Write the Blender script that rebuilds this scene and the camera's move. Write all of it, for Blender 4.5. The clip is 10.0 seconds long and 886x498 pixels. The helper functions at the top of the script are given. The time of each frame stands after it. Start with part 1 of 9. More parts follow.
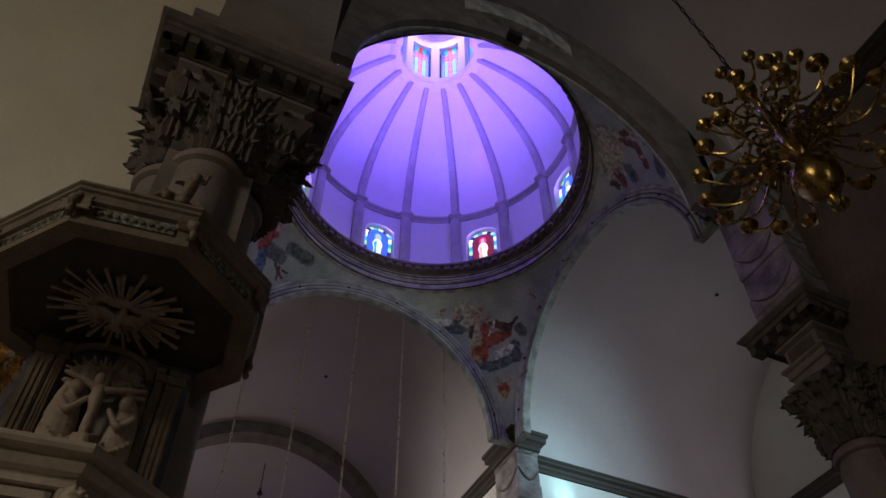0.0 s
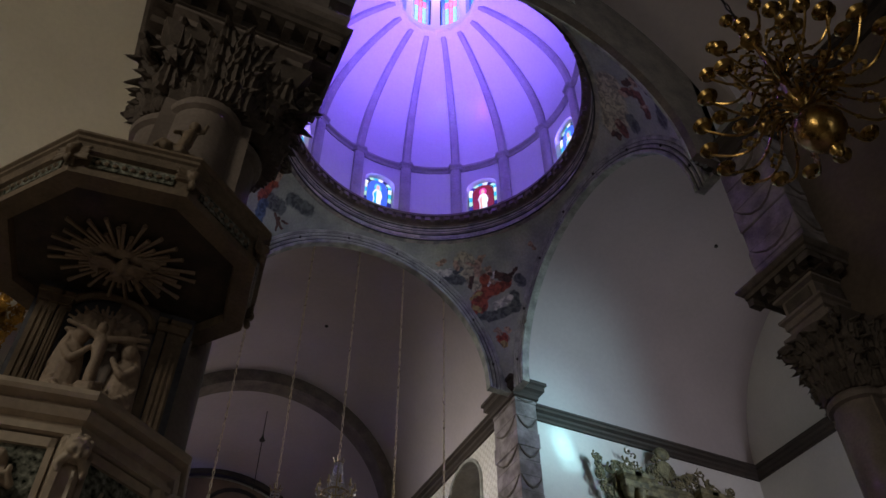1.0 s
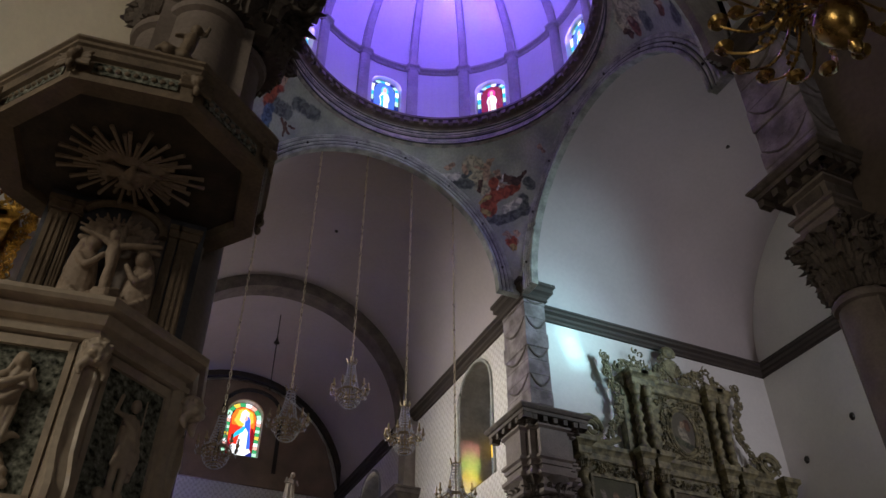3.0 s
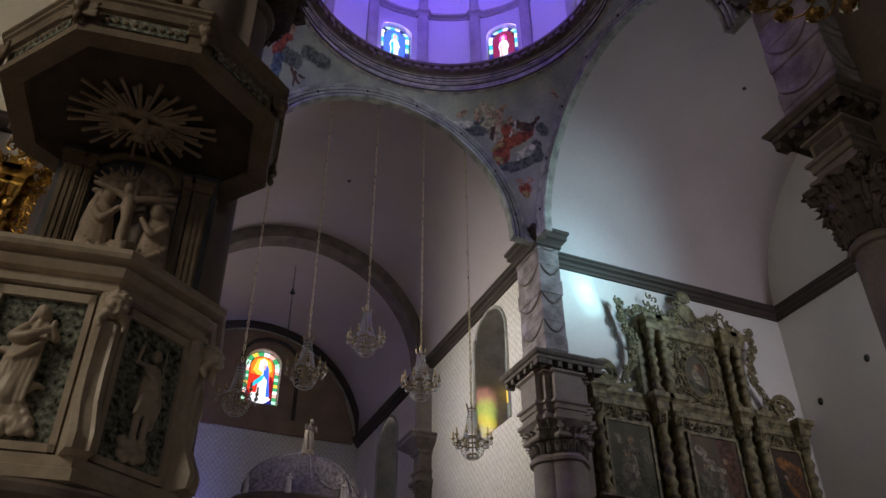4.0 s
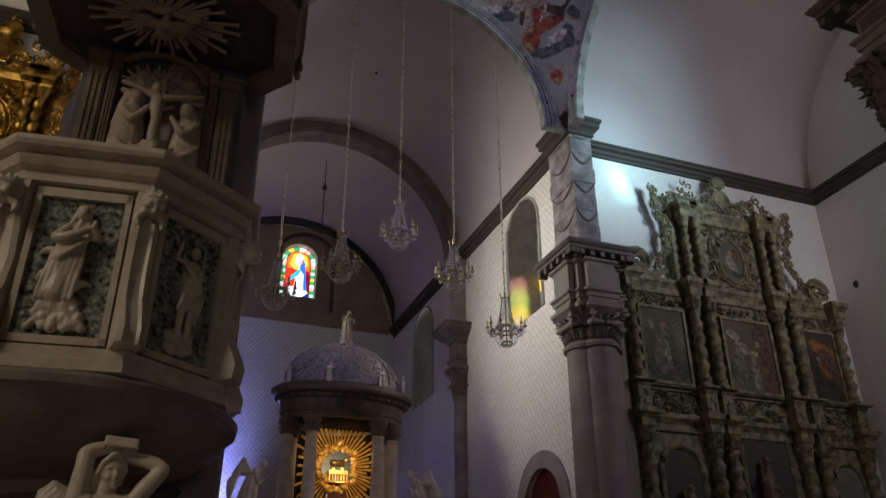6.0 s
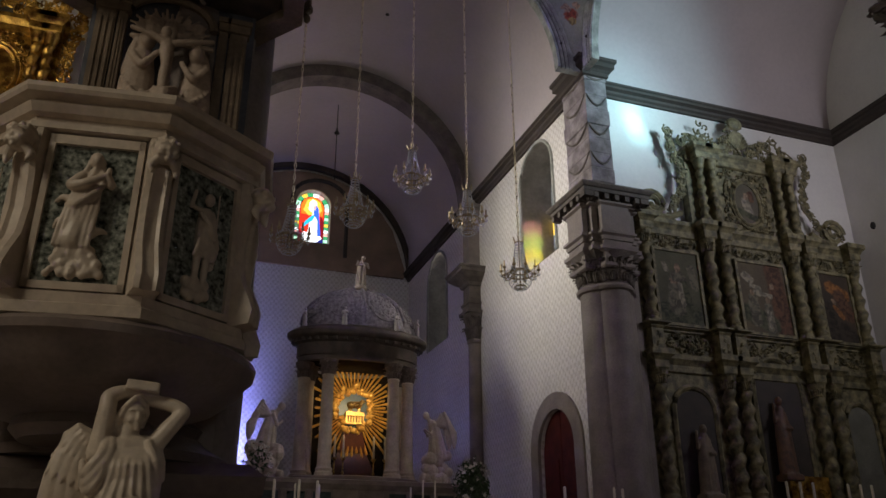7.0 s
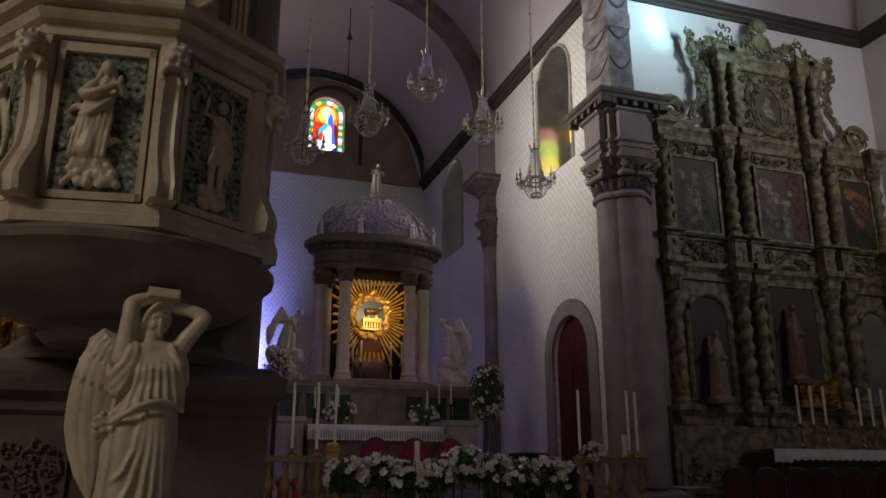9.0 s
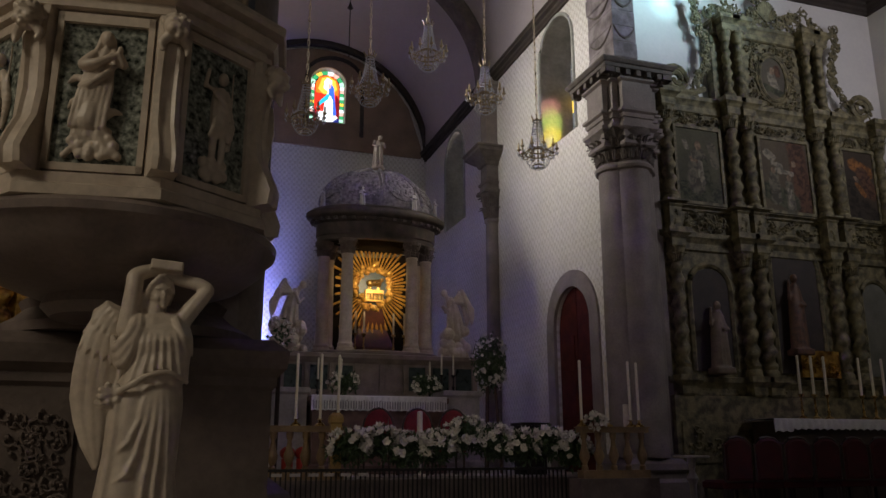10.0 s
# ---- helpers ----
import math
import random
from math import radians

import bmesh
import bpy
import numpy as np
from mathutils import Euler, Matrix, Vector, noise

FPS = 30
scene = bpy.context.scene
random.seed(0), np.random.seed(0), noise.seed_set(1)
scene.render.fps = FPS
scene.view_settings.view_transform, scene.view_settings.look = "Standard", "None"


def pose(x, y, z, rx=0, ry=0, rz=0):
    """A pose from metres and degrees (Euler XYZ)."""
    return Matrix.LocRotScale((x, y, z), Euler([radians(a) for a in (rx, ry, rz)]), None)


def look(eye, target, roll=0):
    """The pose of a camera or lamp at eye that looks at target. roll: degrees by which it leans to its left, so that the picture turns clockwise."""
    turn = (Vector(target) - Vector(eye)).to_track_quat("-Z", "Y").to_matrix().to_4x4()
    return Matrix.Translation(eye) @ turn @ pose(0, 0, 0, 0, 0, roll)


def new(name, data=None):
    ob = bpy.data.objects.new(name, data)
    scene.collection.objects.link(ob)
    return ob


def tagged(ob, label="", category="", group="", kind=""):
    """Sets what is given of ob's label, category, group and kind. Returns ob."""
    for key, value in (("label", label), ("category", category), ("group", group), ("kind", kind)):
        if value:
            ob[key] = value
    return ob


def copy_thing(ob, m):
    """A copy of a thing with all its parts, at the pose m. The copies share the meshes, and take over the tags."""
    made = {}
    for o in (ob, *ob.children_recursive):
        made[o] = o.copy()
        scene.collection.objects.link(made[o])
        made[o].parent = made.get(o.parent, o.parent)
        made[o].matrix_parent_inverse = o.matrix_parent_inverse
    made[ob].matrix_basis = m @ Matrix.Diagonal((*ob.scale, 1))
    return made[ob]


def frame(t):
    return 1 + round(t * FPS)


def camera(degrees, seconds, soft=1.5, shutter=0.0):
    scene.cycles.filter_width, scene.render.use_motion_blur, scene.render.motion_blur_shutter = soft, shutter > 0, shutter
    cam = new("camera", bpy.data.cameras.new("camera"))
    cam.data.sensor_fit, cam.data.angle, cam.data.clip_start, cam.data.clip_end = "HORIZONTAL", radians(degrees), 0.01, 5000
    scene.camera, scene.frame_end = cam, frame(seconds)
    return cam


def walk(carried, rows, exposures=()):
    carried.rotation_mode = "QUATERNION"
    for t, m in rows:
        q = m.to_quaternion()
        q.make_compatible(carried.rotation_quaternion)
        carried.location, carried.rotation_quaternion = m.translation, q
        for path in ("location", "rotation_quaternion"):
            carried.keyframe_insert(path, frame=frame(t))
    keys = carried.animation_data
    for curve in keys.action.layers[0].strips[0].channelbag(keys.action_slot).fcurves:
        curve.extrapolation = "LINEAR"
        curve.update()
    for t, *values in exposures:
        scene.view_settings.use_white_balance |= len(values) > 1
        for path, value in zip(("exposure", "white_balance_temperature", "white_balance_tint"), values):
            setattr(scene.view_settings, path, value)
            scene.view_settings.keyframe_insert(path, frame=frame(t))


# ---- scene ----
cam = camera(58.0, 10.0)
PATH = [
    (0.0, 0.0, 0.0, 1.3, 138.61, 0.15, -25.40),
    (0.5, 0.0, 0.0, 1.3, 136.84, 0.18, -25.37),
    (1.0, 0.0, 0.0, 1.3, 135.08, 0.07, -25.49),
    (1.5, 0.0, 0.0, 1.3, 133.54, 0.07, -25.48),
    (2.0, 0.0, 0.0, 1.3, 131.68, 0.04, -25.48),
    (2.5, 0.0, 0.0, 1.3, 129.99, 0.05, -25.13),
    (4.0, 0.0, 0.0, 1.3, 124.52, 0.19, -23.34),
    (4.5, 0.0, 0.0, 1.3, 122.75, 0.24, -22.61),
    (5.0, 0.0, 0.0, 1.3, 120.81, 0.19, -21.98),
    (5.5, 0.0, 0.0, 1.3, 118.84, 0.20, -21.33),
    (7.0, 0.0, 0.0, 1.3, 112.83, 0.22, -19.63),
    (7.5, 0.0, 0.0, 1.3, 111.03, 0.21, -19.22),
    (8.0, 0.0, 0.0, 1.3, 109.21, 0.17, -18.83),
    (8.5, 0.0, 0.0, 1.3, 107.75, 0.12, -18.61),
    (9.0, 0.0, 0.0, 1.3, 106.26, 0.01, -18.54),
    (9.5, 0.0, 0.0, 1.3, 105.25, -0.01, -18.48),
    (10.0, 0.0, 0.0, 1.3, 104.22, 0.10, -18.36),
]
walk(cam, [(t, pose(*m)) for t, *m in PATH], [(0.0, -0.4), (1.5, -0.3), (2.5, -0.06), (4.5, 0.1), (7.0, 0.18), (10.0, 0.18)])

# ---- world and lights ----
world = bpy.data.worlds.new("world")
scene.world = world
world.use_nodes = True
world.node_tree.nodes["Background"].inputs[0].default_value = (0.55, 0.65, 0.9, 1)
world.node_tree.nodes["Background"].inputs[1].default_value = 0.02

CX, CY = 3.9, 8.46      # axis of the crossing
CROSS_HALF = 3.25
SPRING = 11.0           # springing of the crossing arches
WALL_X = 7.6            # right wall of the chancel
CORNICE = 11.3


def area_lamp(name, eye, target, w, h, energy, color, spread=180):
    data = bpy.data.lights.new(name, "AREA")
    data.shape, data.size, data.size_y = "RECTANGLE", w, h
    data.energy, data.color, data.spread = energy, color, radians(spread)
    ob = new(name, data)
    ob.matrix_world = look(eye, target)
    return ob


def spot_lamp(name, eye, target, energy, color, angle, blend=0.6, size=0.1):
    data = bpy.data.lights.new(name, "SPOT")
    data.energy, data.color, data.spot_size, data.spot_blend, data.shadow_soft_size = energy, color, radians(angle), blend, size
    ob = new(name, data)
    ob.matrix_world = look(eye, target)
    return ob


VIOLET = (0.22, 0.12, 1.0)
# daylight through the eight stained drum windows and the lantern
for k in range(8):
    a = radians(45 * k)
    c, s = math.cos(a), math.sin(a)
    area_lamp("drum_daylight", (CX + 2.95 * c, CY + 2.95 * s, 15.4), (CX, CY, 18.6), 0.7, 1.0, 48, VIOLET, 86)
area_lamp("lantern_daylight", (CX, CY, 21.6), (CX, CY, 0), 1.3, 1.3, 60, (0.6, 0.42, 1.0))
# nave windows behind the camera
area_lamp("nave_daylight", (3.9, -9.0, 10.0), (3.9, 12, 13.4), 4.0, 3.0, 22, (0.88, 0.95, 1.0), 40)
# fill lamp added before the closed nave end wall, to brighten pulpit and altars
area_lamp("nave_end_fill", (1.0, -13.8, 2.4), (2.2, 6.0, 3.6), 3.0, 4.0, 15, (1.0, 0.93, 0.86), 70)
# lamps at assumed, unseen aisle and left transept windows
area_lamp("aisle_daylight", (-6.8, -1.0, 7.0), (-0.5, 3.2, 2.6), 1.6, 2.4, 155, (1.0, 0.87, 0.68))
area_lamp("transept_left_daylight", (-6.3, 8.0, 7.6), (-2.4, 11.6, 11.6), 1.4, 2.4, 85, (1.0, 0.9, 0.68), 150)
# chancel windows, and an assumed, unseen window in the right transept end wall
area_lamp("transept_daylight", (13.9, 6.0, 9.0), (9.3, 12.4, 10.0), 1.4, 2.4, 76, (0.93, 0.9, 1.0), 130)
area_lamp("chancel_daylight", (8.15, 14.8, 9.5), (5.0, 14.3, 7.5), 1.3, 2.4, 18, (1.0, 0.95, 0.84), 90)
area_lamp("chancel_daylight_left", (0.0, 15.0, 9.4), (7.6, 14.2, 9.0), 1.3, 2.2, 84, (1.0, 0.95, 0.86), 74)
spot_lamp("altar_spot", (3.9, 15.2, 4.9), (3.95, 16.8, 4.85), 115, (1.0, 0.74, 0.42), 80, 0.8, 0.12)
spot_lamp("blue_uplight", (1.5, 23.4, 3.2), (1.4, 24.7, 4.9), 3300, (0.27, 0.29, 1.0), 78, 1.0, 0.1)
area_lamp("chancel_daylight_far", (7.75, 21.7, 9.3), (3.0, 19.6, 11.4), 1.2, 2.0, 26, (1.0, 0.84, 0.72), 100)
# coloured sunlight through the near chancel window on its own reveal
for z, col, e in ((8.35, (1.0, 0.75, 0.05), 110), (8.75, (0.6, 1.0, 0.15), 70), (9.05, (1.0, 0.35, 0.3), 45), (8.1, (0.75, 0.7, 1.0), 50)):
    spot_lamp("reveal_sunbeam", (8.25, 14.3, z + 0.6), (7.85, 15.6, z), e * 2.2, col, 24, 0.8, 0.03)
# cool patch on the wall beside the pier: spots added near the windowless end wall
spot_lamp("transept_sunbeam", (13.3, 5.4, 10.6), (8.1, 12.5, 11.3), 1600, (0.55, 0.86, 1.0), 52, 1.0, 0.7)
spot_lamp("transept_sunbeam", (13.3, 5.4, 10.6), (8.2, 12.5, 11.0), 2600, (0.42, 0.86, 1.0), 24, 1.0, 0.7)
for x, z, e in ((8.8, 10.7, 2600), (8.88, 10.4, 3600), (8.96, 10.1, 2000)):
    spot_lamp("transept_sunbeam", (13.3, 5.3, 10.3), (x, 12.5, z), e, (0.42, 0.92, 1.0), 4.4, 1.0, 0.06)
# coloured sunlight from the lantern glass on the dome: upright strips
for x, y, z, w, h, col, e in ((5.1, 10.92, 17.84, 0.13, 0.62, (0.25, 0.9, 1.0), 0.62), (5.27, 10.83, 17.75, 0.11, 1.0, (1.0, 0.08, 0.3), 1.1), (5.44, 10.8, 17.75, 0.09, 0.75, (0.3, 0.75, 1.0), 0.5), (5.4, 11.0, 17.25, 0.3, 0.16, (1.0, 0.06, 0.35), 0.5),
                              (5.85, 10.36, 17.85, 0.12, 0.72, (0.3, 0.9, 1.0), 0.6), (6.05, 10.26, 17.7, 0.11, 0.72, (1.0, 0.08, 0.34), 0.9)):
    area_lamp("lantern_sunbeam", (3.48, 7.75, 19.45), (x, y, z), w, h, e * 1.8, col, 2)

# ---- materials ----
def mat(name, col, col2=None, rough=0.6, metal=0.0, scale=3.0, bump=0.15, fine=40.0, spec=0.5, amount=0.5, dirt=None, bscale=None):
    m = bpy.data.materials.new(name)
    m.use_nodes = True
    nt = m.node_tree
    b = nt.nodes["Principled BSDF"]
    col2 = col2 or tuple(c * 0.72 for c in col)
    tc = nt.nodes.new("ShaderNodeTexCoord")
    n1 = nt.nodes.new("ShaderNodeTexNoise")
    n1.inputs["Scale"].default_value, n1.inputs["Detail"].default_value = scale, 6
    n2 = nt.nodes.new("ShaderNodeTexNoise")
    n2.inputs["Scale"].default_value, n2.inputs["Detail"].default_value = fine, 4
    for n in (n1, n2):
        nt.links.new(tc.outputs["Object"], n.inputs["Vector"])
    ramp = nt.nodes.new("ShaderNodeValToRGB")
    ramp.color_ramp.elements[0].position, ramp.color_ramp.elements[1].position = 0.5 - amount * 0.35, 0.5 + amount * 0.35
    ramp.color_ramp.elements[0].color, ramp.color_ramp.elements[1].color = (*col2, 1), (*col, 1)
    nt.links.new(n1.outputs["Fac"], ramp.inputs[0])
    mix = nt.nodes.new("ShaderNodeMix")
    mix.data_type, mix.blend_type = "RGBA", "MULTIPLY"
    mix.inputs[0].default_value = 0.35
    nt.links.new(ramp.outputs[0], mix.inputs[6])
    nt.links.new(n2.outputs["Color"], mix.inputs[7])
    r2 = nt.nodes.new("ShaderNodeValToRGB")
    r2.color_ramp.elements[0].color, r2.color_ramp.elements[1].color = (0.5, 0.5, 0.5, 1), (1, 1, 1, 1)
    r2.color_ramp.elements[0].position, r2.color_ramp.elements[1].position = 0.3, 0.65
    nt.links.new(n2.outputs["Fac"], r2.inputs[0])
    nt.links.new(r2.outputs[0], mix.inputs[7])
    nt.links.new(mix.outputs[2], b.inputs["Base Color"])
    rr = nt.nodes.new("ShaderNodeMapRange")
    rr.inputs["To Min"].default_value, rr.inputs["To Max"].default_value = max(0.02, rough - 0.12), min(1, rough + 0.12)
    nt.links.new(n1.outputs["Fac"], rr.inputs["Value"])
    nt.links.new(rr.outputs[0], b.inputs["Roughness"])
    b.inputs["Metallic"].default_value = metal
    b.inputs["Specular IOR Level"].default_value = spec
    if bump:
        bp = nt.nodes.new("ShaderNodeBump")
        bp.inputs["Strength"].default_value, bp.inputs["Distance"].default_value = bump, 0.02
        if bscale:
            n3 = nt.nodes.new("ShaderNodeTexNoise")
            n3.inputs["Scale"].default_value, n3.inputs["Detail"].default_value = bscale, 5
            nt.links.new(tc.outputs["Object"], n3.inputs["Vector"])
            nt.links.new(n3.outputs["Fac"], bp.inputs["Height"])
        else:
            nt.links.new(n2.outputs["Fac"], bp.inputs["Height"])
        nt.links.new(bp.outputs[0], b.inputs["Normal"])
    return m


def glow(name, col, strength):
    m = bpy.data.materials.new(name)
    m.use_nodes = True
    b = m.node_tree.nodes["Principled BSDF"]
    b.inputs["Base Color"].default_value = (*[c * 0.06 for c in col], 1)
    b.inputs["Emission Color"].default_value = (*col, 1)
    b.inputs["Emission Strength"].default_value = strength
    b.inputs["Roughness"].default_value = 0.2
    return m


PLASTER = mat("white_plaster", (0.74, 0.71, 0.68), (0.66, 0.63, 0.61), 0.85, scale=0.7, bump=0.06, fine=14)
VAULT = mat("vault_plaster", (0.50, 0.44, 0.44), (0.44, 0.385, 0.385), 0.9, scale=0.5, bump=0.05, fine=10)
CREAM = mat("cream_plaster", (0.78, 0.72, 0.62), (0.70, 0.64, 0.55), 0.85, scale=0.7, bump=0.06, fine=12)
DOME_PAINT = mat("dome_plaster", (0.80, 0.78, 0.82), (0.76, 0.74, 0.78), 0.8, scale=0.8, bump=0.03, fine=16)
for m in (PLASTER, VAULT, CREAM, DOME_PAINT):
    m.node_tree.nodes["Mix"].inputs[0].default_value = 0.1
RIB_STONE = mat("rib_stone", (0.40, 0.40, 0.37), (0.26, 0.26, 0.24), 0.8, scale=3, bump=0.2, fine=24)
DARK_STONE = mat("dark_stone", (0.20, 0.155, 0.135), (0.11, 0.085, 0.073), 0.75, scale=3, bump=0.3, fine=25)
CORNICE_STONE = mat("cornice_stone", (0.06, 0.045, 0.036), (0.04, 0.03, 0.025), 0.8, scale=3, bump=0.2, fine=25)
PIER_STONE = mat("pier_stone", (0.34, 0.30, 0.30), (0.15, 0.125, 0.125), 0.8, scale=3.2, bump=0.5, fine=18, amount=0.4)
COLUMN_STONE = mat("column_stone", (0.30, 0.255, 0.23), (0.20, 0.165, 0.148), 0.7, scale=2.2, bump=0.25, fine=30)
# unseen floor, its tone raised to bounce more light upwards
FLOOR = mat("marble_floor", (0.46, 0.41, 0.37), (0.34, 0.30, 0.27), 0.35, scale=1.5, bump=0.05)
MARBLE = mat("white_marble", (0.68, 0.59, 0.48), (0.52, 0.43, 0.34), 0.42, scale=5, bump=0.05, fine=30)
MARBLE_GREY = mat("grey_marble", (0.52, 0.48, 0.46), (0.40, 0.36, 0.35), 0.42, scale=4, bump=0.05, fine=24)
GREEN_MARBLE = mat("green_marble", (0.40, 0.43, 0.37), (0.012, 0.018, 0.014), 0.25, scale=44, bump=0.05, fine=110, amount=0.5)
DARK_WOOD = mat("dark_wood", (0.055, 0.032, 0.024), (0.03, 0.018, 0.014), 0.5, scale=6, bump=0.15)
RETABLE = mat("retable_wood", (0.28, 0.24, 0.125), (0.09, 0.078, 0.04), 0.6, scale=7, bump=0.6, fine=34, amount=0.35)
GILT = mat("gilt", (0.85, 0.52, 0.13), (0.55, 0.29, 0.06), 0.4, 0.5, scale=8, bump=0.25, fine=40)
BRASS = mat("brass", (0.60, 0.42, 0.15), (0.34, 0.21, 0.07), 0.28, 1.0, scale=10, bump=0.08)
IRON = mat("dark_iron", (0.05, 0.045, 0.04), None, 0.5, 0.8, bump=0.1)

ARCH_STONE = mat("painted_arch_stone", (0.44, 0.45, 0.40), (0.20, 0.21, 0.19), 0.8, scale=4, bump=0.25, fine=26, amount=0.45)
# dark colour for the shade in the grooves between mouldings
GROOVE_SHADE = mat("groove_shade", (0.10, 0.10, 0.095), (0.06, 0.06, 0.058), 0.85, scale=5, bump=0.1)
# darkened so the near arch looks less lit by the nave lamp; also a rib
NAVE_ARCH = mat("darkened_arch_stone", (0.20, 0.165, 0.14), (0.11, 0.09, 0.08), 0.85, scale=3, bump=0.25, fine=24)

# ---- mesh helpers ----
def part(name, bm, material, parent=None, label="", smooth=False, modifiers=()):
    me = bpy.data.meshes.new(name)
    bmesh.ops.recalc_face_normals(bm, faces=bm.faces[:])
    bm.to_mesh(me)
    bm.free()
    me.materials.append(material)
    if smooth:
        me.polygons.foreach_set("use_smooth", [True] * len(me.polygons))
        me.set_sharp_from_angle(angle=radians(40))
    ob = new(name, me)
    if parent:
        ob.parent = parent
        ob.matrix_parent_inverse = Matrix.Translation(-parent.location)
    if label:
        ob["label"] = label
    return ob


def thing(name, label, category, group="", kind="", at=(0, 0, 0)):
    ob = new(name)
    ob.location = at
    ob.empty_display_size = 0.1
    return tagged(ob, label, category, group, kind)


def box(bm, x0, x1, y0, y1, z0, z1, m=None):
    vs = [Vector((x, y, z)) for x in (x0, x1) for y in (y0, y1) for z in (z0, z1)]
    vs = [bm.verts.new(m @ v if m else v) for v in vs]
    for f in ((0, 1, 3, 2), (4, 6, 7, 5), (0, 4, 5, 1), (2, 3, 7, 6), (0, 2, 6, 4), (1, 5, 7, 3)):
        bm.faces.new([vs[i] for i in f])


def lathe(bm, profile, segs=24, centre=(0, 0, 0), a0=0.0, a1=360.0, m=None, wave=None, hoop=False):
    """Turn (radius, height) pairs about a vertical axis; wave(angle, radius, height) may reshape the radius."""
    closed = abs(a1 - a0 - 360) < 1e-6
    n = segs if closed else segs + 1
    rings = []
    for i in range(n):
        a = radians(a0 + (a1 - a0) * i / segs)
        ring = []
        for r, z in profile:
            q = wave(a, r, z) if wave else r
            v = Vector((q * math.cos(a), q * math.sin(a), z)) + Vector(centre)
            ring.append(bm.verts.new(m @ v if m else v))
        rings.append(ring)
    for i in range(segs):
        p, q = rings[i], rings[(i + 1) % n]
        for j in range(len(profile) - 1):
            try:
                bm.faces.new((p[j], q[j], q[j + 1], p[j + 1]))
            except ValueError:
                pass
    if hoop:
        for p, q in zip(rings, rings[1:] + rings[:1]):
            bm.faces.new((p[-1], q[-1], q[0], p[0]))
    elif closed:
        for j in (0, -1):
            if profile[j][0] > 1e-4:
                bm.faces.new([r[j] for r in rings])


def slab(bm, us, bot, top, t0, t1, f):
    """A wall cut in slices along u, between bot(u) and top(u) and the depths t0 and t1; f(u, z, t) places it."""
    rows = []
    for u in us:
        b, t = bot(u), top(u)
        rows.append([bm.verts.new(f(u, z, d)) for z, d in ((b, t0), (t, t0), (t, t1), (b, t1))])
    for p, q in zip(rows, rows[1:]):
        for i in range(4):
            j = (i + 1) % 4
            bm.faces.new((p[i], q[i], q[j], p[j]))
    bm.faces.new(rows[0])
    bm.faces.new(rows[-1][::-1])


def arc_us(c, r, n=24):
    return [c - r * math.cos(math.pi * i / n) for i in range(n + 1)]


def arch(c, r, spring, rise=None):
    k = (rise or r) / r
    return lambda u: spring + k * math.sqrt(max(0.0, r * r - (u - c) ** 2))


def arched_wall(bm, u0, u1, z0, top, openings, t0, t1, f):
    """A wall from u0 to u1 with arched openings (centre, half width, sill, springing, rise)."""
    top_f = top if callable(top) else (lambda u: top)
    edge = u0
    steps = lambda a, b: [a + (b - a) * i / max(1, int((b - a) / 0.4)) for i in range(max(1, int((b - a) / 0.4)) + 1)] if callable(top) else [a, b]
    for c, h, sill, spring, rise in sorted(openings):
        if c - h > edge:
            slab(bm, steps(edge, c - h), lambda u: z0, top_f, t0, t1, f)
        us = arc_us(c, h, 16)
        slab(bm, us, arch(c, h, spring, rise), top_f, t0, t1, f)
        if sill > z0:
            slab(bm, [c - h, c + h], lambda u: z0, lambda u: sill, t0, t1, f)
        edge = c + h
    if u1 > edge:
        slab(bm, steps(edge, u1), lambda u: z0, top_f, t0, t1, f)


def along_y(u, z, t):
    return Vector((t, u, z))


def along_x(u, z, t):
    return Vector((u, t, z))


def sweep(bm, path, profile, closed=False, up=Vector((0, 0, 1))):
    """Carry a closed profile of (side, height) along a path."""
    n = len(path)
    rings = []
    for i, p in enumerate(path):
        p = Vector(p)
        a = Vector(path[(i - 1) % n]) if closed or i else p
        b = Vector(path[(i + 1) % n]) if closed or i < n - 1 else p
        d = (b - a).normalized()
        side = d.cross(up)
        side = side.normalized() if side.length > 1e-5 else Vector((1, 0, 0))
        u2 = side.cross(d)
        rings.append([bm.verts.new(p + side * s + u2 * h) for s, h in profile])
    m = len(profile)
    for i in range(n if closed else n - 1):
        p, q = rings[i], rings[(i + 1) % n]
        for j in range(m):
            bm.faces.new((p[j], q[j], q[(j + 1) % m], p[(j + 1) % m]))
    if not closed:
        bm.faces.new(rings[0])
        bm.faces.new(rings[-1][::-1])


def circle_profile(r, n=6):
    return [(r * math.cos(2 * math.pi * i / n), r * math.sin(2 * math.pi * i / n)) for i in range(n)]


def tube(bm, path, r, n=6):
    """A round rod along a path; r may be one radius or one for each point."""
    rs = r if isinstance(r, (list, tuple)) else [r] * len(path)
    rings = []
    for i, p in enumerate(path):
        p = Vector(p)
        d = (Vector(path[min(i + 1, len(path) - 1)]) - Vector(path[max(i - 1, 0)])).normalized()
        ref = Vector((0, 0, 1)) if abs(d.z) < 0.9 else Vector((1, 0, 0))
        s = d.cross(ref).normalized()
        t = s.cross(d)
        rings.append([bm.verts.new(p + rs[i] * (s * math.cos(2 * math.pi * k / n) + t * math.sin(2 * math.pi * k / n))) for k in range(n)])
    for p, q in zip(rings, rings[1:]):
        for k in range(n):
            bm.faces.new((p[k], q[k], q[(k + 1) % n], p[(k + 1) % n]))
    bm.faces.new(rings[0])
    bm.faces.new(rings[-1][::-1])


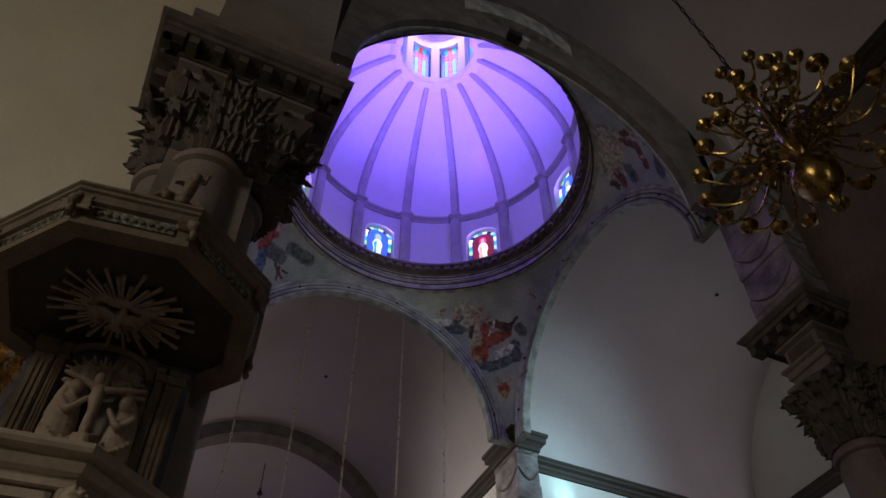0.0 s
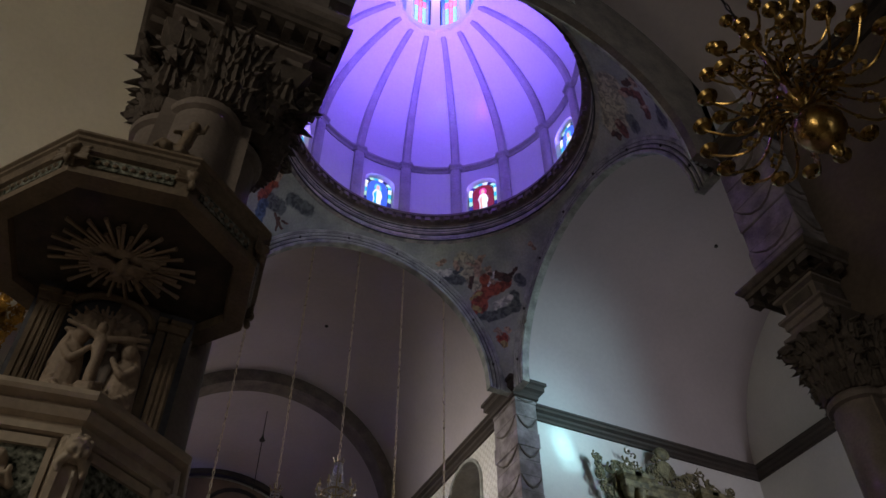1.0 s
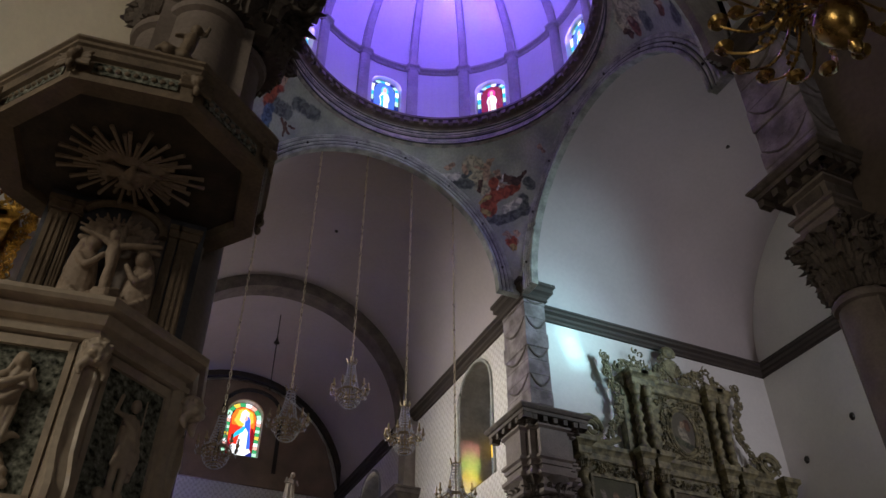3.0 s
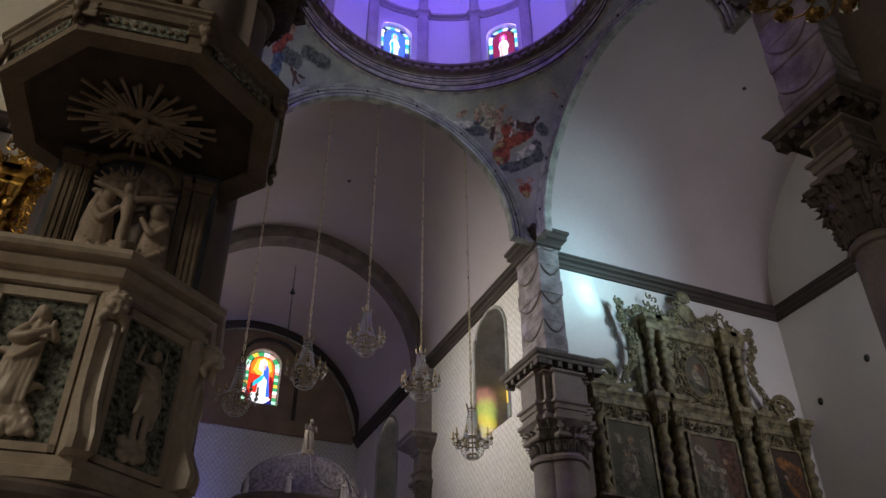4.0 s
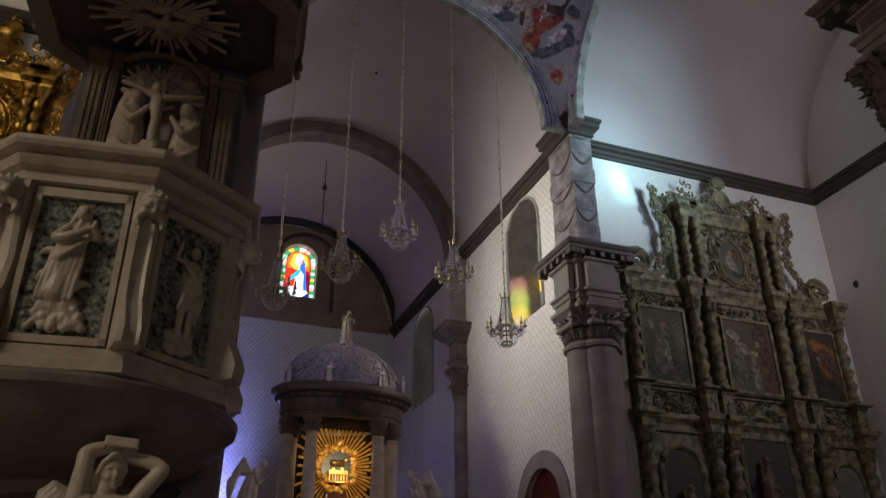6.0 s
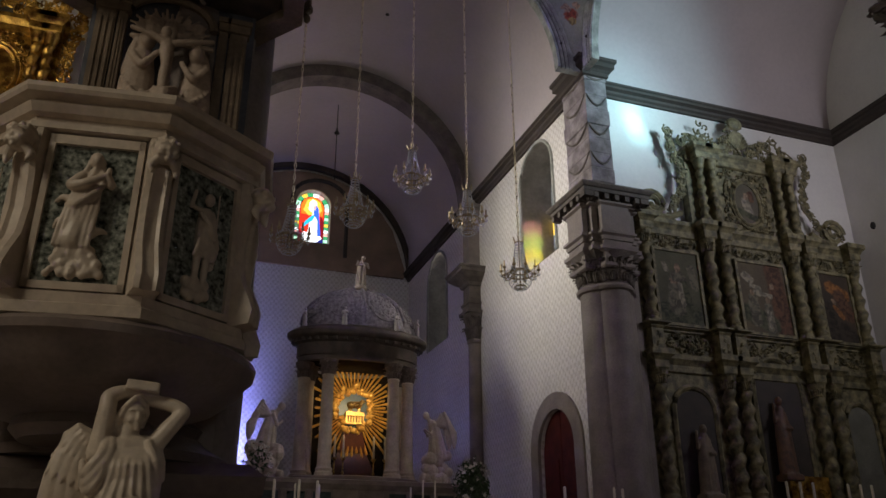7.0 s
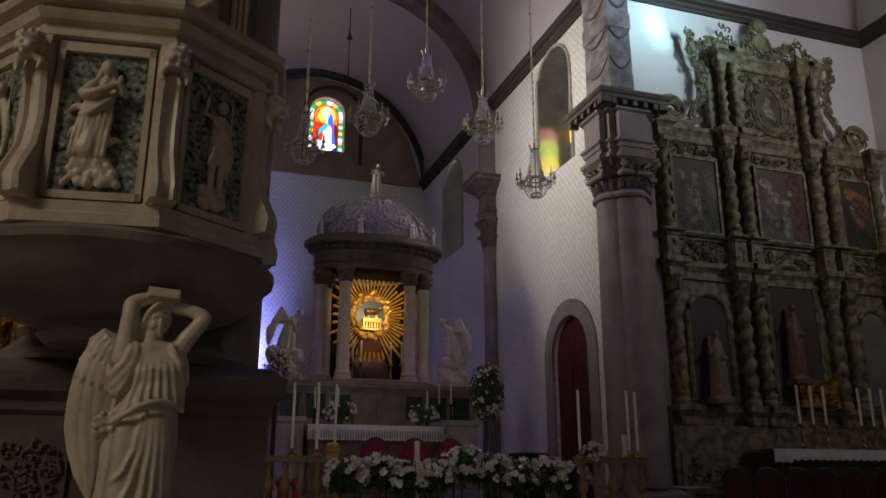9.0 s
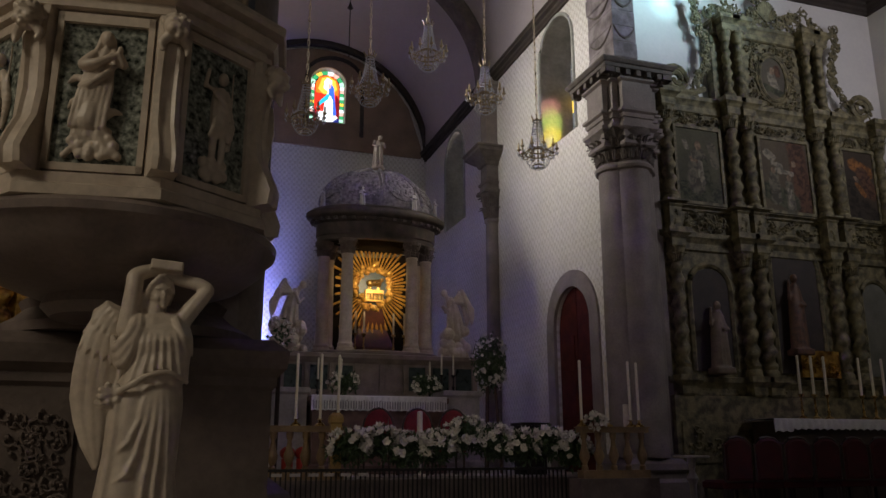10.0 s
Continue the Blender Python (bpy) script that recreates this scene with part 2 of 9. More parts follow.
def blob(bm, c, r, m=None, seg=8, rings=6):
    """An ellipsoid with radii r at c, turned by the 3x3 or 4x4 matrix m."""
    r = (r, r, r) if isinstance(r, (int, float)) else r
    turn = m.to_3x3() if m else Matrix.Identity(3)
    grid = []
    top = bm.verts.new(Vector(c) + turn @ Vector((0, 0, r[2])))
    low = bm.verts.new(Vector(c) + turn @ Vector((0, 0, -r[2])))
    for j in range(1, rings):
        b = math.pi * j / rings
        grid.append([bm.verts.new(Vector(c) + turn @ Vector((r[0] * math.sin(b) * math.cos(2 * math.pi * i / seg), r[1] * math.sin(b) * math.sin(2 * math.pi * i / seg), r[2] * math.cos(b)))) for i in range(seg)])
    for i in range(seg):
        k = (i + 1) % seg
        bm.faces.new((top, grid[0][i], grid[0][k]))
        bm.faces.new((low, grid[-1][k], grid[-1][i]))
        for j in range(rings - 2):
            bm.faces.new((grid[j][i], grid[j + 1][i], grid[j + 1][k], grid[j][k]))


def moulding(z0, z1, out, n=1):
    """A classical cornice section (side, height): stepped and curved outwards towards its top."""
    h = z1 - z0
    return [(0, z0), (out * 0.25, z0), (out * 0.25, z0 + h * 0.2), (out * 0.45, z0 + h * 0.32), (out * 0.5, z0 + h * 0.5), (out * 0.85, z0 + h * 0.58),
            (out * 0.85, z0 + h * 0.78), (out, z0 + h * 0.86), (out, z1), (0, z1)]


def structure(name, bm, material, label="", category="", smooth=False):
    ob = part(name, bm, material, None, "", smooth)
    return tagged(ob, label, category, "", "structure")

# ---- structure ----
bm = bmesh.new()
box(bm, -14, 16, -14, 12.4, -0.3, 0)
structure("floor", bm, FLOOR, "pale grey-brown polished stone church floor", "floor")
bm = bmesh.new()
for k, (y, z) in enumerate(((12.6, 0.3), (12.95, 0.6), (13.3, 0.9))):
    box(bm, 0.2, 7.6, y, 24.9, z - 0.3, z)
structure("floor_chancel", bm, FLOOR, "raised stone chancel floor with three steps", "floor")


def stencil(name, u_axis):
    """White plaster with a small brown damask stencil in staggered rows."""
    m = mat(name, (0.74, 0.71, 0.66), (0.66, 0.63, 0.59), 0.85, scale=0.7, bump=0.06, fine=14)
    nt = m.node_tree
    b = nt.nodes["Principled BSDF"]
    last = b.inputs["Base Color"].links[0].from_socket
    tc = nt.nodes.new("ShaderNodeTexCoord")
    sep = nt.nodes.new("ShaderNodeSeparateXYZ")
    nt.links.new(tc.outputs["Object"], sep.inputs[0])

    def calc(op, a, b2=None):
        n = nt.nodes.new("ShaderNodeMath")
        n.operation = op
        for k, v in enumerate((a, b2)):
            if v is None:
                continue
            if isinstance(v, (int, float)):
                n.inputs[k].default_value = v
            else:
                nt.links.new(v, n.inputs[k])
        return n.outputs[0]

    u = calc("MULTIPLY", sep.outputs[u_axis], 2 * math.pi / 0.16)
    v = calc("MULTIPLY", sep.outputs[2], 2 * math.pi / 0.19)
    a = calc("MULTIPLY", calc("SINE", u), calc("SINE", v))
    c = calc("SINE", calc("MULTIPLY", calc("ADD", calc("COSINE", u), calc("SINE", v)), 3.2))
    d = calc("ADD", a, calc("MULTIPLY", c, 0.45))
    ramp = nt.nodes.new("ShaderNodeMapRange")
    ramp.inputs["From Min"].default_value, ramp.inputs["From Max"].default_value = 0.25, 0.4
    nt.links.new(d, ramp.inputs["Value"])
    fac = calc("MULTIPLY", ramp.outputs[0], 0.42)
    mix = nt.nodes.new("ShaderNodeMix")
    mix.data_type = "RGBA"
    mix.inputs[7].default_value = (0.34, 0.28, 0.22, 1)
    nt.links.new(fac, mix.inputs[0])
    nt.links.new(last, mix.inputs[6])
    nt.links.new(mix.outputs[2], b.inputs["Base Color"])
    return m


def cornice_y(name, x, y0, y1, face, z0=CORNICE - 0.38, z1=CORNICE - 0.1, out=0.24):
    bm = bmesh.new()
    sec = moulding(z0, z1, out)
    rows = [[bm.verts.new((x + face * s, y, z)) for s, z in sec] for y in (y0, y1)]
    n = len(sec)
    for j in range(n):
        bm.faces.new((rows[0][j], rows[1][j], rows[1][(j + 1) % n], rows[0][(j + 1) % n]))
    bm.faces.new(rows[0]), bm.faces.new(rows[1][::-1])
    structure(name, bm, CORNICE_STONE, "dark moulded stone cornice along the wall", "cornice")


def cornice_x(name, y, x0, x1, face, z0=CORNICE - 0.38, z1=CORNICE - 0.1, out=0.24):
    bm = bmesh.new()
    sec = moulding(z0, z1, out)
    rows = [[bm.verts.new((x, y + face * s, z)) for s, z in sec] for x in (x0, x1)]
    n = len(sec)
    for j in range(n):
        bm.faces.new((rows[0][j], rows[1][j], rows[1][(j + 1) % n], rows[0][(j + 1) % n]))
    bm.faces.new(rows[0]), bm.faces.new(rows[1][::-1])
    structure(name, bm, CORNICE_STONE, "dark moulded stone cornice along the wall", "cornice")


STENCIL_Y, STENCIL_X = stencil("stencilled_plaster", 1), stencil("stencilled_plaster_end", 0)
# chancel right wall with two windows and a door
WINDOWS_R = [(14.79, 0.82, 7.9, 10.05, 0.82), (21.72, 0.86, 7.87, 9.95, 0.86)]
bm = bmesh.new()
z_mid = 6.2
arched_wall(bm, 12.62, 24.9, 0, z_mid, [(14.5, 0.80, 0.9, 3.80, 0.80)], WALL_X, WALL_X + 0.9, along_y)
arched_wall(bm, 12.62, 24.9, z_mid, CORNICE, WINDOWS_R, WALL_X, WALL_X + 0.9, along_y)
WALL_EAST = structure("wall_chancel_right", bm, STENCIL_Y, "white stencilled plaster chancel wall with arched windows", "wall")
bm = bmesh.new()
arched_wall(bm, 12.4, 24.9, 0, CORNICE, [(21.72, 0.86, 7.87, 9.95, 0.86), (14.79, 0.82, 7.9, 10.05, 0.82)], 0.2 - 0.9, 0.2, along_y)
structure("wall_chancel_left", bm, STENCIL_Y, "white stencilled plaster chancel wall", "wall")
# chancel end wall
bm = bmesh.new()
GLASS = (4.15, 0.60, 11.92, 13.35)
arched_wall(bm, -0.7, 8.5, 0, 15.6, [(GLASS[0], GLASS[1], GLASS[2], GLASS[3], 0.55)], 24.7, 25.3, along_x)
structure("wall_chancel_end", bm, STENCIL_X, "plaster end wall with one stained glass window", "wall")
bm = bmesh.new()
arched_wall(bm, CX - 3.5, CX + 3.5, 11.0, lambda u: 11.0 + math.sqrt(max(0.08, 3.52 ** 2 - (u - CX) ** 2)), [(GLASS[0], GLASS[1], GLASS[2], GLASS[3], 0.55)], 24.62, 24.71, along_x)
structure("wall_chancel_lunette", bm, mat("brown_plaster", (0.32, 0.215, 0.15), (0.22, 0.15, 0.105), 0.8, scale=1.5, bump=0.1), "brown painted lunette round the stained window", "wall")
bm = bmesh.new()
tube(bm, [(GLASS[0] + 0.2 + 0.95 * s, 24.6, z) for s, z in ((-1, 11.5), (-1, 13.4))] + [(GLASS[0] + 0.2 - 0.95 * math.cos(math.pi * i / 12), 24.6, 13.5 + 0.75 * math.sin(math.pi * i / 12)) for i in range(1, 12)] + [(GLASS[0] + 1.15, 24.6, 13.4), (GLASS[0] + 1.15, 24.6, 11.5)], 0.07, 6)
structure("trim_stained_window", bm, CORNICE_STONE, "brown moulded frame round the stained window", "window frame", True)
# chancel vault
bm = bmesh.new()
VS = 11.04              # springing of the chancel vault
us = arc_us(CX, 3.72, 40)
slab(bm, us, arch(CX, 3.72, VS), lambda u: arch(CX, 3.72, VS)(u) + 0.4, 11.84, 24.75, along_x)
structure("ceiling_chancel", bm, VAULT, "grey plaster barrel vault", "ceiling", True)
# chancel ribs
for y, w, r, mm in ((18.8, 0.55, 3.40, NAVE_ARCH), (24.5, 0.2, 3.58, CORNICE_STONE)):
    bm = bmesh.new()
    slab(bm, arc_us(CX, r, 40), arch(CX, r, VS - 0.04), lambda u: VS + 0.06 + math.sqrt(max(0, 3.76 ** 2 - (u - CX) ** 2)), y - w / 2, y + w / 2, along_x)
    structure("trim_vault_rib", bm, mm, "dark stone transverse rib under the chancel vault", "arch rib", True)


cornice_y("trim_cornice_chancel_right", WALL_X, 12.1, 24.7, -1)
cornice_y("trim_cornice_chancel_left", 0.2, 12.4, 24.7, 1)

# transepts: back walls, end walls, front walls, vaults
T_Y0, T_Y1 = 4.5, 12.53
bm = bmesh.new()
box(bm, 7.7, 14.4, T_Y1, T_Y1 + 0.6, 0, CORNICE + 0.05)
structure("wall_transept_right", bm, PLASTER, "white plaster transept wall behind the altarpiece", "wall")
bm = bmesh.new()
box(bm, -6.6, 0.1, T_Y1, T_Y1 + 0.6, 0, CORNICE + 0.05)
structure("wall_transept_left", bm, PLASTER, "white plaster transept wall behind the gilded altarpiece", "wall")
T_R = (T_Y1 - T_Y0) / 2
T_C = (T_Y1 + T_Y0) / 2
for x0, x1, nm in ((14.4, 15.0, "right"), (-7.2, -6.6, "left")):
    bm = bmesh.new()
    slab(bm, arc_us(T_C, T_R + 0.05, 24), lambda u: 0.0, lambda u: CORNICE + 0.2 + math.sqrt(max(0, (T_R + 0.05) ** 2 - (u - T_C) ** 2)), x0, x1, along_y)
    structure("wall_transept_end_" + nm, bm, PLASTER, "white plaster transept end wall with small hooks", "wall")
for x0, x1, nm, mm in ((7.27, 14.45, "right", VAULT), (-6.65, 0.53, "left", CREAM)):
    bm = bmesh.new()
    slab(bm, arc_us(T_C, T_R, 40), arch(T_C, T_R, CORNICE), lambda u: arch(T_C, T_R, CORNICE)(u) + 0.4, x0, x1, along_y)
    structure("ceiling_transept_" + nm, bm, mm, "smooth plaster barrel vault over the transept", "ceiling", True)
cornice_x("trim_cornice_transept_right", T_Y1, 7.7, 14.4, -1)
cornice_y("trim_cornice_transept_end_right", 14.4, T_Y0, T_Y1, -1)
cornice_x("trim_cornice_transept_left", T_Y1, -6.6, -0.2, -1)
cornice_y("trim_cornice_transept_end_left", -6.6, T_Y0, T_Y1, 1)
for x0, x1, nm in ((8.0, 14.4, "right"),):
    bm = bmesh.new()
    arched_wall(bm, x0, x1, 0, CORNICE, [((x0 + x1) / 2, 2.3, 0, 6.2, 2.3)], T_Y0 - 0.6, T_Y0, along_x)
    structure("wall_transept_front_" + nm, bm, CREAM, "cream plaster wall with an arch to the aisle", "wall")

# crossing: four arches, pendentives, ring, drum, dome, lantern
B = CROSS_HALF
AR = 2.75
AO = 3.05
ARC_Z = 10.8
PT = 0.14
zt = 15.5
arch_top = lambda u: zt
for nm, f, c, sgn in (("far", along_x, CX, 1), ("near", along_x, CX, -1), ("right", along_y, CY, 1), ("left", along_y, CY, -1)):
    o = CY if f is along_x else CX
    bm = bmesh.new()
    for sd in (-1, 1):
        slab(bm, sorted((c + sd * AR, c + sd * (B + PT))), lambda u: SPRING - 0.2, arch_top, o + sgn * B, o + sgn * (B + PT), f)
    slab(bm, arc_us(c, AR, 40), arch(c, AR, ARC_Z), arch_top, o + sgn * B, o + sgn * (B + PT), f)
    # the near arch takes the darkened stone, its shade put into the colour
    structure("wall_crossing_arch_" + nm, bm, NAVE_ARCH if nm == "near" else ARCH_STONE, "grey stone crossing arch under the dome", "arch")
    # archivolt mouldings: pale rolls, with thin dark tubes as the shade between them
    for k, (r, w, mm) in enumerate(((AR + 0.015, 0.035, ARCH_STONE), (AR + 0.065, 0.014, GROOVE_SHADE), (AR + 0.11, 0.03, ARCH_STONE), (AR + 0.155, 0.013, GROOVE_SHADE), (AR + 0.2, 0.032, ARCH_STONE), (AR + 0.245, 0.014, GROOVE_SHADE), (AO - 0.02, 0.045, ARCH_STONE))):
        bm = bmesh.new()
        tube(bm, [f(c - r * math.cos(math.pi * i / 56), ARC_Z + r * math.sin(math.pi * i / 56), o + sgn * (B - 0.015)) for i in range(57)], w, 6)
        structure("trim_archivolt_" + nm, bm, mm, "moulded grey archivolt painted as marble, dark lines as groove shade", "moulding", True)
    # small iron cramps along the arch
    for i in range(1, 9):
        a = math.pi * (i - 0.5) / 8
        p = f(c - (AR + 0.13) * math.cos(a), ARC_Z + (AR + 0.13) * math.sin(a), o + sgn * (B - 0.06))
        bm = bmesh.new()
        blob(bm, p, (0.026, 0.026, 0.034), seg=7, rings=5)
        tagged(part("arch_cramp", bm, IRON), "small dark iron cramp on the crossing arch", "cramp", "cramps on the arches")
# pendentives


def fresco(name, marks, place, right, up, ground=((0.47, 0.48, 0.40), (0.24, 0.27, 0.25)), wobble=0.07):
    """Painted plaster: a cloudy ground with brush marks (colour, u0, v0, u1, v1, radius) on the plane through place."""
    m = mat(name, *ground, 0.85, scale=1.6, bump=0.06, fine=20, amount=0.6)
    nt = m.node_tree
    b = nt.nodes["Principled BSDF"]
    last = b.inputs["Base Color"].links[0].from_socket

    def vec(op, *sources):
        n = nt.nodes.new("ShaderNodeVectorMath")
        n.operation = op
        for k, v in enumerate(sources):
            if isinstance(v, (tuple, Vector)):
                n.inputs[k].default_value = v
            else:
                nt.links.new(v, n.inputs[k])
        return n

    tc = nt.nodes.new("ShaderNodeTexCoord")
    wob = nt.nodes.new("ShaderNodeTexNoise")
    wob.inputs["Scale"].default_value, wob.inputs["Detail"].default_value = 9.0, 6
    fold = nt.nodes.new("ShaderNodeTexNoise")
    fold.inputs["Scale"].default_value, fold.inputs["Detail"].default_value, fold.inputs["Distortion"].default_value = 9.0, 6, 0.8
    ramp = nt.nodes.new("ShaderNodeValToRGB")
    ramp.color_ramp.elements[0].position, ramp.color_ramp.elements[1].position = 0.4, 0.6
    ramp.color_ramp.elements[0].color, ramp.color_ramp.elements[1].color = (0.35, 0.35, 0.38, 1), (1.15, 1.12, 1.08, 1)
    for n in (wob, fold):
        nt.links.new(tc.outputs["Object"], n.inputs["Vector"])
    nt.links.new(fold.outputs["Fac"], ramp.inputs[0])
    rel = vec("SUBTRACT", tc.outputs["Object"], Vector(place)).outputs[0]
    flat = nt.nodes.new("ShaderNodeCombineXYZ")
    nt.links.new(vec("DOT_PRODUCT", rel, Vector(right)).outputs["Value"], flat.inputs[0])
    nt.links.new(vec("DOT_PRODUCT", rel, Vector(up)).outputs["Value"], flat.inputs[1])
    shift = vec("MULTIPLY_ADD", wob.outputs["Color"], (2 * wobble, 2 * wobble, 0.0), (-wobble, -wobble, 0.0)).outputs[0]
    p = vec("ADD", flat.outputs[0], shift).outputs[0]
    for col, u0, v0, u1, v1, radius in marks:
        pa = vec("SUBTRACT", p, (u0, v0, 0.0)).outputs[0]
        ba = Vector((u1 - u0, v1 - v0, 0.0))
        h = nt.nodes.new("ShaderNodeMath")
        h.operation, h.use_clamp = "MULTIPLY", True
        h.inputs[1].default_value = 1 / max(ba.length_squared, 1e-6)
        nt.links.new(vec("DOT_PRODUCT", pa, ba).outputs["Value"], h.inputs[0])
        along_mark = nt.nodes.new("ShaderNodeVectorMath")
        along_mark.operation = "SCALE"
        along_mark.inputs[0].default_value = ba
        nt.links.new(h.outputs[0], along_mark.inputs["Scale"])
        dist = vec("DISTANCE", pa, along_mark.outputs[0])
        edge = nt.nodes.new("ShaderNodeMapRange")
        edge.inputs["From Min"].default_value, edge.inputs["From Max"].default_value = radius * 1.12, radius * 0.82
        nt.links.new(dist.outputs["Value"], edge.inputs["Value"])
        tint = nt.nodes.new("ShaderNodeMix")
        tint.data_type, tint.blend_type = "RGBA", "MULTIPLY"
        tint.inputs[0].default_value = 0.85
        tint.inputs[6].default_value = (*PAINT[col], 1)
        nt.links.new(ramp.outputs[0], tint.inputs[7])
        mix = nt.nodes.new("ShaderNodeMix")
        mix.data_type = "RGBA"
        nt.links.new(edge.outputs[0], mix.inputs[0])
        nt.links.new(last, mix.inputs[6])
        nt.links.new(tint.outputs[2], mix.inputs[7])
        last = mix.outputs[2]
    nt.links.new(last, b.inputs["Base Color"])
    return m


PAINT = {"RED": (0.36, 0.085, 0.05), "DARK": (0.10, 0.055, 0.045), "SKIN": (0.46, 0.32, 0.23), "GOLD": (0.42, 0.32, 0.13), "CLOUD": (0.12, 0.14, 0.145), "WHITE": (0.75, 0.74, 0.70), "WINE": (0.19, 0.075, 0.06), "BLUE": (0.10, 0.16, 0.28), "PALE": (0.60, 0.60, 0.55), "HAZE": (0.46, 0.43, 0.30)}
SAINT = [("RED", -0.19, 0.07, -0.18, -0.19, 0.12), ("RED", -0.38, -0.30, 0.08, -0.19, 0.14), ("RED", -0.47, -0.38, -0.53, -0.57, 0.11), ("RED", -0.25, -0.36, -0.35, -0.59, 0.09), ("GOLD", -0.56, -0.29, -0.35, -0.23, 0.05), ("RED", 0.13, -0.19, 0.28, -0.14, 0.11),
         ("GOLD", -0.54, -0.49, -0.44, -0.60, 0.05), ("DARK", 0.10, 0.08, 0.32, -0.05, 0.09), ("WHITE", 0.05, 0.15, -0.14, -0.11, 0.022), ("SKIN", -0.08, 0.25, -0.07, 0.19, 0.075), ("DARK", -0.06, 0.16, -0.05, 0.12, 0.04), ("DARK", 0.38, 0.02, 0.53, 0.10, 0.04), ("SKIN", -0.05, -0.01, -0.01, -0.07, 0.05)]
SAINT_CLOUDS = [("HAZE", -0.57, 0.50, -0.32, 0.02, 0.25), ("CLOUD", -0.46, -0.72, -0.22, -0.79, 0.10), ("CLOUD", -0.22, -0.80, 0.40, -0.71, 0.12), ("CLOUD", 0.37, -0.44, 0.37, -0.66, 0.11), ("CLOUD", 0.54, -0.10, 0.62, -0.22, 0.11), ("PALE", -0.08, -0.59, 0.27, -0.48, 0.09),
                ("CLOUD", -1.08, 0.25, -0.72, 0.14, 0.11), ("PALE", -1.26, 0.40, -0.95, 0.37, 0.09), ("CLOUD", -0.79, 0.34, -0.67, 0.38, 0.07)]
PUTTI = [("SKIN", -1.12, 0.58, -0.98, 0.63, 0.055), ("SKIN", -0.76, 0.56, -0.74, 0.40, 0.05), ("SKIN", -0.25, 0.45, -0.34, 0.20, 0.075), ("SKIN", -0.50, 0.49, -0.33, 0.36, 0.035), ("SKIN", -0.18, 0.52, -0.09, 0.57, 0.035), ("DARK", -0.47, 0.14, -0.54, -0.04, 0.05), ("SKIN", -0.21, 0.53, -0.20, 0.48, 0.05),
         ("RED", -0.04, -1.29, 0.00, -1.37, 0.12), ("SKIN", -0.13, -1.13, -0.05, -1.19, 0.065), ("SKIN", 0.10, -1.14, 0.14, -1.21, 0.06), ("GOLD", -0.02, -1.43, 0.02, -1.48, 0.06), ("SKIN", 0.97, 0.57, 1.02, 0.44, 0.045)]
PROPHET = [("HAZE", -0.02, 0.63, -0.75, 0.60, 0.35), ("DARK", 0.54, -0.09, 0.55, -0.43, 0.15), ("WINE", 0.01, 0.26, 0.07, -0.13, 0.1), ("WINE", 0.03, -0.12, -0.3, -0.3, 0.1), ("SKIN", 0.1, 0.1, 0.2, 0.0, 0.04), ("DARK", 0.2, 0.2, 0.3, 0.05, 0.07), ("SKIN", -0.2, -0.15, -0.1, -0.3, 0.04), ("DARK", 0.47, -0.27, 0.32, -0.43, 0.14), ("CLOUD", 0.50, -0.78, -0.20, -0.71, 0.17), ("SKIN", 0.34, -0.03, 0.30, -0.09, 0.08),
           ("SKIN", -0.07, 0.36, -0.09, 0.25, 0.06), ("WINE", -0.80, 0.52, -0.95, 0.35, 0.1), ("SKIN", -0.78, 0.56, -0.8, 0.5, 0.05), ("CLOUD", -0.61, 0.19, -0.72, 0.10, 0.14), ("DARK", -1.05, 0.66, -1.07, 0.50, 0.07), ("WINE", 0.50, -1.45, 0.40, -1.62, 0.13), ("SKIN", 0.50, -1.36, 0.53, -1.46, 0.1), ("SKIN", 0.95, 0.41, 0.89, 0.35, 0.07)]
EAGLE = [("CLOUD", 0.5, 0.6, 0.95, 0.75, 0.14), ("CLOUD", 0.1, 0.2, 0.45, 0.3, 0.16), ("RED", -0.3, 0.75, -0.08, 0.5, 0.15), ("RED", -0.1, 0.45, -0.05, 0.12, 0.12), ("BLUE", 0.1, 0.05, 0.25, -0.25, 0.13), ("SKIN", -0.1, 0.7, -0.06, 0.62, 0.07), ("DARK", 0.45, 0.12, 0.8, 0.04, 0.03), ("DARK", 0.6, 0.14, 0.72, -0.08, 0.03), ("DARK", 0.7, 0.16, 0.82, 0.2, 0.03)]


def corner_fresco(name, q, marks):
    """The fresco of one pendentive, laid out on its tangent plane."""
    w, e = radians(45 + 90 * q), radians(33)
    out = Vector((math.cos(w) * math.cos(e), math.sin(w) * math.cos(e), math.sin(e)))
    up = Vector((-math.cos(w) * math.sin(e), -math.sin(w) * math.sin(e), math.cos(e)))
    return fresco(name, marks, Vector((CX, CY, ARC_Z)) + out * math.hypot(B, AO), out.cross(up), up)


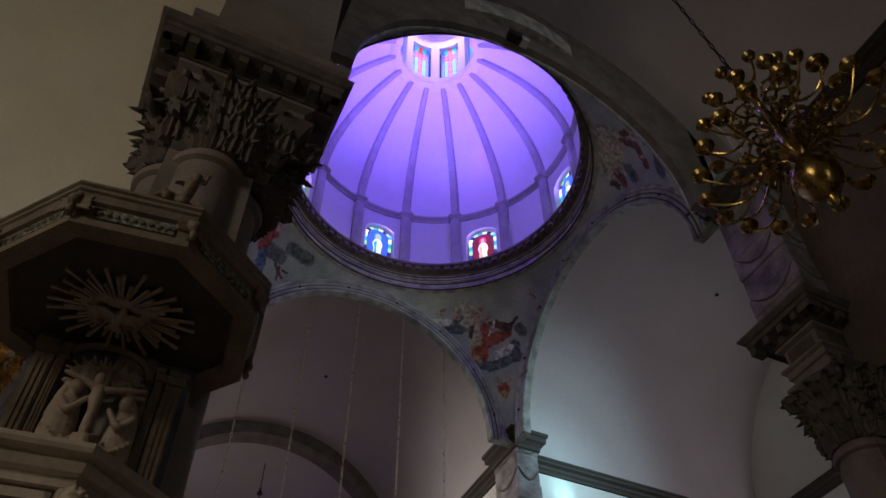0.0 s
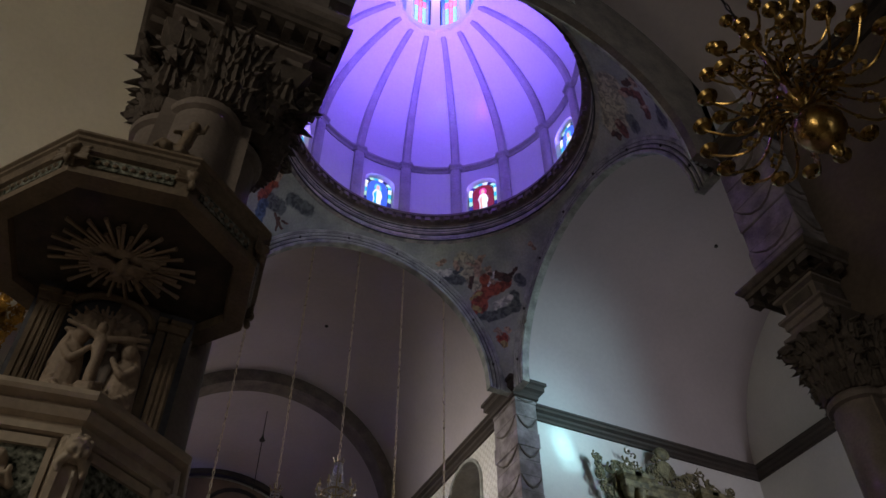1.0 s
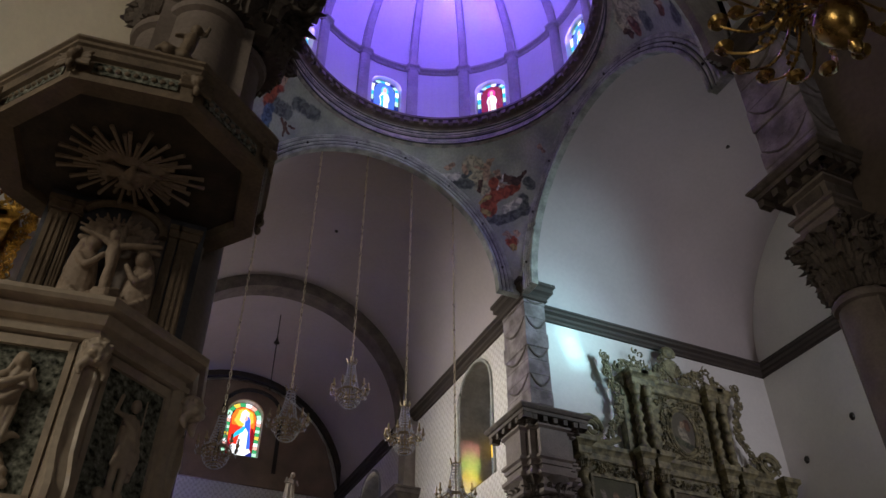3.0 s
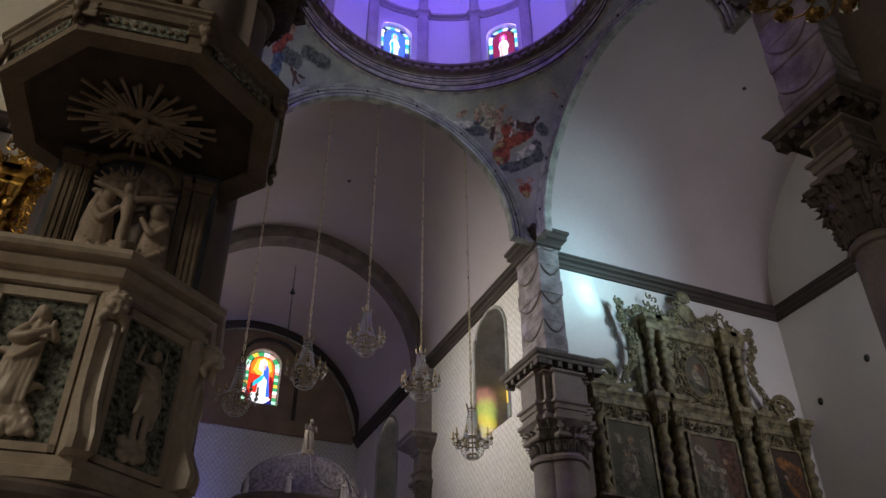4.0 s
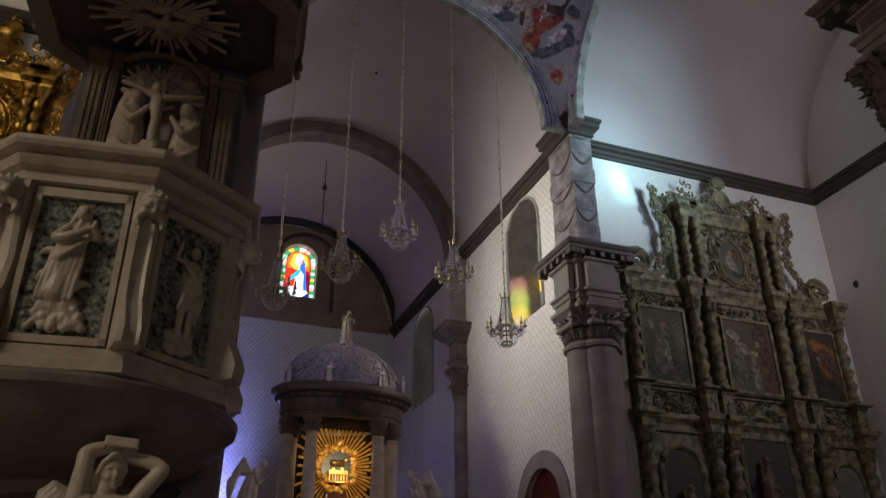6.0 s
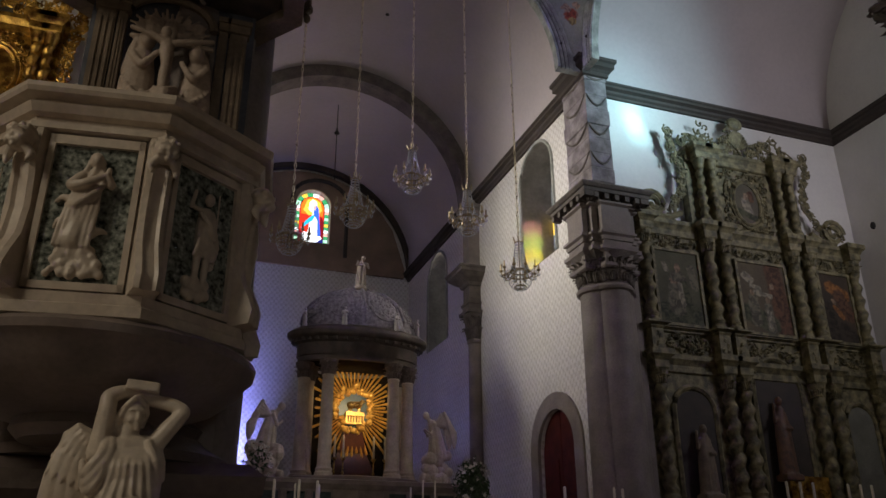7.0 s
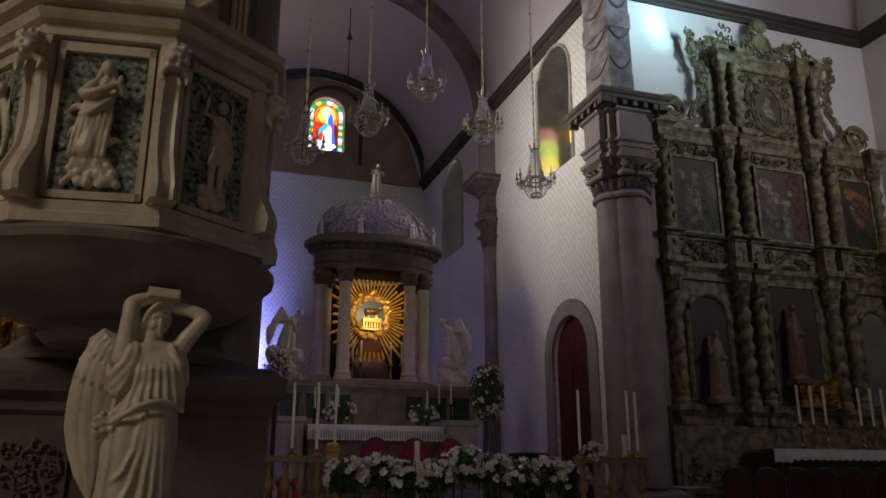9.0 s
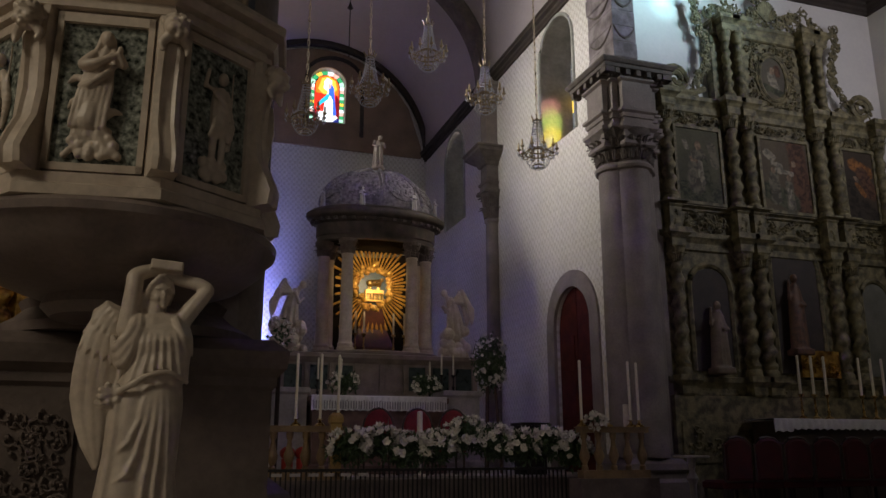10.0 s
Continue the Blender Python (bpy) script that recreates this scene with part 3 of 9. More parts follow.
FRESCOES = [corner_fresco("fresco_saint_with_book", 0, SAINT_CLOUDS + SAINT + PUTTI), corner_fresco("fresco_saint_with_eagle", 1, EAGLE), corner_fresco("fresco_saint_with_lion", 2, SAINT_CLOUDS + SAINT), corner_fresco("fresco_saint_with_ox", 3, PROPHET)]
rho = math.hypot(B, AO)
for q in range(4):
    bm = bmesh.new()
    grid = []
    n, k = 24, 10
    for i in range(n + 1):
        a = math.pi / 2 * i / n
        far = B / max(math.cos(a), math.sin(a))
        row = []
        for j in range(k + 1):
            s = 3.1 + (far - 3.1) * j / k
            z = ARC_Z + math.sqrt(max(0, rho * rho - s * s))
            w = a + q * math.pi / 2
            row.append(bm.verts.new((CX + s * math.cos(w), CY + s * math.sin(w), z)))
        grid.append(row)
    for i in range(n):
        for j in range(k):
            try:
                bm.faces.new((grid[i][j], grid[i + 1][j], grid[i + 1][j + 1], grid[i][j + 1]))
            except ValueError:
                pass
    bmesh.ops.remove_doubles(bm, verts=bm.verts[:], dist=0.0005)
    bmesh.ops.recalc_face_normals(bm, faces=bm.faces[:])
    bmesh.ops.solidify(bm, geom=bm.faces[:], thickness=-0.08)
    structure("ceiling_pendentive", bm, FRESCOES[q], "blue-grey frescoed plaster pendentive with a seated saint", "pendentive", True)
RZ = SPRING + B
bm = bmesh.new()
lathe(bm, [(B + 0.3, RZ - 0.3), (B - 0.12, RZ - 0.3), (B - 0.19, RZ - 0.26), (B - 0.17, RZ - 0.2), (B - 0.13, RZ - 0.17), (B - 0.13, RZ - 0.06), (B - 0.19, RZ - 0.03), (B - 0.17, RZ + 0.02), (B - 0.15, RZ + 0.04), (B - 0.15, RZ + 0.12), (B - 0.2, RZ + 0.15), (B + 0.3, RZ + 0.16)], 96, (CX, CY, 0), hoop=True)
structure("trim_ring_frieze", bm, mat("marbled_paint", (0.52, 0.46, 0.40), (0.24, 0.24, 0.23), 0.6, scale=5, bump=0.05, amount=0.35), "painted marbled frieze under the drum", "frieze", True)
# dark rings lay the shade of the frieze mouldings into the colour
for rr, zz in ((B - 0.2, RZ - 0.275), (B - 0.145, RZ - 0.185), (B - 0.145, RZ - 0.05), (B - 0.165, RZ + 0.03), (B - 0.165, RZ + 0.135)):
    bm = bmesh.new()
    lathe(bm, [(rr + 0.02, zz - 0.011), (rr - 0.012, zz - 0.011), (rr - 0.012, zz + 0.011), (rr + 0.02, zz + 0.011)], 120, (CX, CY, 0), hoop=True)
    structure("trim_ring_shade_line", bm, GROOVE_SHADE, "thin dark line for the shade between the frieze mouldings", "moulding", True)
rng = random.Random(17)
for i in range(24):
    a = 2 * math.pi * (i + 0.5) / 24
    m = Matrix.Translation((CX, CY, RZ - 0.115)) @ Matrix.Rotation(a, 4, "Z")
    bm = bmesh.new()
    box(bm, B - 0.142, B - 0.1, -0.22, 0.22, -0.045, 0.045, m)
    structure("trim_ring_panel", bm, (ARCH_STONE, bpy.data.materials["marbled_paint"])[i % 2], "painted marble panel in the ring frieze", "panel")
bm = bmesh.new()
lathe(bm, [(B + 0.3, RZ + 0.165), (B - 0.17, RZ + 0.165), (B - 0.2, RZ + 0.21), (B - 0.27, RZ + 0.23), (B - 0.29, RZ + 0.32), (B - 0.36, RZ + 0.34), (B - 0.36, RZ + 0.4), (B - 0.33, RZ + 0.42), (B + 0.3, RZ + 0.42)], 96, (CX, CY, 0), hoop=True)
for i in range(84):
    a = 2 * math.pi * i / 84
    m = Matrix.Translation((CX, CY, RZ + 0.245)) @ Matrix.Rotation(a, 4, "Z")
    box(bm, B - 0.35, B - 0.2, -0.06, 0.06, -0.03, 0.07, m)
structure("trim_ring_cornice", bm, DARK_STONE, "dark dentilled stone cornice ring under the drum", "cornice")

DR, DZ0, DZ1 = 3.12, RZ + 0.4, 16.45


def round_wall(rad):
    return lambda u, z, t: Vector((CX + (rad + t) * math.cos(u / rad), CY + (rad + t) * math.sin(u / rad), z))


bm = bmesh.new()
f = round_wall(DR)
seg = DR * math.pi / 4
for k in range(8):
    c = seg * k
    h = 0.36
    slab(bm, [c - seg / 2 + (seg / 2 - h) * i / 5 for i in range(6)], lambda u: DZ0, lambda u: DZ1, 0, 0.3, f)
    slab(bm, [c + h + (seg / 2 - h) * i / 5 for i in range(6)], lambda u: DZ0, lambda u: DZ1, 0, 0.3, f)
    slab(bm, arc_us(c, h, 12), arch(c, h, 15.68, 0.28), lambda u: DZ1, 0, 0.3, f)
structure("wall_drum", bm, DOME_PAINT, "pale plaster drum with eight arched windows", "drum")
bm = bmesh.new()
prof = [(DR, DZ1)]
for i in range(1, 25):
    a = math.acos(0.95 / DR) * i / 24
    prof.append((DR * math.cos(a), DZ1 + 3.0 * math.sin(a)))
lathe(bm, prof + [(r + 0.25, z + 0.15) for r, z in reversed(prof)], 96, (CX, CY, 0), hoop=True)
structure("ceiling_dome", bm, DOME_PAINT, "smooth pale plaster dome lit violet", "dome", True)
DRIB = mat("dome_rib_stone", (0.50, 0.46, 0.48), (0.40, 0.37, 0.39), 0.8, scale=3, bump=0.15, fine=24)
for k in range(16):
    a = radians(11.25 + 22.5 * k)
    bm = bmesh.new()
    path = [Vector((DR - 0.05, 0, DZ0)), Vector((DR - 0.05, 0, DZ1 - 0.1))]
    path += [Vector((r - 0.03 * r / DR, 0, z - 0.03)) for r, z in prof]
    rings = []
    for i, p in enumerate(path):
        w = 0.125 if i < 2 else 0.105 * (0.42 + 0.58 * p.x / DR)
        d = (path[min(i + 1, len(path) - 1)] - path[max(0, i - 1)]).normalized()
        nrm = Vector((d.z, 0, -d.x))
        rings.append([bm.verts.new(Matrix.Rotation(a, 3, "Z") @ (p + nrm * o + Vector((0, s, 0))) + Vector((CX, CY, 0))) for s, o in ((-w, 0.08), (-w, -0.02), (-w * 0.6, -0.06), (w * 0.6, -0.06), (w, -0.02), (w, 0.08))])
    for p, q in zip(rings, rings[1:]):
        for j in range(6):
            bm.faces.new((p[j], q[j], q[(j + 1) % 6], p[(j + 1) % 6]))
    bm.faces.new(rings[0]), bm.faces.new(rings[-1])
    structure("trim_dome_rib", bm, DRIB, "grey stone rib of the dome", "rib", True)
bm = bmesh.new()


def ressaut(a, r, z):
    k = ((math.degrees(a) - 11.25) % 22.5)
    k = min(k, 22.5 - k)
    return r - (0.09 if k < 2.6 else 0.09 * max(0, 1 - (k - 2.6) / 0.8)) if r < DR else r


lathe(bm, [(DR + 0.1, 16.34), (DR - 0.02, 16.34), (DR - 0.04, 16.4), (DR - 0.1, 16.44), (DR - 0.1, 16.49), (DR - 0.03, 16.52), (DR + 0.1, 16.54)], 320, (CX, CY, 0), wave=ressaut, hoop=True)
structure("trim_drum_cornice", bm, DRIB, "thin grey stone cornice at the foot of the dome", "cornice")
LR, LZ0, LZ1 = 0.96, 19.2, 21.9
bm = bmesh.new()
f = round_wall(LR)
seg = LR * math.pi / 4
for k in range(8):
    c = seg * (k + 0.0)
    h = 0.27
    for a0, a1 in ((c - seg / 2, c - h), (c + h, c + seg / 2)):
        slab(bm, [a0 + (a1 - a0) * i / 3 for i in range(4)], lambda u: LZ0, lambda u: LZ1, 0, 0.18, f)
    us = [c - h + 2 * h * i / 4 for i in range(5)]
    slab(bm, us, lambda u: LZ0, lambda u: 19.6, 0, 0.18, f)
    slab(bm, us, lambda u: 21.2, lambda u: LZ1, 0, 0.18, f)
structure("wall_lantern", bm, DOME_PAINT, "pale octagonal lantern with eight stained windows", "lantern")
bm = bmesh.new()
lathe(bm, [(LR + 0.2, LZ1), (LR, LZ1)] + [(LR * math.cos(radians(a)), LZ1 + 0.7 * math.sin(radians(a))) for a in range(10, 91, 10)], 48, (CX, CY, 0))
structure("ceiling_lantern", bm, DOME_PAINT, "small plaster cap of the lantern", "ceiling", True)
bm = bmesh.new()
lathe(bm, [(LR + 0.05, LZ0 - 0.06), (LR - 0.05, LZ0 - 0.06), (LR - 0.08, LZ0), (LR - 0.05, LZ0 + 0.1), (LR + 0.05, LZ0 + 0.1)], 160, (CX, CY, 0), wave=lambda a, r, z: r - 0.035 * abs(math.sin(8 * a)) if r < LR else r, hoop=True)
structure("trim_lantern_ring", bm, DOME_PAINT, "scalloped plaster ring at the foot of the lantern", "moulding")

# nave over and behind the camera, with side arcades
bm = bmesh.new()
slab(bm, arc_us(CX, 3.72, 40), arch(CX, 3.72, CORNICE), lambda u: arch(CX, 3.72, CORNICE)(u) + 0.4, -14, 5.09, along_x)
structure("ceiling_nave", bm, VAULT, "plain grey plaster barrel vault over the nave", "ceiling", True)
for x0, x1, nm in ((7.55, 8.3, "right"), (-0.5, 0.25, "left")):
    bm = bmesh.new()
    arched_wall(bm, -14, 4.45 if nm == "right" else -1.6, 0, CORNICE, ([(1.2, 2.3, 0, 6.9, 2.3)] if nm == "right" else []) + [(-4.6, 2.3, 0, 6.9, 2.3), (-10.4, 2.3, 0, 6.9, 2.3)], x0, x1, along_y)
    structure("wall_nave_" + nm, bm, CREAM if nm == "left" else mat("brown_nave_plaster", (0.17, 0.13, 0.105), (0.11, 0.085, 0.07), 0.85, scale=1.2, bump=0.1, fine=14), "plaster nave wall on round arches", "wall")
    if nm == "left":
        continue
    bm = bmesh.new()
    pts = [(x0 if nm == "right" else x1, 1.2 - 2.3 * math.cos(math.pi * i / 24), 6.9 + 2.3 * math.sin(math.pi * i / 24)) for i in range(25)]
    tube(bm, pts, 0.12, 6)
    structure("trim_nave_arch_" + nm, bm, DARK_STONE, "dark stone moulding round a nave arch", "moulding", True)
cornice_y("trim_cornice_nave_right", 7.55, -14, 4.5, -1)
cornice_y("trim_cornice_nave_left", 0.25, -14, -1.6, 1)
bm = bmesh.new()
box(bm, -14, 16, -14.6, -14, 0, 16)
structure("wall_nave_end", bm, CREAM, "plain plaster entrance wall", "wall")
for x0, x1, nm in ((15.0, 15.6, "right"), (-8.0, -7.4, "left")):
    bm = bmesh.new()
    box(bm, x0, x1, -14, 4.6, 0, 16)
    structure("wall_aisle_" + nm, bm, CREAM, "plain plaster aisle wall", "wall")
bm = bmesh.new()
box(bm, -8, 0.2, -14, 4.5, 15.3, 15.7)
structure("ceiling_aisle_left", bm, CREAM, "plain cream plaster aisle ceiling", "ceiling")
bm = bmesh.new()
box(bm, 8.0, 15.2, -14, 3.9, 11.6, 12)
structure("ceiling_aisle_right", bm, DARK_WOOD, "dark wooden aisle ceiling", "ceiling")

# ---- clustered piers with carved capitals ----
CAP_STONE = mat("capital_stone", (0.17, 0.14, 0.122), (0.09, 0.074, 0.064), 0.75, scale=5, bump=0.4, fine=35)


def leaf(bm, m, h, w, curl, n=5):
    """An acanthus leaf: a broad ribbed blade with serrated sides whose tip rolls outwards (local +x)."""
    rows = []
    n += 2
    for i in range(n + 1):
        t = i / n
        roll = max(0.0, t - 0.7) / 0.3
        z = h * (t - 0.34 * roll ** 2)
        x = 0.02 + curl * (0.8 * t ** 2.0 + 0.3 * roll)
        half = w * 0.6 * math.sin(math.pi * (0.24 + 0.72 * t)) * (1.08 if i % 2 else 0.9)
        rows.append([bm.verts.new(m @ Vector((x + dx * w, y * half, z))) for y, dx in ((-1, -0.2), (-0.6, 0.1), (-0.25, 0.0), (0, 0.2), (0.25, 0.0), (0.6, 0.1), (1, -0.2), (0, -0.34))])
    for p, q in zip(rows, rows[1:]):
        for j in range(8):
            bm.faces.new((p[j], q[j], q[(j + 1) % 8], p[(j + 1) % 8]))
    bm.faces.new(rows[0]), bm.faces.new(rows[-1][::-1])


def stack(bm, cx, cy, hx, hy, levels):
    """Rectangular mouldings: (projection, z) pairs carried round a block, closed top and bottom."""
    rings = []
    for o, z in levels:
        rings.append([bm.verts.new((cx + sx * (hx + o), cy + sy * (hy + o), z)) for sx, sy in ((-1, -1), (1, -1), (1, 1), (-1, 1))])
    for p, q in zip(rings, rings[1:]):
        for j in range(4):
            bm.faces.new((p[j], p[(j + 1) % 4], q[(j + 1) % 4], q[j]))
    bm.faces.new(rings[0][::-1]), bm.faces.new(rings[-1])


def pier(cx, cy, hx, hy, px0, px1, py0, py1, z_cap=6.4, z_arch=7.3, z_top=8.25, lobes=((0, -1), (-1, 0), (1, 0), (0, 1)), lob_r=0.30, label="", spread=None, small=False, cut=0.0):
    t = thing("pier", label or "clustered stone pier with carved leafy capital", "pier", "piers of the crossing", at=(cx, cy, 0))
    ox, oy = hx - 0.28 - lob_r, hy - 0.28 - lob_r
    ox, oy = max(ox, 0.16), max(oy, 0.16)
    sx0 = cx
    if spread:
        ox, oy = spread
    bm = bmesh.new()
    box(bm, cx - ox - 0.12, cx + ox + 0.12 - cut, cy - oy - 0.12, cy + oy + 0.12, 1.0, z_cap + 0.02)
    part("core", bm, COLUMN_STONE, t)
    for lx, ly in lobes:
        bm = bmesh.new()
        c = (cx + lx * ox - cut * (lx + 1) / 2, cy + ly * oy, 0)
        r = lob_r
        lathe(bm, [(r * 1.02, 1.2), (r, 1.5), (r, 3.5), (r * 0.93, z_cap - 0.14), (r * 1.08, z_cap - 0.12), (r * 1.12, z_cap - 0.07), (r * 1.05, z_cap - 0.03), (r * 0.95, z_cap)], 28, c)
        part("shaft", bm, COLUMN_STONE, t, smooth=True)
    bm = bmesh.new()
    stack(bm, cx - cut / 2, cy, hx - 0.2 - cut / 2, hy - 0.2, [(0.02, 0), (0.02, 0.8), (-0.06, 0.86), (-0.06, 0.95), (0.0, 1.0), (-0.02, 1.1), (-0.12, 1.18), (-0.12, 1.25)])
    part("base", bm, COLUMN_STONE, t)
    # capital: bell, two rows of leaves, corner scrolls
    bm = bmesh.new()
    stack(bm, cx, cy, ox + 0.1, oy + 0.1, [(0, z_cap), (0.06, z_cap + 0.4), (0.2, z_arch - 0.06), (0.24, z_arch)])
    part("bell", bm, CAP_STONE, t)
    for lx, ly in lobes:
        bm = bmesh.new()
        lathe(bm, [(lob_r * 0.92, z_cap), (lob_r * 0.95, z_cap + 0.4), (lob_r * 1.25, z_arch - 0.05), (lob_r * 1.3, z_arch)], 20, (cx + lx * ox, cy + ly * oy, 0))
        part("bell", bm, CAP_STONE, t, smooth=True)
    rng = random.Random(int(cx * 10 + cy))
    for lx, ly in lobes:
        base = math.degrees(math.atan2(ly, lx))
        for row, (zz, h, curl, n) in enumerate(((z_cap + 0.04, 0.24, 0.08, 11), (z_cap + 0.27, 0.24, 0.12, 12)) if small else ((z_cap + 0.0, 0.3, 0.08, 8), (z_cap + 0.2, 0.3, 0.11, 9), (z_cap + 0.4, 0.3, 0.14, 8), (z_cap + 0.58, 0.28, 0.19, 9))):
            for i in range(n):
                a = base - 105 + 210 * (i + 0.5 * (row % 2)) / (n - 0.5 + 0.0)
                m = Matrix.Translation((cx + lx * ox, cy + ly * oy, zz)) @ Matrix.Rotation(radians(a), 4, "Z") @ Matrix.Translation((lob_r * (0.95 + 0.06 * row), 0, 0)) @ Matrix.Rotation(rng.uniform(-0.1, 0.1), 4, "X")
                bm = bmesh.new()
                leaf(bm, m, h * rng.uniform(0.9, 1.08), 0.10 if small else 0.19, curl * rng.uniform(0.85, 1.2))
                part("leaf", bm, CAP_STONE, t)
    for side_k in range(0 if small else 4):
        ca, sa_ = math.cos(math.pi / 2 * side_k), math.sin(math.pi / 2 * side_k)
        reach = (ox if side_k % 2 == 0 else oy) + 0.1
        span = (oy if side_k % 2 == 0 else ox) + 0.16
        for row in range(3):
            for i in range(5):
                v = span * (-1 + 2 * (i + 0.5 * (row % 2)) / 4.5)
                m = Matrix.Translation((cx + ca * (reach + 0.06 * row) - sa_ * v, cy + sa_ * (reach + 0.06 * row) + ca * v, z_cap + 0.14 + 0.2 * row)) @ Matrix.Rotation(math.pi / 2 * side_k + rng.uniform(-0.25, 0.25), 4, "Z")
                bm = bmesh.new()
                leaf(bm, m, rng.uniform(0.26, 0.32), 0.19, rng.uniform(0.1, 0.17))
                part("leaf", bm, CAP_STONE, t)
    for sx in () if small else (-1, 1):
        for sy in (-1, 1):
            bm = bmesh.new()
            pts = []
            for i in range(22):
                a = i / 21 * 4.2 * math.pi
                rr = 0.13 * (1 - i / 26)
                d = hx - 0.3 - rr * math.cos(a) * 0.7
                pts.append((cx + sx * (hx - 0.26 + rr * math.cos(a) * 0.7), cy + sy * (hy - 0.26 + rr * math.cos(a) * 0.7), z_arch - 0.14 + rr * math.sin(a)))
            tube(bm, pts, 0.035, 6)
            part("scroll", bm, CAP_STONE, t, smooth=True)
    # entablature
    bm = bmesh.new()
    ax, ay = hx - 0.33, hy - 0.33
    stack(bm, cx, cy, ax, ay, [(0.08, z_arch), (0.08, z_arch + 0.08), (0.0, z_arch + 0.09), (0.0, z_arch + 0.2), (0.03, z_arch + 0.21), (0.03, z_arch + 0.3), (0.07, z_arch + 0.32), (0.07, z_arch + 0.36),
                               (-0.02, z_arch + 0.38), (-0.02, z_top - 0.32), (0.05, z_top - 0.3), (0.05, z_top - 0.26)])
    part("entablature", bm, COLUMN_STONE, t)
    if small:
        for ux, uy in ((ax * 0.62, ay + 0.1), (ax + 0.1, ay * 0.62)):
            bm = bmesh.new()
            stack(bm, cx, cy, ux, uy, [(0.0, z_arch - 0.33), (0.04, z_arch - 0.3), (0.04, z_arch - 0.24), (0.0, z_arch - 0.22), (0.03, z_arch - 0.05), (0.1, z_arch), (0.1, z_arch + 0.07), (0.02, z_arch + 0.09), (0.02, z_arch + 0.2), (0.05, z_arch + 0.21),
                                       (0.05, z_arch + 0.29), (0.1, z_arch + 0.32), (0.1, z_arch + 0.37), (0.02, z_arch + 0.39), (0.02, z_top - 0.33), (0.08, z_top - 0.3), (0.08, z_top - 0.262)])
            part("ressaut", bm, COLUMN_STONE, t)
    bm = bmesh.new()
    stack(bm, cx, cy, ax, ay, [(0.08, z_top - 0.258), (0.08, z_top - 0.16), (0.26, z_top - 0.14), (0.26, z_top - 0.07), (0.29, z_top - 0.06), (0.33, z_top - 0.01), (0.33, z_top + 0.02), (0.1, z_top + 0.1)])
    part("cornice", bm, CAP_STONE, t)
    nx, ny = max(3, int(2 * hx / 0.22)), max(3, int(2 * hy / 0.22))
    for i in range(nx):
        x = cx - hx + 0.12 + (2 * hx - 0.24) * i / (nx - 1)
        bm = bmesh.new()
        box(bm, x - 0.045, x + 0.045, cy - ay - 0.24, cy - ay - 0.06, z_top - 0.25, z_top - 0.145)
        part("modillion", bm, CAP_STONE, t)
    for i in range(ny):
        y = cy - hy + 0.12 + (2 * hy - 0.24) * i / (ny - 1)
        for s in (-1, 1):
            bm = bmesh.new()
            xa, xb = sorted((cx + s * (ax + 0.06), cx + s * (ax + 0.24)))
            box(bm, xa, xb, y - 0.045, y + 0.045, z_top - 0.25, z_top - 0.145)
            part("modillion", bm, CAP_STONE, t)
    for s in (-1, 1):
        bm = bmesh.new()
        box(bm, cx + s * ax - 0.012, cx + s * ax + 0.012, cy - ay * 0.7, cy + ay * 0.7, z_arch + 0.42, z_top - 0.37)
        part("frieze_panel", bm, CAP_STONE, t)
    bm = bmesh.new()
    box(bm, cx - ax * 0.7, cx + ax * 0.7, cy - ay - 0.012, cy - ay + 0.01, z_arch + 0.42, z_top - 0.37)
    part("frieze_panel", bm, CAP_STONE, t)
    # rough stone pilaster up to the springing, in courses
    z = z_top + 0.1
    mx, my = (px0 + px1) / 2, (py0 + py1) / 2
    k = 0
    while z < SPRING - 0.3:
        h = min(rng.uniform(0.3, 0.46), SPRING - 0.26 - z)
        bm = bmesh.new()
        j = rng.uniform(-0.012, 0.012)
        stack(bm, mx, my, (px1 - px0) / 2 + j, (py1 - py0) / 2 + j, [(-0.012, z), (0.0, z + 0.015), (0.0, z + h - 0.015), (-0.012, z + h)])
        part("stone_course", bm, PIER_STONE, t)
        # carved swag panel on every other course
        if k % 2:
            for s in (-1, 1):
                bm = bmesh.new()
                tube(bm, [(mx + s * (px1 - px0) / 2, my + q * (py1 - py0) * 0.46, z + h * (0.25 + 0.75 * q * q)) for q in (-1, -0.75, -0.4, 0, 0.4, 0.75, 1)], [0.01, 0.02, 0.026, 0.03, 0.026, 0.02, 0.01], 6)
                part("swag", bm, CAP_STONE, t, smooth=True)
            bm = bmesh.new()
            tube(bm, [(mx + q * (px1 - px0) * 0.46, my - (py1 - py0) / 2, z + h * (0.25 + 0.75 * q * q)) for q in (-1, -0.75, -0.4, 0, 0.4, 0.75, 1)], [0.01, 0.02, 0.026, 0.03, 0.026, 0.02, 0.01], 6)
            part("swag", bm, CAP_STONE, t, smooth=True)
        z += h
        k += 1
    bm = bmesh.new()
    stack(bm, mx, my, (px1 - px0) / 2, (py1 - py0) / 2, [(0.0, SPRING - 0.27), (0.05, SPRING - 0.25), (0.05, SPRING - 0.17), (0.09, SPRING - 0.12), (0.15, SPRING - 0.08), (0.15, SPRING + 0.02), (0.19, SPRING + 0.05), (0.19, SPRING + 0.12), (0.0, SPRING + 0.16)])
    part("impost", bm, CORNICE_STONE, t)
    bm = bmesh.new()
    box(bm, px0 + 0.05, px1 - 0.05, py0 + 0.05, py1 - 0.05, SPRING, SPRING + 0.6)
    part("springer", bm, RIB_STONE, t)
    return t


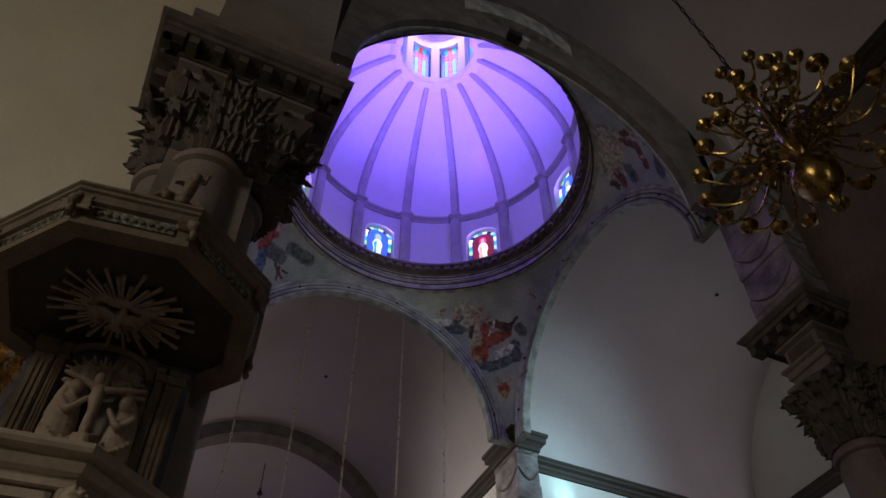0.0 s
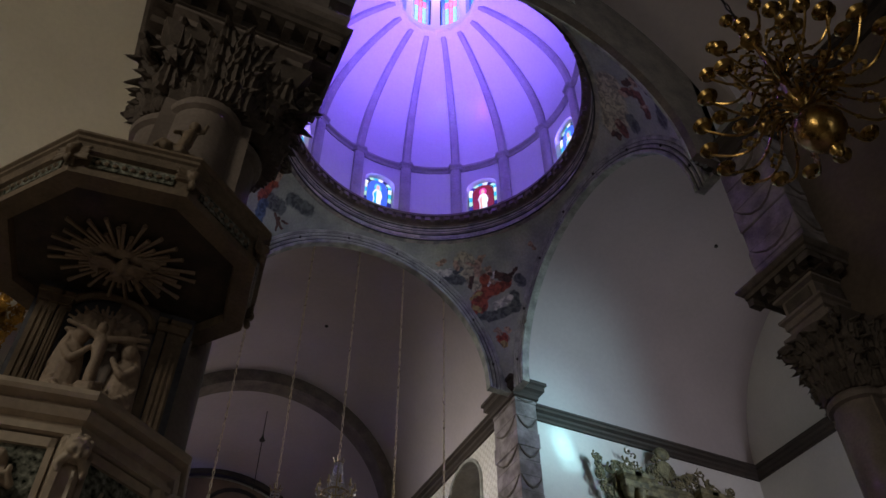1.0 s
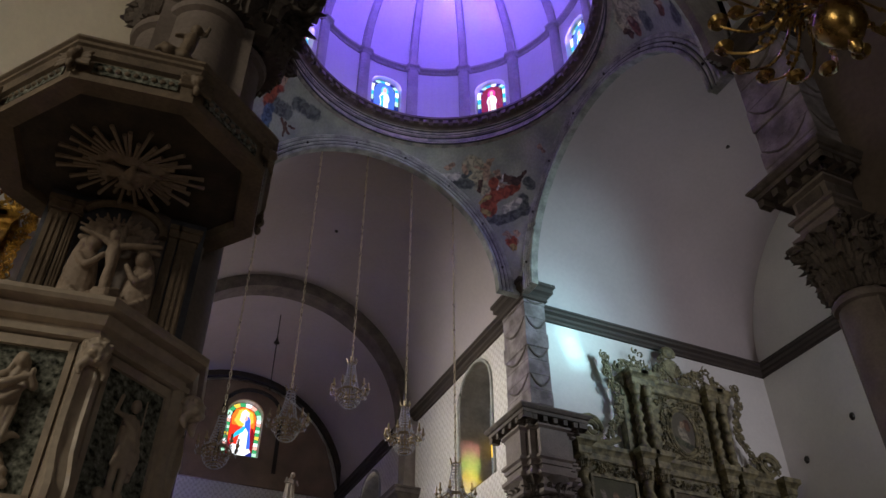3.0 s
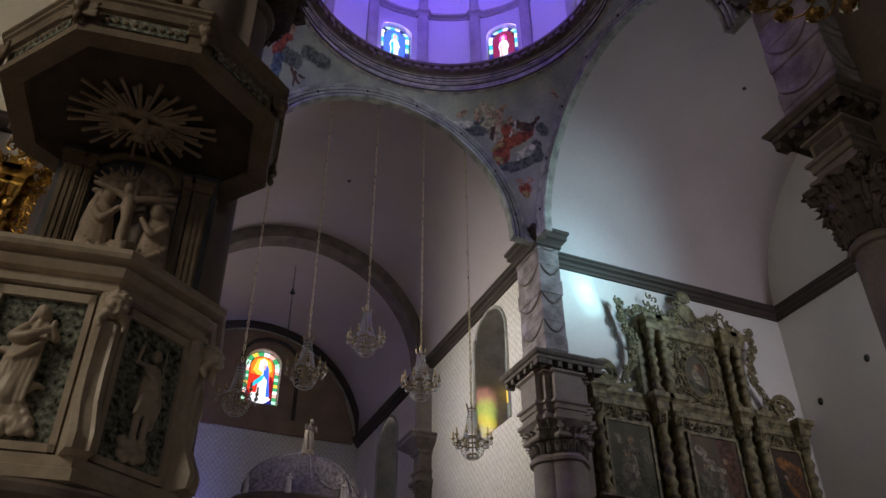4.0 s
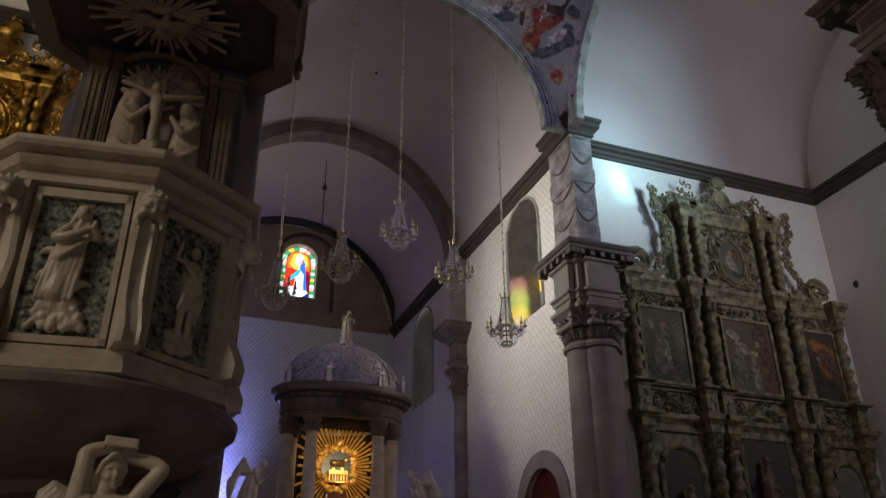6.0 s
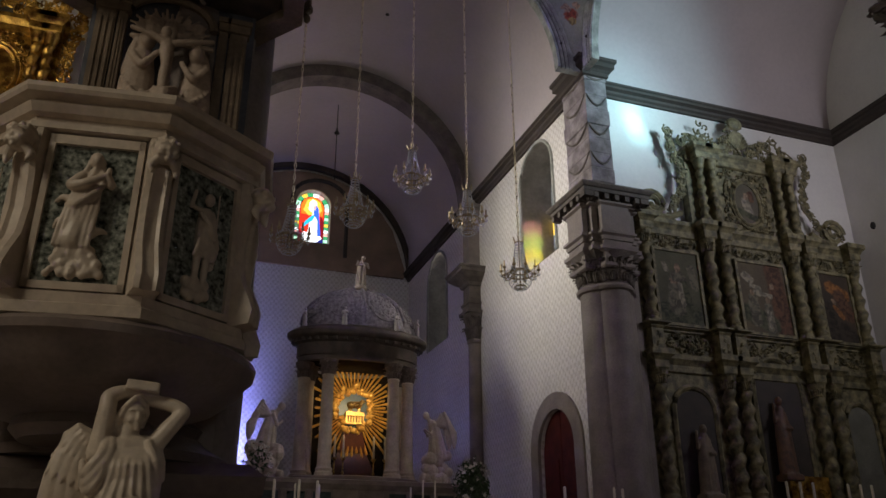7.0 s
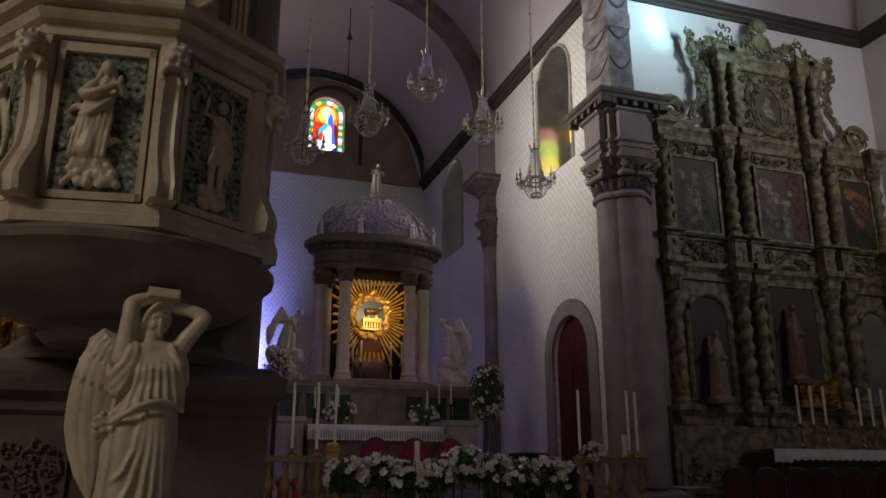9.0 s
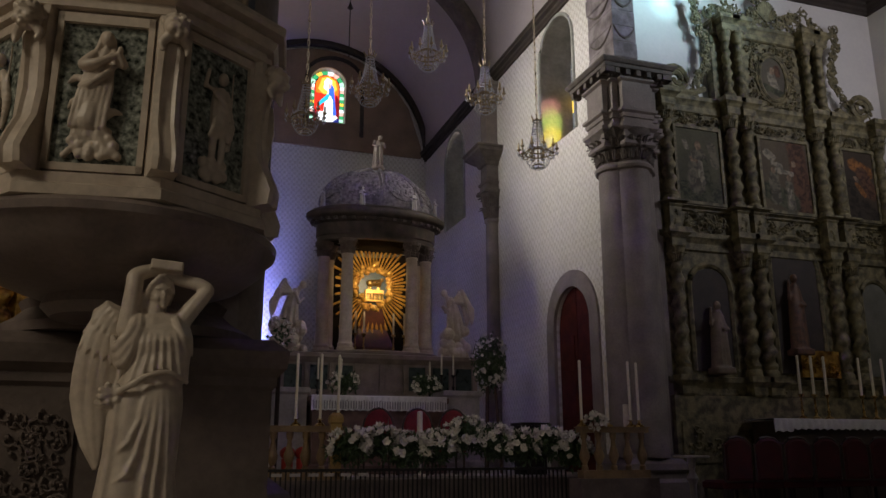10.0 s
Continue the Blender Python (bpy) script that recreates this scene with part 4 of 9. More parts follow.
pier(7.68, 12.32, 0.78, 0.76, 7.2, 7.69, 11.68, 12.6, z_arch=7.0, lob_r=0.38, small=True, label="clustered grey stone pier with carved capital beside the altarpiece")
pier(7.65, 4.77, 0.86, 0.61, 7.15, 7.75, 4.35, 5.22, label="dark clustered stone pier with leafy carved capital")
pier(0.0, 4.54, 0.93, 0.60, 0.05, 0.65, 4.35, 5.22, z_cap=6.55, lob_r=0.28, spread=(0.29, 0.27), cut=0.13, label="dark clustered stone pier behind the marble pulpit")
pier(0.2, 12.3, 0.70, 0.70, 0.11, 0.6, 11.68, 12.6, lob_r=0.36, label="clustered grey stone pier beside the gilded altarpiece")
bm = bmesh.new()
box(bm, 8.0, 8.32, 12.2, 12.5, 0, 7.6)
structure("trim_wall_pilaster", bm, COLUMN_STONE, "flat stone pilaster between pier and altarpiece", "pilaster")
bm = bmesh.new()
stack(bm, 0.1, 4.75, 0.6, 0.5, [(0, 8.33), (0.06, 8.36), (0.06, 8.44), (0.14, 8.52), (0.2, 8.56), (0.2, 8.66), (0.05, 8.7), (0.0, 8.72), (0, 11.3)])
structure("trim_attic_block", bm, COLUMN_STONE, "dark moulded stone attic block above the pier", "attic block")
# engaged columns of the chancel rib
for cx, s in ((7.5, -1), (0.3, 1)):
    t = thing("chancel_column", "slender stone column with carved capital against the wall", "column", "chancel columns", at=(cx, 18.5, 0))
    bm = bmesh.new()
    lathe(bm, [(0.26, 0.9), (0.26, 1.3), (0.19, 1.4), (0.185, 4.0), (0.175, 7.0), (0.21, 7.04), (0.21, 7.1), (0.18, 7.13)], 24, (cx, 18.5, 0))
    part("shaft", bm, COLUMN_STONE, t, smooth=True)
    bm = bmesh.new()
    lathe(bm, [(0.18, 7.12), (0.2, 7.4), (0.25, 7.65), (0.3, 7.76), (0.3, 7.8)], 16, (cx, 18.5, 0))
    part("capital", bm, CAP_STONE, t, smooth=True)
    for i in range(10):
        for row in range(2):
            bm = bmesh.new()
            m = Matrix.Translation((cx, 18.5, 7.14 + 0.29 * row)) @ Matrix.Rotation(2 * math.pi * (i + 0.5 * row) / 10, 4, "Z") @ Matrix.Translation((0.18 + 0.02 * row, 0, 0))
            leaf(bm, m, 0.36, 0.14, 0.13)
            part("leaf", bm, CAP_STONE, t)
    bm = bmesh.new()
    stack(bm, cx, 18.5, 0.22, 0.22, [(0.1, 7.8), (0.1, 7.88), (0.02, 7.9), (0.02, 8.04), (0.05, 8.06), (0.05, 8.12), (0.0, 8.14), (0.0, 8.54), (0.05, 8.56), (0.08, 8.64), (0.22, 8.74), (0.3, 8.82), (0.34, 8.84), (0.34, 8.92), (0.38, 8.95), (0.38, 8.99), (0.05, 9.05)])
    part("entablature", bm, CAP_STONE, t)
    bm = bmesh.new()
    stack(bm, cx, 18.5, 0.21, 0.21, [(0.02, 9.05), (0.02, 9.2), (0.0, 9.21), (0.0, 10.6), (0.06, 10.64), (0.06, 10.72), (0.14, 10.8), (0.14, 10.9), (0.0, 10.94), (0.0, CORNICE - 0.2)])
    part("upper_shaft", bm, COLUMN_STONE, t)

# ---- stained glass and openings ----
GLASS_COL = {"blue": glow("blue_glass", (0.05, 0.16, 0.95), 1.3), "cyan": glow("cyan_glass", (0.12, 0.62, 0.95), 1.3), "pink": glow("pink_glass", (0.9, 0.05, 0.35), 1.3),
             "red": glow("red_glass", (0.85, 0.04, 0.02), 1.2), "white": glow("white_glass", (0.9, 0.95, 1.0), 1.6), "green": glow("green_glass", (0.05, 0.42, 0.16), 1.2),
             "yellow": glow("yellow_glass", (1.0, 0.62, 0.08), 1.3), "orange": glow("orange_glass", (1.0, 0.22, 0.02), 1.25), "violet": glow("violet_glass", (0.35, 0.2, 1.0), 2.0),
             "teal": glow("teal_glass", (0.03, 0.5, 0.75), 1.3), "rose": glow("rose_glass", (0.95, 0.5, 0.42), 1.3), "deep": glow("deep_red_glass", (0.28, 0.01, 0.02), 1.0), "navy": glow("navy_glass", (0.02, 0.03, 0.25), 1.0),
             "pale": glow("pale_green_glass", (0.55, 0.95, 0.7), 1.2)}
LEAD = mat("lead", (0.04, 0.04, 0.045), None, 0.6, 0.3)


def pane(parent, pts, depth, f, col):
    bm = bmesh.new()
    a = [bm.verts.new(f(u, z, 0)) for u, z in pts]
    b = [bm.verts.new(f(u, z, depth)) for u, z in pts]
    n = len(pts)
    bm.faces.new(a), bm.faces.new(b[::-1])
    for j in range(n):
        bm.faces.new((a[j], b[j], b[(j + 1) % n], a[(j + 1) % n]))
    return part("pane", bm, GLASS_COL[col], parent)


def arched_pts(c, h, z0, spring, rise, n=10):
    return [(c - h, z0), (c + h, z0)] + [(c + h * math.cos(math.pi * i / n), spring + rise * math.sin(math.pi * i / n)) for i in range(n + 1)]


def stained_window(name, label, c, h, z0, spring, rise, f, border, cols, rows, figure, face=-1):
    """Border panes round a central picture; f(u, z, depth) places it."""
    w = tagged(new(name), label, "stained window", "stained windows", "structure")
    k = 0.74
    step = (spring - z0 - 0.0) / rows
    for s in (-1, 1):
        for i in range(rows):
            a, b = sorted((c + s * h * k, c + s * h))
            g = 0.006
            pane(w, [(a + g, z0 + i * step + g), (b - g, z0 + i * step + g), (b - g, z0 + (i + 1) * step - g), (a + g, z0 + (i + 1) * step - g)], 0.01, f, cols[i % len(cols)])
    m = 8
    for i in range(m):
        a0, a1 = math.pi * (i + 0.04) / m, math.pi * (i + 0.96) / m
        pane(w, [(c + h * q * math.cos(a), spring + rise * q * math.sin(a)) for q, a in ((k, a0), (1, a0), (1, a1), (k, a1))], 0.01, f, cols[(i + 1) % len(cols)])
    g = 0.012
    for q, (col, pts) in enumerate(figure):
        pane(w, [(c + (x * (h * k - g)), z0 + g + y * (spring + rise * k - z0 - 2 * g)) for x, y in pts], 0.012 + 0.003 * q, f, col)
    # lead lines
    bm = bmesh.new()
    outer = arched_pts(c, h, z0, spring, rise)
    inner = arched_pts(c, h * k, z0, spring, rise * k)
    for line in (outer, inner):
        tube(bm, [f(u, z, -0.012) for u, z in line + line[:1]], 0.012, 4)
    part("lead_frame", bm, LEAD, w)
    return w


FIELD = [(-1, 0), (1, 0), (1, 0.76), (0.92, 0.84), (0.7, 0.93), (0.35, 0.985), (0, 1.0), (-0.35, 0.985), (-0.7, 0.93), (-0.92, 0.84), (-1, 0.76)]


def figure(bg, halo, robe, inner, base):
    """Overlapping panes of a standing saint: field, ground, halo, robe, mantle and head."""
    return [(bg, FIELD), (base, [(-1, 0), (1, 0), (1, 0.12), (0.3, 0.17), (-0.3, 0.15), (-1, 0.11)]),
            (halo, [(0.36 * math.cos(a), 0.77 + 0.13 * math.sin(a)) for a in [math.pi * i / 7 for i in range(14)]]),
            (robe, [(-0.42, 0.1), (0.44, 0.1), (0.36, 0.4), (0.5, 0.55), (0.3, 0.68), (0.12, 0.7), (-0.12, 0.7), (-0.32, 0.67), (-0.5, 0.52), (-0.34, 0.38)]),
            (inner, [(0.05, 0.12), (0.38, 0.12), (0.3, 0.4), (0.42, 0.55), (0.1, 0.66)]),
            ("rose", [(-0.15, 0.72), (0.0, 0.69), (0.15, 0.72), (0.15, 0.82), (0.0, 0.85), (-0.15, 0.82)])]


ASSUMPTION = [("red", FIELD), ("orange", [(-0.9, 0.62), (0.9, 0.6), (0.95, 0.8), (0.7, 0.93), (0, 1.0), (-0.7, 0.93), (-0.95, 0.8)]),
              ("yellow", [(-0.75, 0.7), (-0.3, 0.6), (0.4, 0.62), (0.8, 0.72), (0.65, 0.9), (0.1, 0.97), (-0.45, 0.93)]), ("white", [(-0.3, 0.72), (0.1, 0.66), (0.4, 0.74), (0.35, 0.9), (0.0, 0.95), (-0.25, 0.88)]),
              ("deep", [(0.62, 0.1), (1, 0.1), (1, 0.5), (0.7, 0.62)]), ("navy", [(-1, 0), (1, 0), (1, 0.12), (-1, 0.12)]), ("deep", [(-1, 0.02), (-0.2, 0.02), (-0.5, 0.14), (-1, 0.3)]),
              ("white", [(-0.95, 0.12), (-0.3, 0.03), (0.5, 0.05), (0.9, 0.14), (0.6, 0.22), (-0.6, 0.24)]),
              ("white", [(-0.3, 0.16), (0.5, 0.16), (0.46, 0.5), (0.3, 0.72), (0.0, 0.62), (-0.2, 0.4)]),
              ("teal", [(-0.85, 0.3), (-0.55, 0.46), (0.0, 0.6), (0.25, 0.62), (0.1, 0.5), (-0.3, 0.42)]),
              ("blue", [(0.12, 0.62), (0.12, 0.76), (0.34, 0.82), (0.52, 0.74), (0.62, 0.5), (0.78, 0.2), (0.52, 0.16), (0.46, 0.5)]),
              ("rose", [(0.06, 0.74), (0.2, 0.71), (0.3, 0.76), (0.24, 0.84), (0.1, 0.83)])]
f_end = lambda u, z, t: Vector((u, 24.9 - t, z))
stained_window("window_chancel", "tall arched stained window with a robed figure and green border", GLASS[0], GLASS[1] - 0.02, GLASS[2] + 0.02, GLASS[3], 0.52, f_end, None, ["green", "pale", "green", "rose", "white", "green", "yellow"], 12, ASSUMPTION)
for k in range(8):
    a = radians(45 * k)
    f_dr = (lambda a: lambda u, z, t: Vector((CX + (DR + 0.12 - t) * math.cos(a) - u * math.sin(a), CY + (DR + 0.12 - t) * math.sin(a) + u * math.cos(a), z)))(a)
    fg = figure("blue", "cyan", "white", "teal", "navy") if k in (0, 2, 4, 7) else figure("deep", "pink", "white", "rose", "violet")
    stained_window("window_drum", "small arched stained window in the drum", 0, 0.35, 14.75, 15.66, 0.26, f_dr, None, ["teal", "white", "navy", "pale"], 6, fg)
    f_la = (lambda a: lambda u, z, t: Vector((CX + (LR + 0.08 - t) * math.cos(a) - u * math.sin(a), CY + (LR + 0.08 - t) * math.sin(a) + u * math.cos(a), z)))(a)
    w = tagged(new("window_lantern"), "stained lantern window with a red cross on blue glass", "stained window", "lantern windows", "structure")
    cols = ["blue", "cyan", "pink", "cyan", "blue"]
    for i in range(5):
        for j in range(5):
            c = "red" if i == 2 else ("pink" if j == 3 and i in (1, 3) else ("blue" if i in (0, 4) else "teal"))
            u0, u1 = -0.27 + 0.108 * i, -0.27 + 0.108 * (i + 1)
            z0 = 19.61 + 0.316 * j
            pane(w, [(u0 + 0.005, z0 + 0.006), (u1 - 0.005, z0 + 0.006), (u1 - 0.005, z0 + 0.306), (u0 + 0.005, z0 + 0.306)], 0.01, f_la, c)

# chancel side windows: leaded panes at the outer face
REVEAL = mat("reveal_stone", (0.30, 0.28, 0.26), (0.20, 0.185, 0.17), 0.75, scale=2.5, bump=0.4, fine=12)
CLEAR = glow("daylight_glass", (0.75, 0.8, 0.85), 0.16)
for n, (c, h, z0, sp, rise) in enumerate(WINDOWS_R):
    w = tagged(new("window_chancel_side"), "deep arched window with leaded glass in the chancel wall", "window", "", "structure")
    f_w = lambda u, z, t: Vector((WALL_X + 0.82 - t, u, z))
    for i in range(4):
        for j in range(8):
            u0, u1 = c - h + 2 * h * i / 4, c - h + 2 * h * (i + 1) / 4
            za = z0 + (sp + rise - z0) * j / 8
            zb = z0 + (sp + rise - z0) * (j + 1) / 8
            tint = ["yellow", "pale", "orange"][(i + j) % 3] if n == 0 and j < 4 and (i + j) % 3 == 0 else None
            bm = bmesh.new()
            box(bm, WALL_X + 0.81, WALL_X + 0.82, u0 + 0.01, u1 - 0.01, za + 0.01, zb - 0.01)
            part("pane", bm, GLASS_COL[tint] if tint else CLEAR, w)
# stone-lined reveals, surrounds, door surround
for n, (c, h, z0, sp, rise) in enumerate(WINDOWS_R):
    bm = bmesh.new()
    line = [(c - h + 0.004, z0 + 0.004), (c - h + 0.004, sp)] + [(c - (h - 0.004) * math.cos(math.pi * i / 16), sp + (rise - 0.004) * math.sin(math.pi * i / 16)) for i in range(1, 16)] + [(c + h - 0.004, sp), (c + h - 0.004, z0 + 0.004)]
    rows = [[bm.verts.new((x, c + (u - c) * k, zz0)) for x, k, zz0 in ((WALL_X + 0.01, 1, zz), (WALL_X + 0.8, 1, zz), (WALL_X + 0.8, 0.985, zz), (WALL_X + 0.01, 0.985, zz))] for u, zz in line]
    for p, q in zip(rows, rows[1:]):
        for j in range(4):
            bm.faces.new((p[j], q[j], q[(j + 1) % 4], p[(j + 1) % 4]))
    structure("trim_window_reveal", bm, REVEAL, "grey stone lining of the deep window reveal", "window reveal")
for n, (c, h, z0, sp, rise) in enumerate(WINDOWS_R):
    bm = bmesh.new()
    pts = [(WALL_X - 0.005, u, z) for u, z in arched_pts(c, h + 0.03, z0, sp, rise + 0.03, 14)[1:]] + [(WALL_X - 0.005, c - h - 0.03, z0)]
    tube(bm, pts, 0.045, 6)
    structure("trim_window_surround", bm, RIB_STONE, "thin grey stone window surround", "surround", True)
DOOR_C, DOOR_H = 14.5, 0.80
bm = bmesh.new()
us = arc_us(DOOR_C, DOOR_H + 0.32, 20)
for s in (-1, 1):
    box(bm, WALL_X - 0.05, WALL_X + 0.02, *sorted((DOOR_C + s * (DOOR_H - 0.02), DOOR_C + s * (DOOR_H + 0.32))), 0.9, 3.80)
n = 20
rows = []
for i in range(n + 1):
    a = math.pi * i / n
    rows.append([bm.verts.new((x, DOOR_C + r * math.cos(a), 3.80 + r * math.sin(a))) for r, x in ((DOOR_H - 0.02, WALL_X + 0.02), (DOOR_H - 0.02, WALL_X - 0.05), (DOOR_H + 0.32, WALL_X - 0.05), (DOOR_H + 0.32, WALL_X + 0.02))])
for p, q in zip(rows, rows[1:]):
    for j in range(4):
        bm.faces.new((p[j], q[j], q[(j + 1) % 4], p[(j + 1) % 4]))
structure("trim_door_surround", bm, COLUMN_STONE, "grey stone arch round the sacristy door", "door surround")
RED_WOOD = mat("red_wood", (0.10, 0.022, 0.018), (0.06, 0.013, 0.012), 0.8, scale=5, bump=0.1, spec=0.1)
d = tagged(new("door_sacristy"), "closed arched dark red wooden double door", "door", "", "structure")
for s in (-1, 1):
    bm = bmesh.new()
    us2 = sorted([DOOR_C + s * 0.01 + s * (DOOR_H - 0.01) * i / 8 for i in range(9)])
    slab(bm, us2, lambda u: 0.9, lambda u: 3.79 + math.sqrt(max(0.0, (DOOR_H + 0.0) ** 2 - (u - DOOR_C) ** 2)), WALL_X + 0.1, WALL_X + 0.16, along_y)
    leaf_ob = part("door_leaf", bm, RED_WOOD, d)
    for z in (1.1, 2.0, 2.9):
        bm = bmesh.new()
        box(bm, WALL_X + 0.075, WALL_X + 0.1, *sorted((DOOR_C + s * 0.12, DOOR_C + s * 0.7)), z, z + 0.7)
        part("panel", bm, RED_WOOD, leaf_ob)

# ---- marble pulpit ----
def carve(bm, x0, x1, z0, z1, y, n, rng, r=(0.02, 0.05), depth=0.03):
    """Foliage carving: curled stems and buds over a panel facing -y."""
    for i in range(n):
        cx, cz = rng.uniform(x0, x1), rng.uniform(z0, z1)
        rr = rng.uniform(*r)
        a0, s = rng.uniform(0, 6.28), rng.choice((-1, 1))
        pts = []
        for k in range(7):
            q = k / 6
            pts.append((cx + rr * (1 - 0.75 * q) * math.cos(a0 + s * 4.5 * q), y - depth * 0.4, cz + rr * (1 - 0.75 * q) * math.sin(a0 + s * 4.5 * q)))
        tube(bm, pts, [rr * 0.22 * (1 - 0.4 * k / 6) for k in range(7)], 5)
        blob(bm, pts[-1], (rr * 0.32, depth * 0.7, rr * 0.32), seg=6, rings=4)


def sculpt(name, bm, material, parent, voxel, label="", smooth=4):
    """A carved figure: the pieces of bm fused into one smooth skin."""
    ob = part(name, bm, material, parent, label)
    r = ob.modifiers.new("fuse", "REMESH")
    r.mode, r.voxel_size, r.use_smooth_shade = "VOXEL", voxel, True
    s = ob.modifiers.new("soften", "SMOOTH")
    s.factor, s.iterations = 0.5, smooth
    return ob


def limb(bm, pts, rs, n=8):
    """A limb or fold: a tapering rod with balls at its joints."""
    tube(bm, pts, list(rs), n)
    for p, r in zip(pts, rs):
        blob(bm, p, r, seg=n, rings=5)


def flesh(bm, pts, rs, n=14, steps=6):
    """A limb that bends softly through its points."""
    pts = [Vector(p) for p in pts]
    out, rad = [], []
    for i in range(len(pts) - 1):
        p0, p1, p2, p3 = pts[max(i - 1, 0)], pts[i], pts[i + 1], pts[min(i + 2, len(pts) - 1)]
        for k in range(steps):
            t = k / steps
            out.append(0.5 * (2 * p1 + (p2 - p0) * t + (2 * p0 - 5 * p1 + 4 * p2 - p3) * t * t + (3 * p1 - p0 - 3 * p2 + p3) * t ** 3))
            rad.append(rs[i] * (1 - t) + rs[i + 1] * t)
    out.append(pts[-1]), rad.append(rs[-1])
    for p, r in zip(out, rad):
        blob(bm, p, r, seg=n, rings=8)


PU = Vector((-0.275, 3.63, 0))
PU_TURN = -7.5
PR = 0.64
octo = lambda r, z, k: Vector((PU.x + r * math.cos(radians(PU_TURN - 90 - 22.5 + 45 * k)), PU.y + r * math.sin(radians(PU_TURN - 90 - 22.5 + 45 * k)), z))
pulpit = thing("pulpit", "octagonal white marble pulpit with saints in relief on green panels", "pulpit", at=(PU.x, PU.y, 0))


def octo_ring(bm, levels):
    rings = [[bm.verts.new(octo(r, z, k)) for k in range(8)] for r, z in levels]
    for p, q in zip(rings, rings[1:]):
        for j in range(8):
            bm.faces.new((p[j], p[(j + 1) % 8], q[(j + 1) % 8], q[j]))
    bm.faces.new(rings[0][::-1]), bm.faces.new(rings[-1])


bm = bmesh.new()
octo_ring(bm, [(PR - 0.03, 2.28), (PR - 0.03, 2.96)])
part("body", bm, MARBLE, pulpit)
bm = bmesh.new()
octo_ring(bm, [(PR, 2.95), (PR + 0.022, 2.955), (PR + 0.022, 2.98), (PR + 0.0, 2.985), (PR + 0.0, 3.01), (PR + 0.03, 3.02), (PR + 0.045, 3.045), (PR + 0.05, 3.055), (PR + 0.022, 3.06), (PR + 0.022, 3.08), (PR + 0.075, 3.088), (PR + 0.085, 3.105), (PR + 0.085, 3.125), (PR - 0.06, 3.13)])
part("cornice", bm, MARBLE, pulpit)
bm = bmesh.new()
octo_ring(bm, [(PR - 0.02, 2.19), (PR + 0.03, 2.2), (PR + 0.03, 2.24), (PR + 0.01, 2.25), (PR + 0.01, 2.29), (PR - 0.03, 2.3)])
part("plinth", bm, MARBLE, pulpit)
bm = bmesh.new()
lathe(bm, [(0.0, 1.84), (0.24, 1.84), (0.28, 1.88), (0.27, 1.92), (0.36, 1.94), (0.52, 2.0), (0.61, 2.07), (0.645, 2.13), (0.665, 2.14), (0.67, 2.17), (0.65, 2.19), (0.0, 2.19)], 64, (PU.x, PU.y, 0))
part("bowl", bm, mat("pulpit_bowl_marble", (0.27, 0.215, 0.19), (0.18, 0.145, 0.13), 0.35, scale=4, bump=0.04), pulpit, "dark veined marble bowl", True)
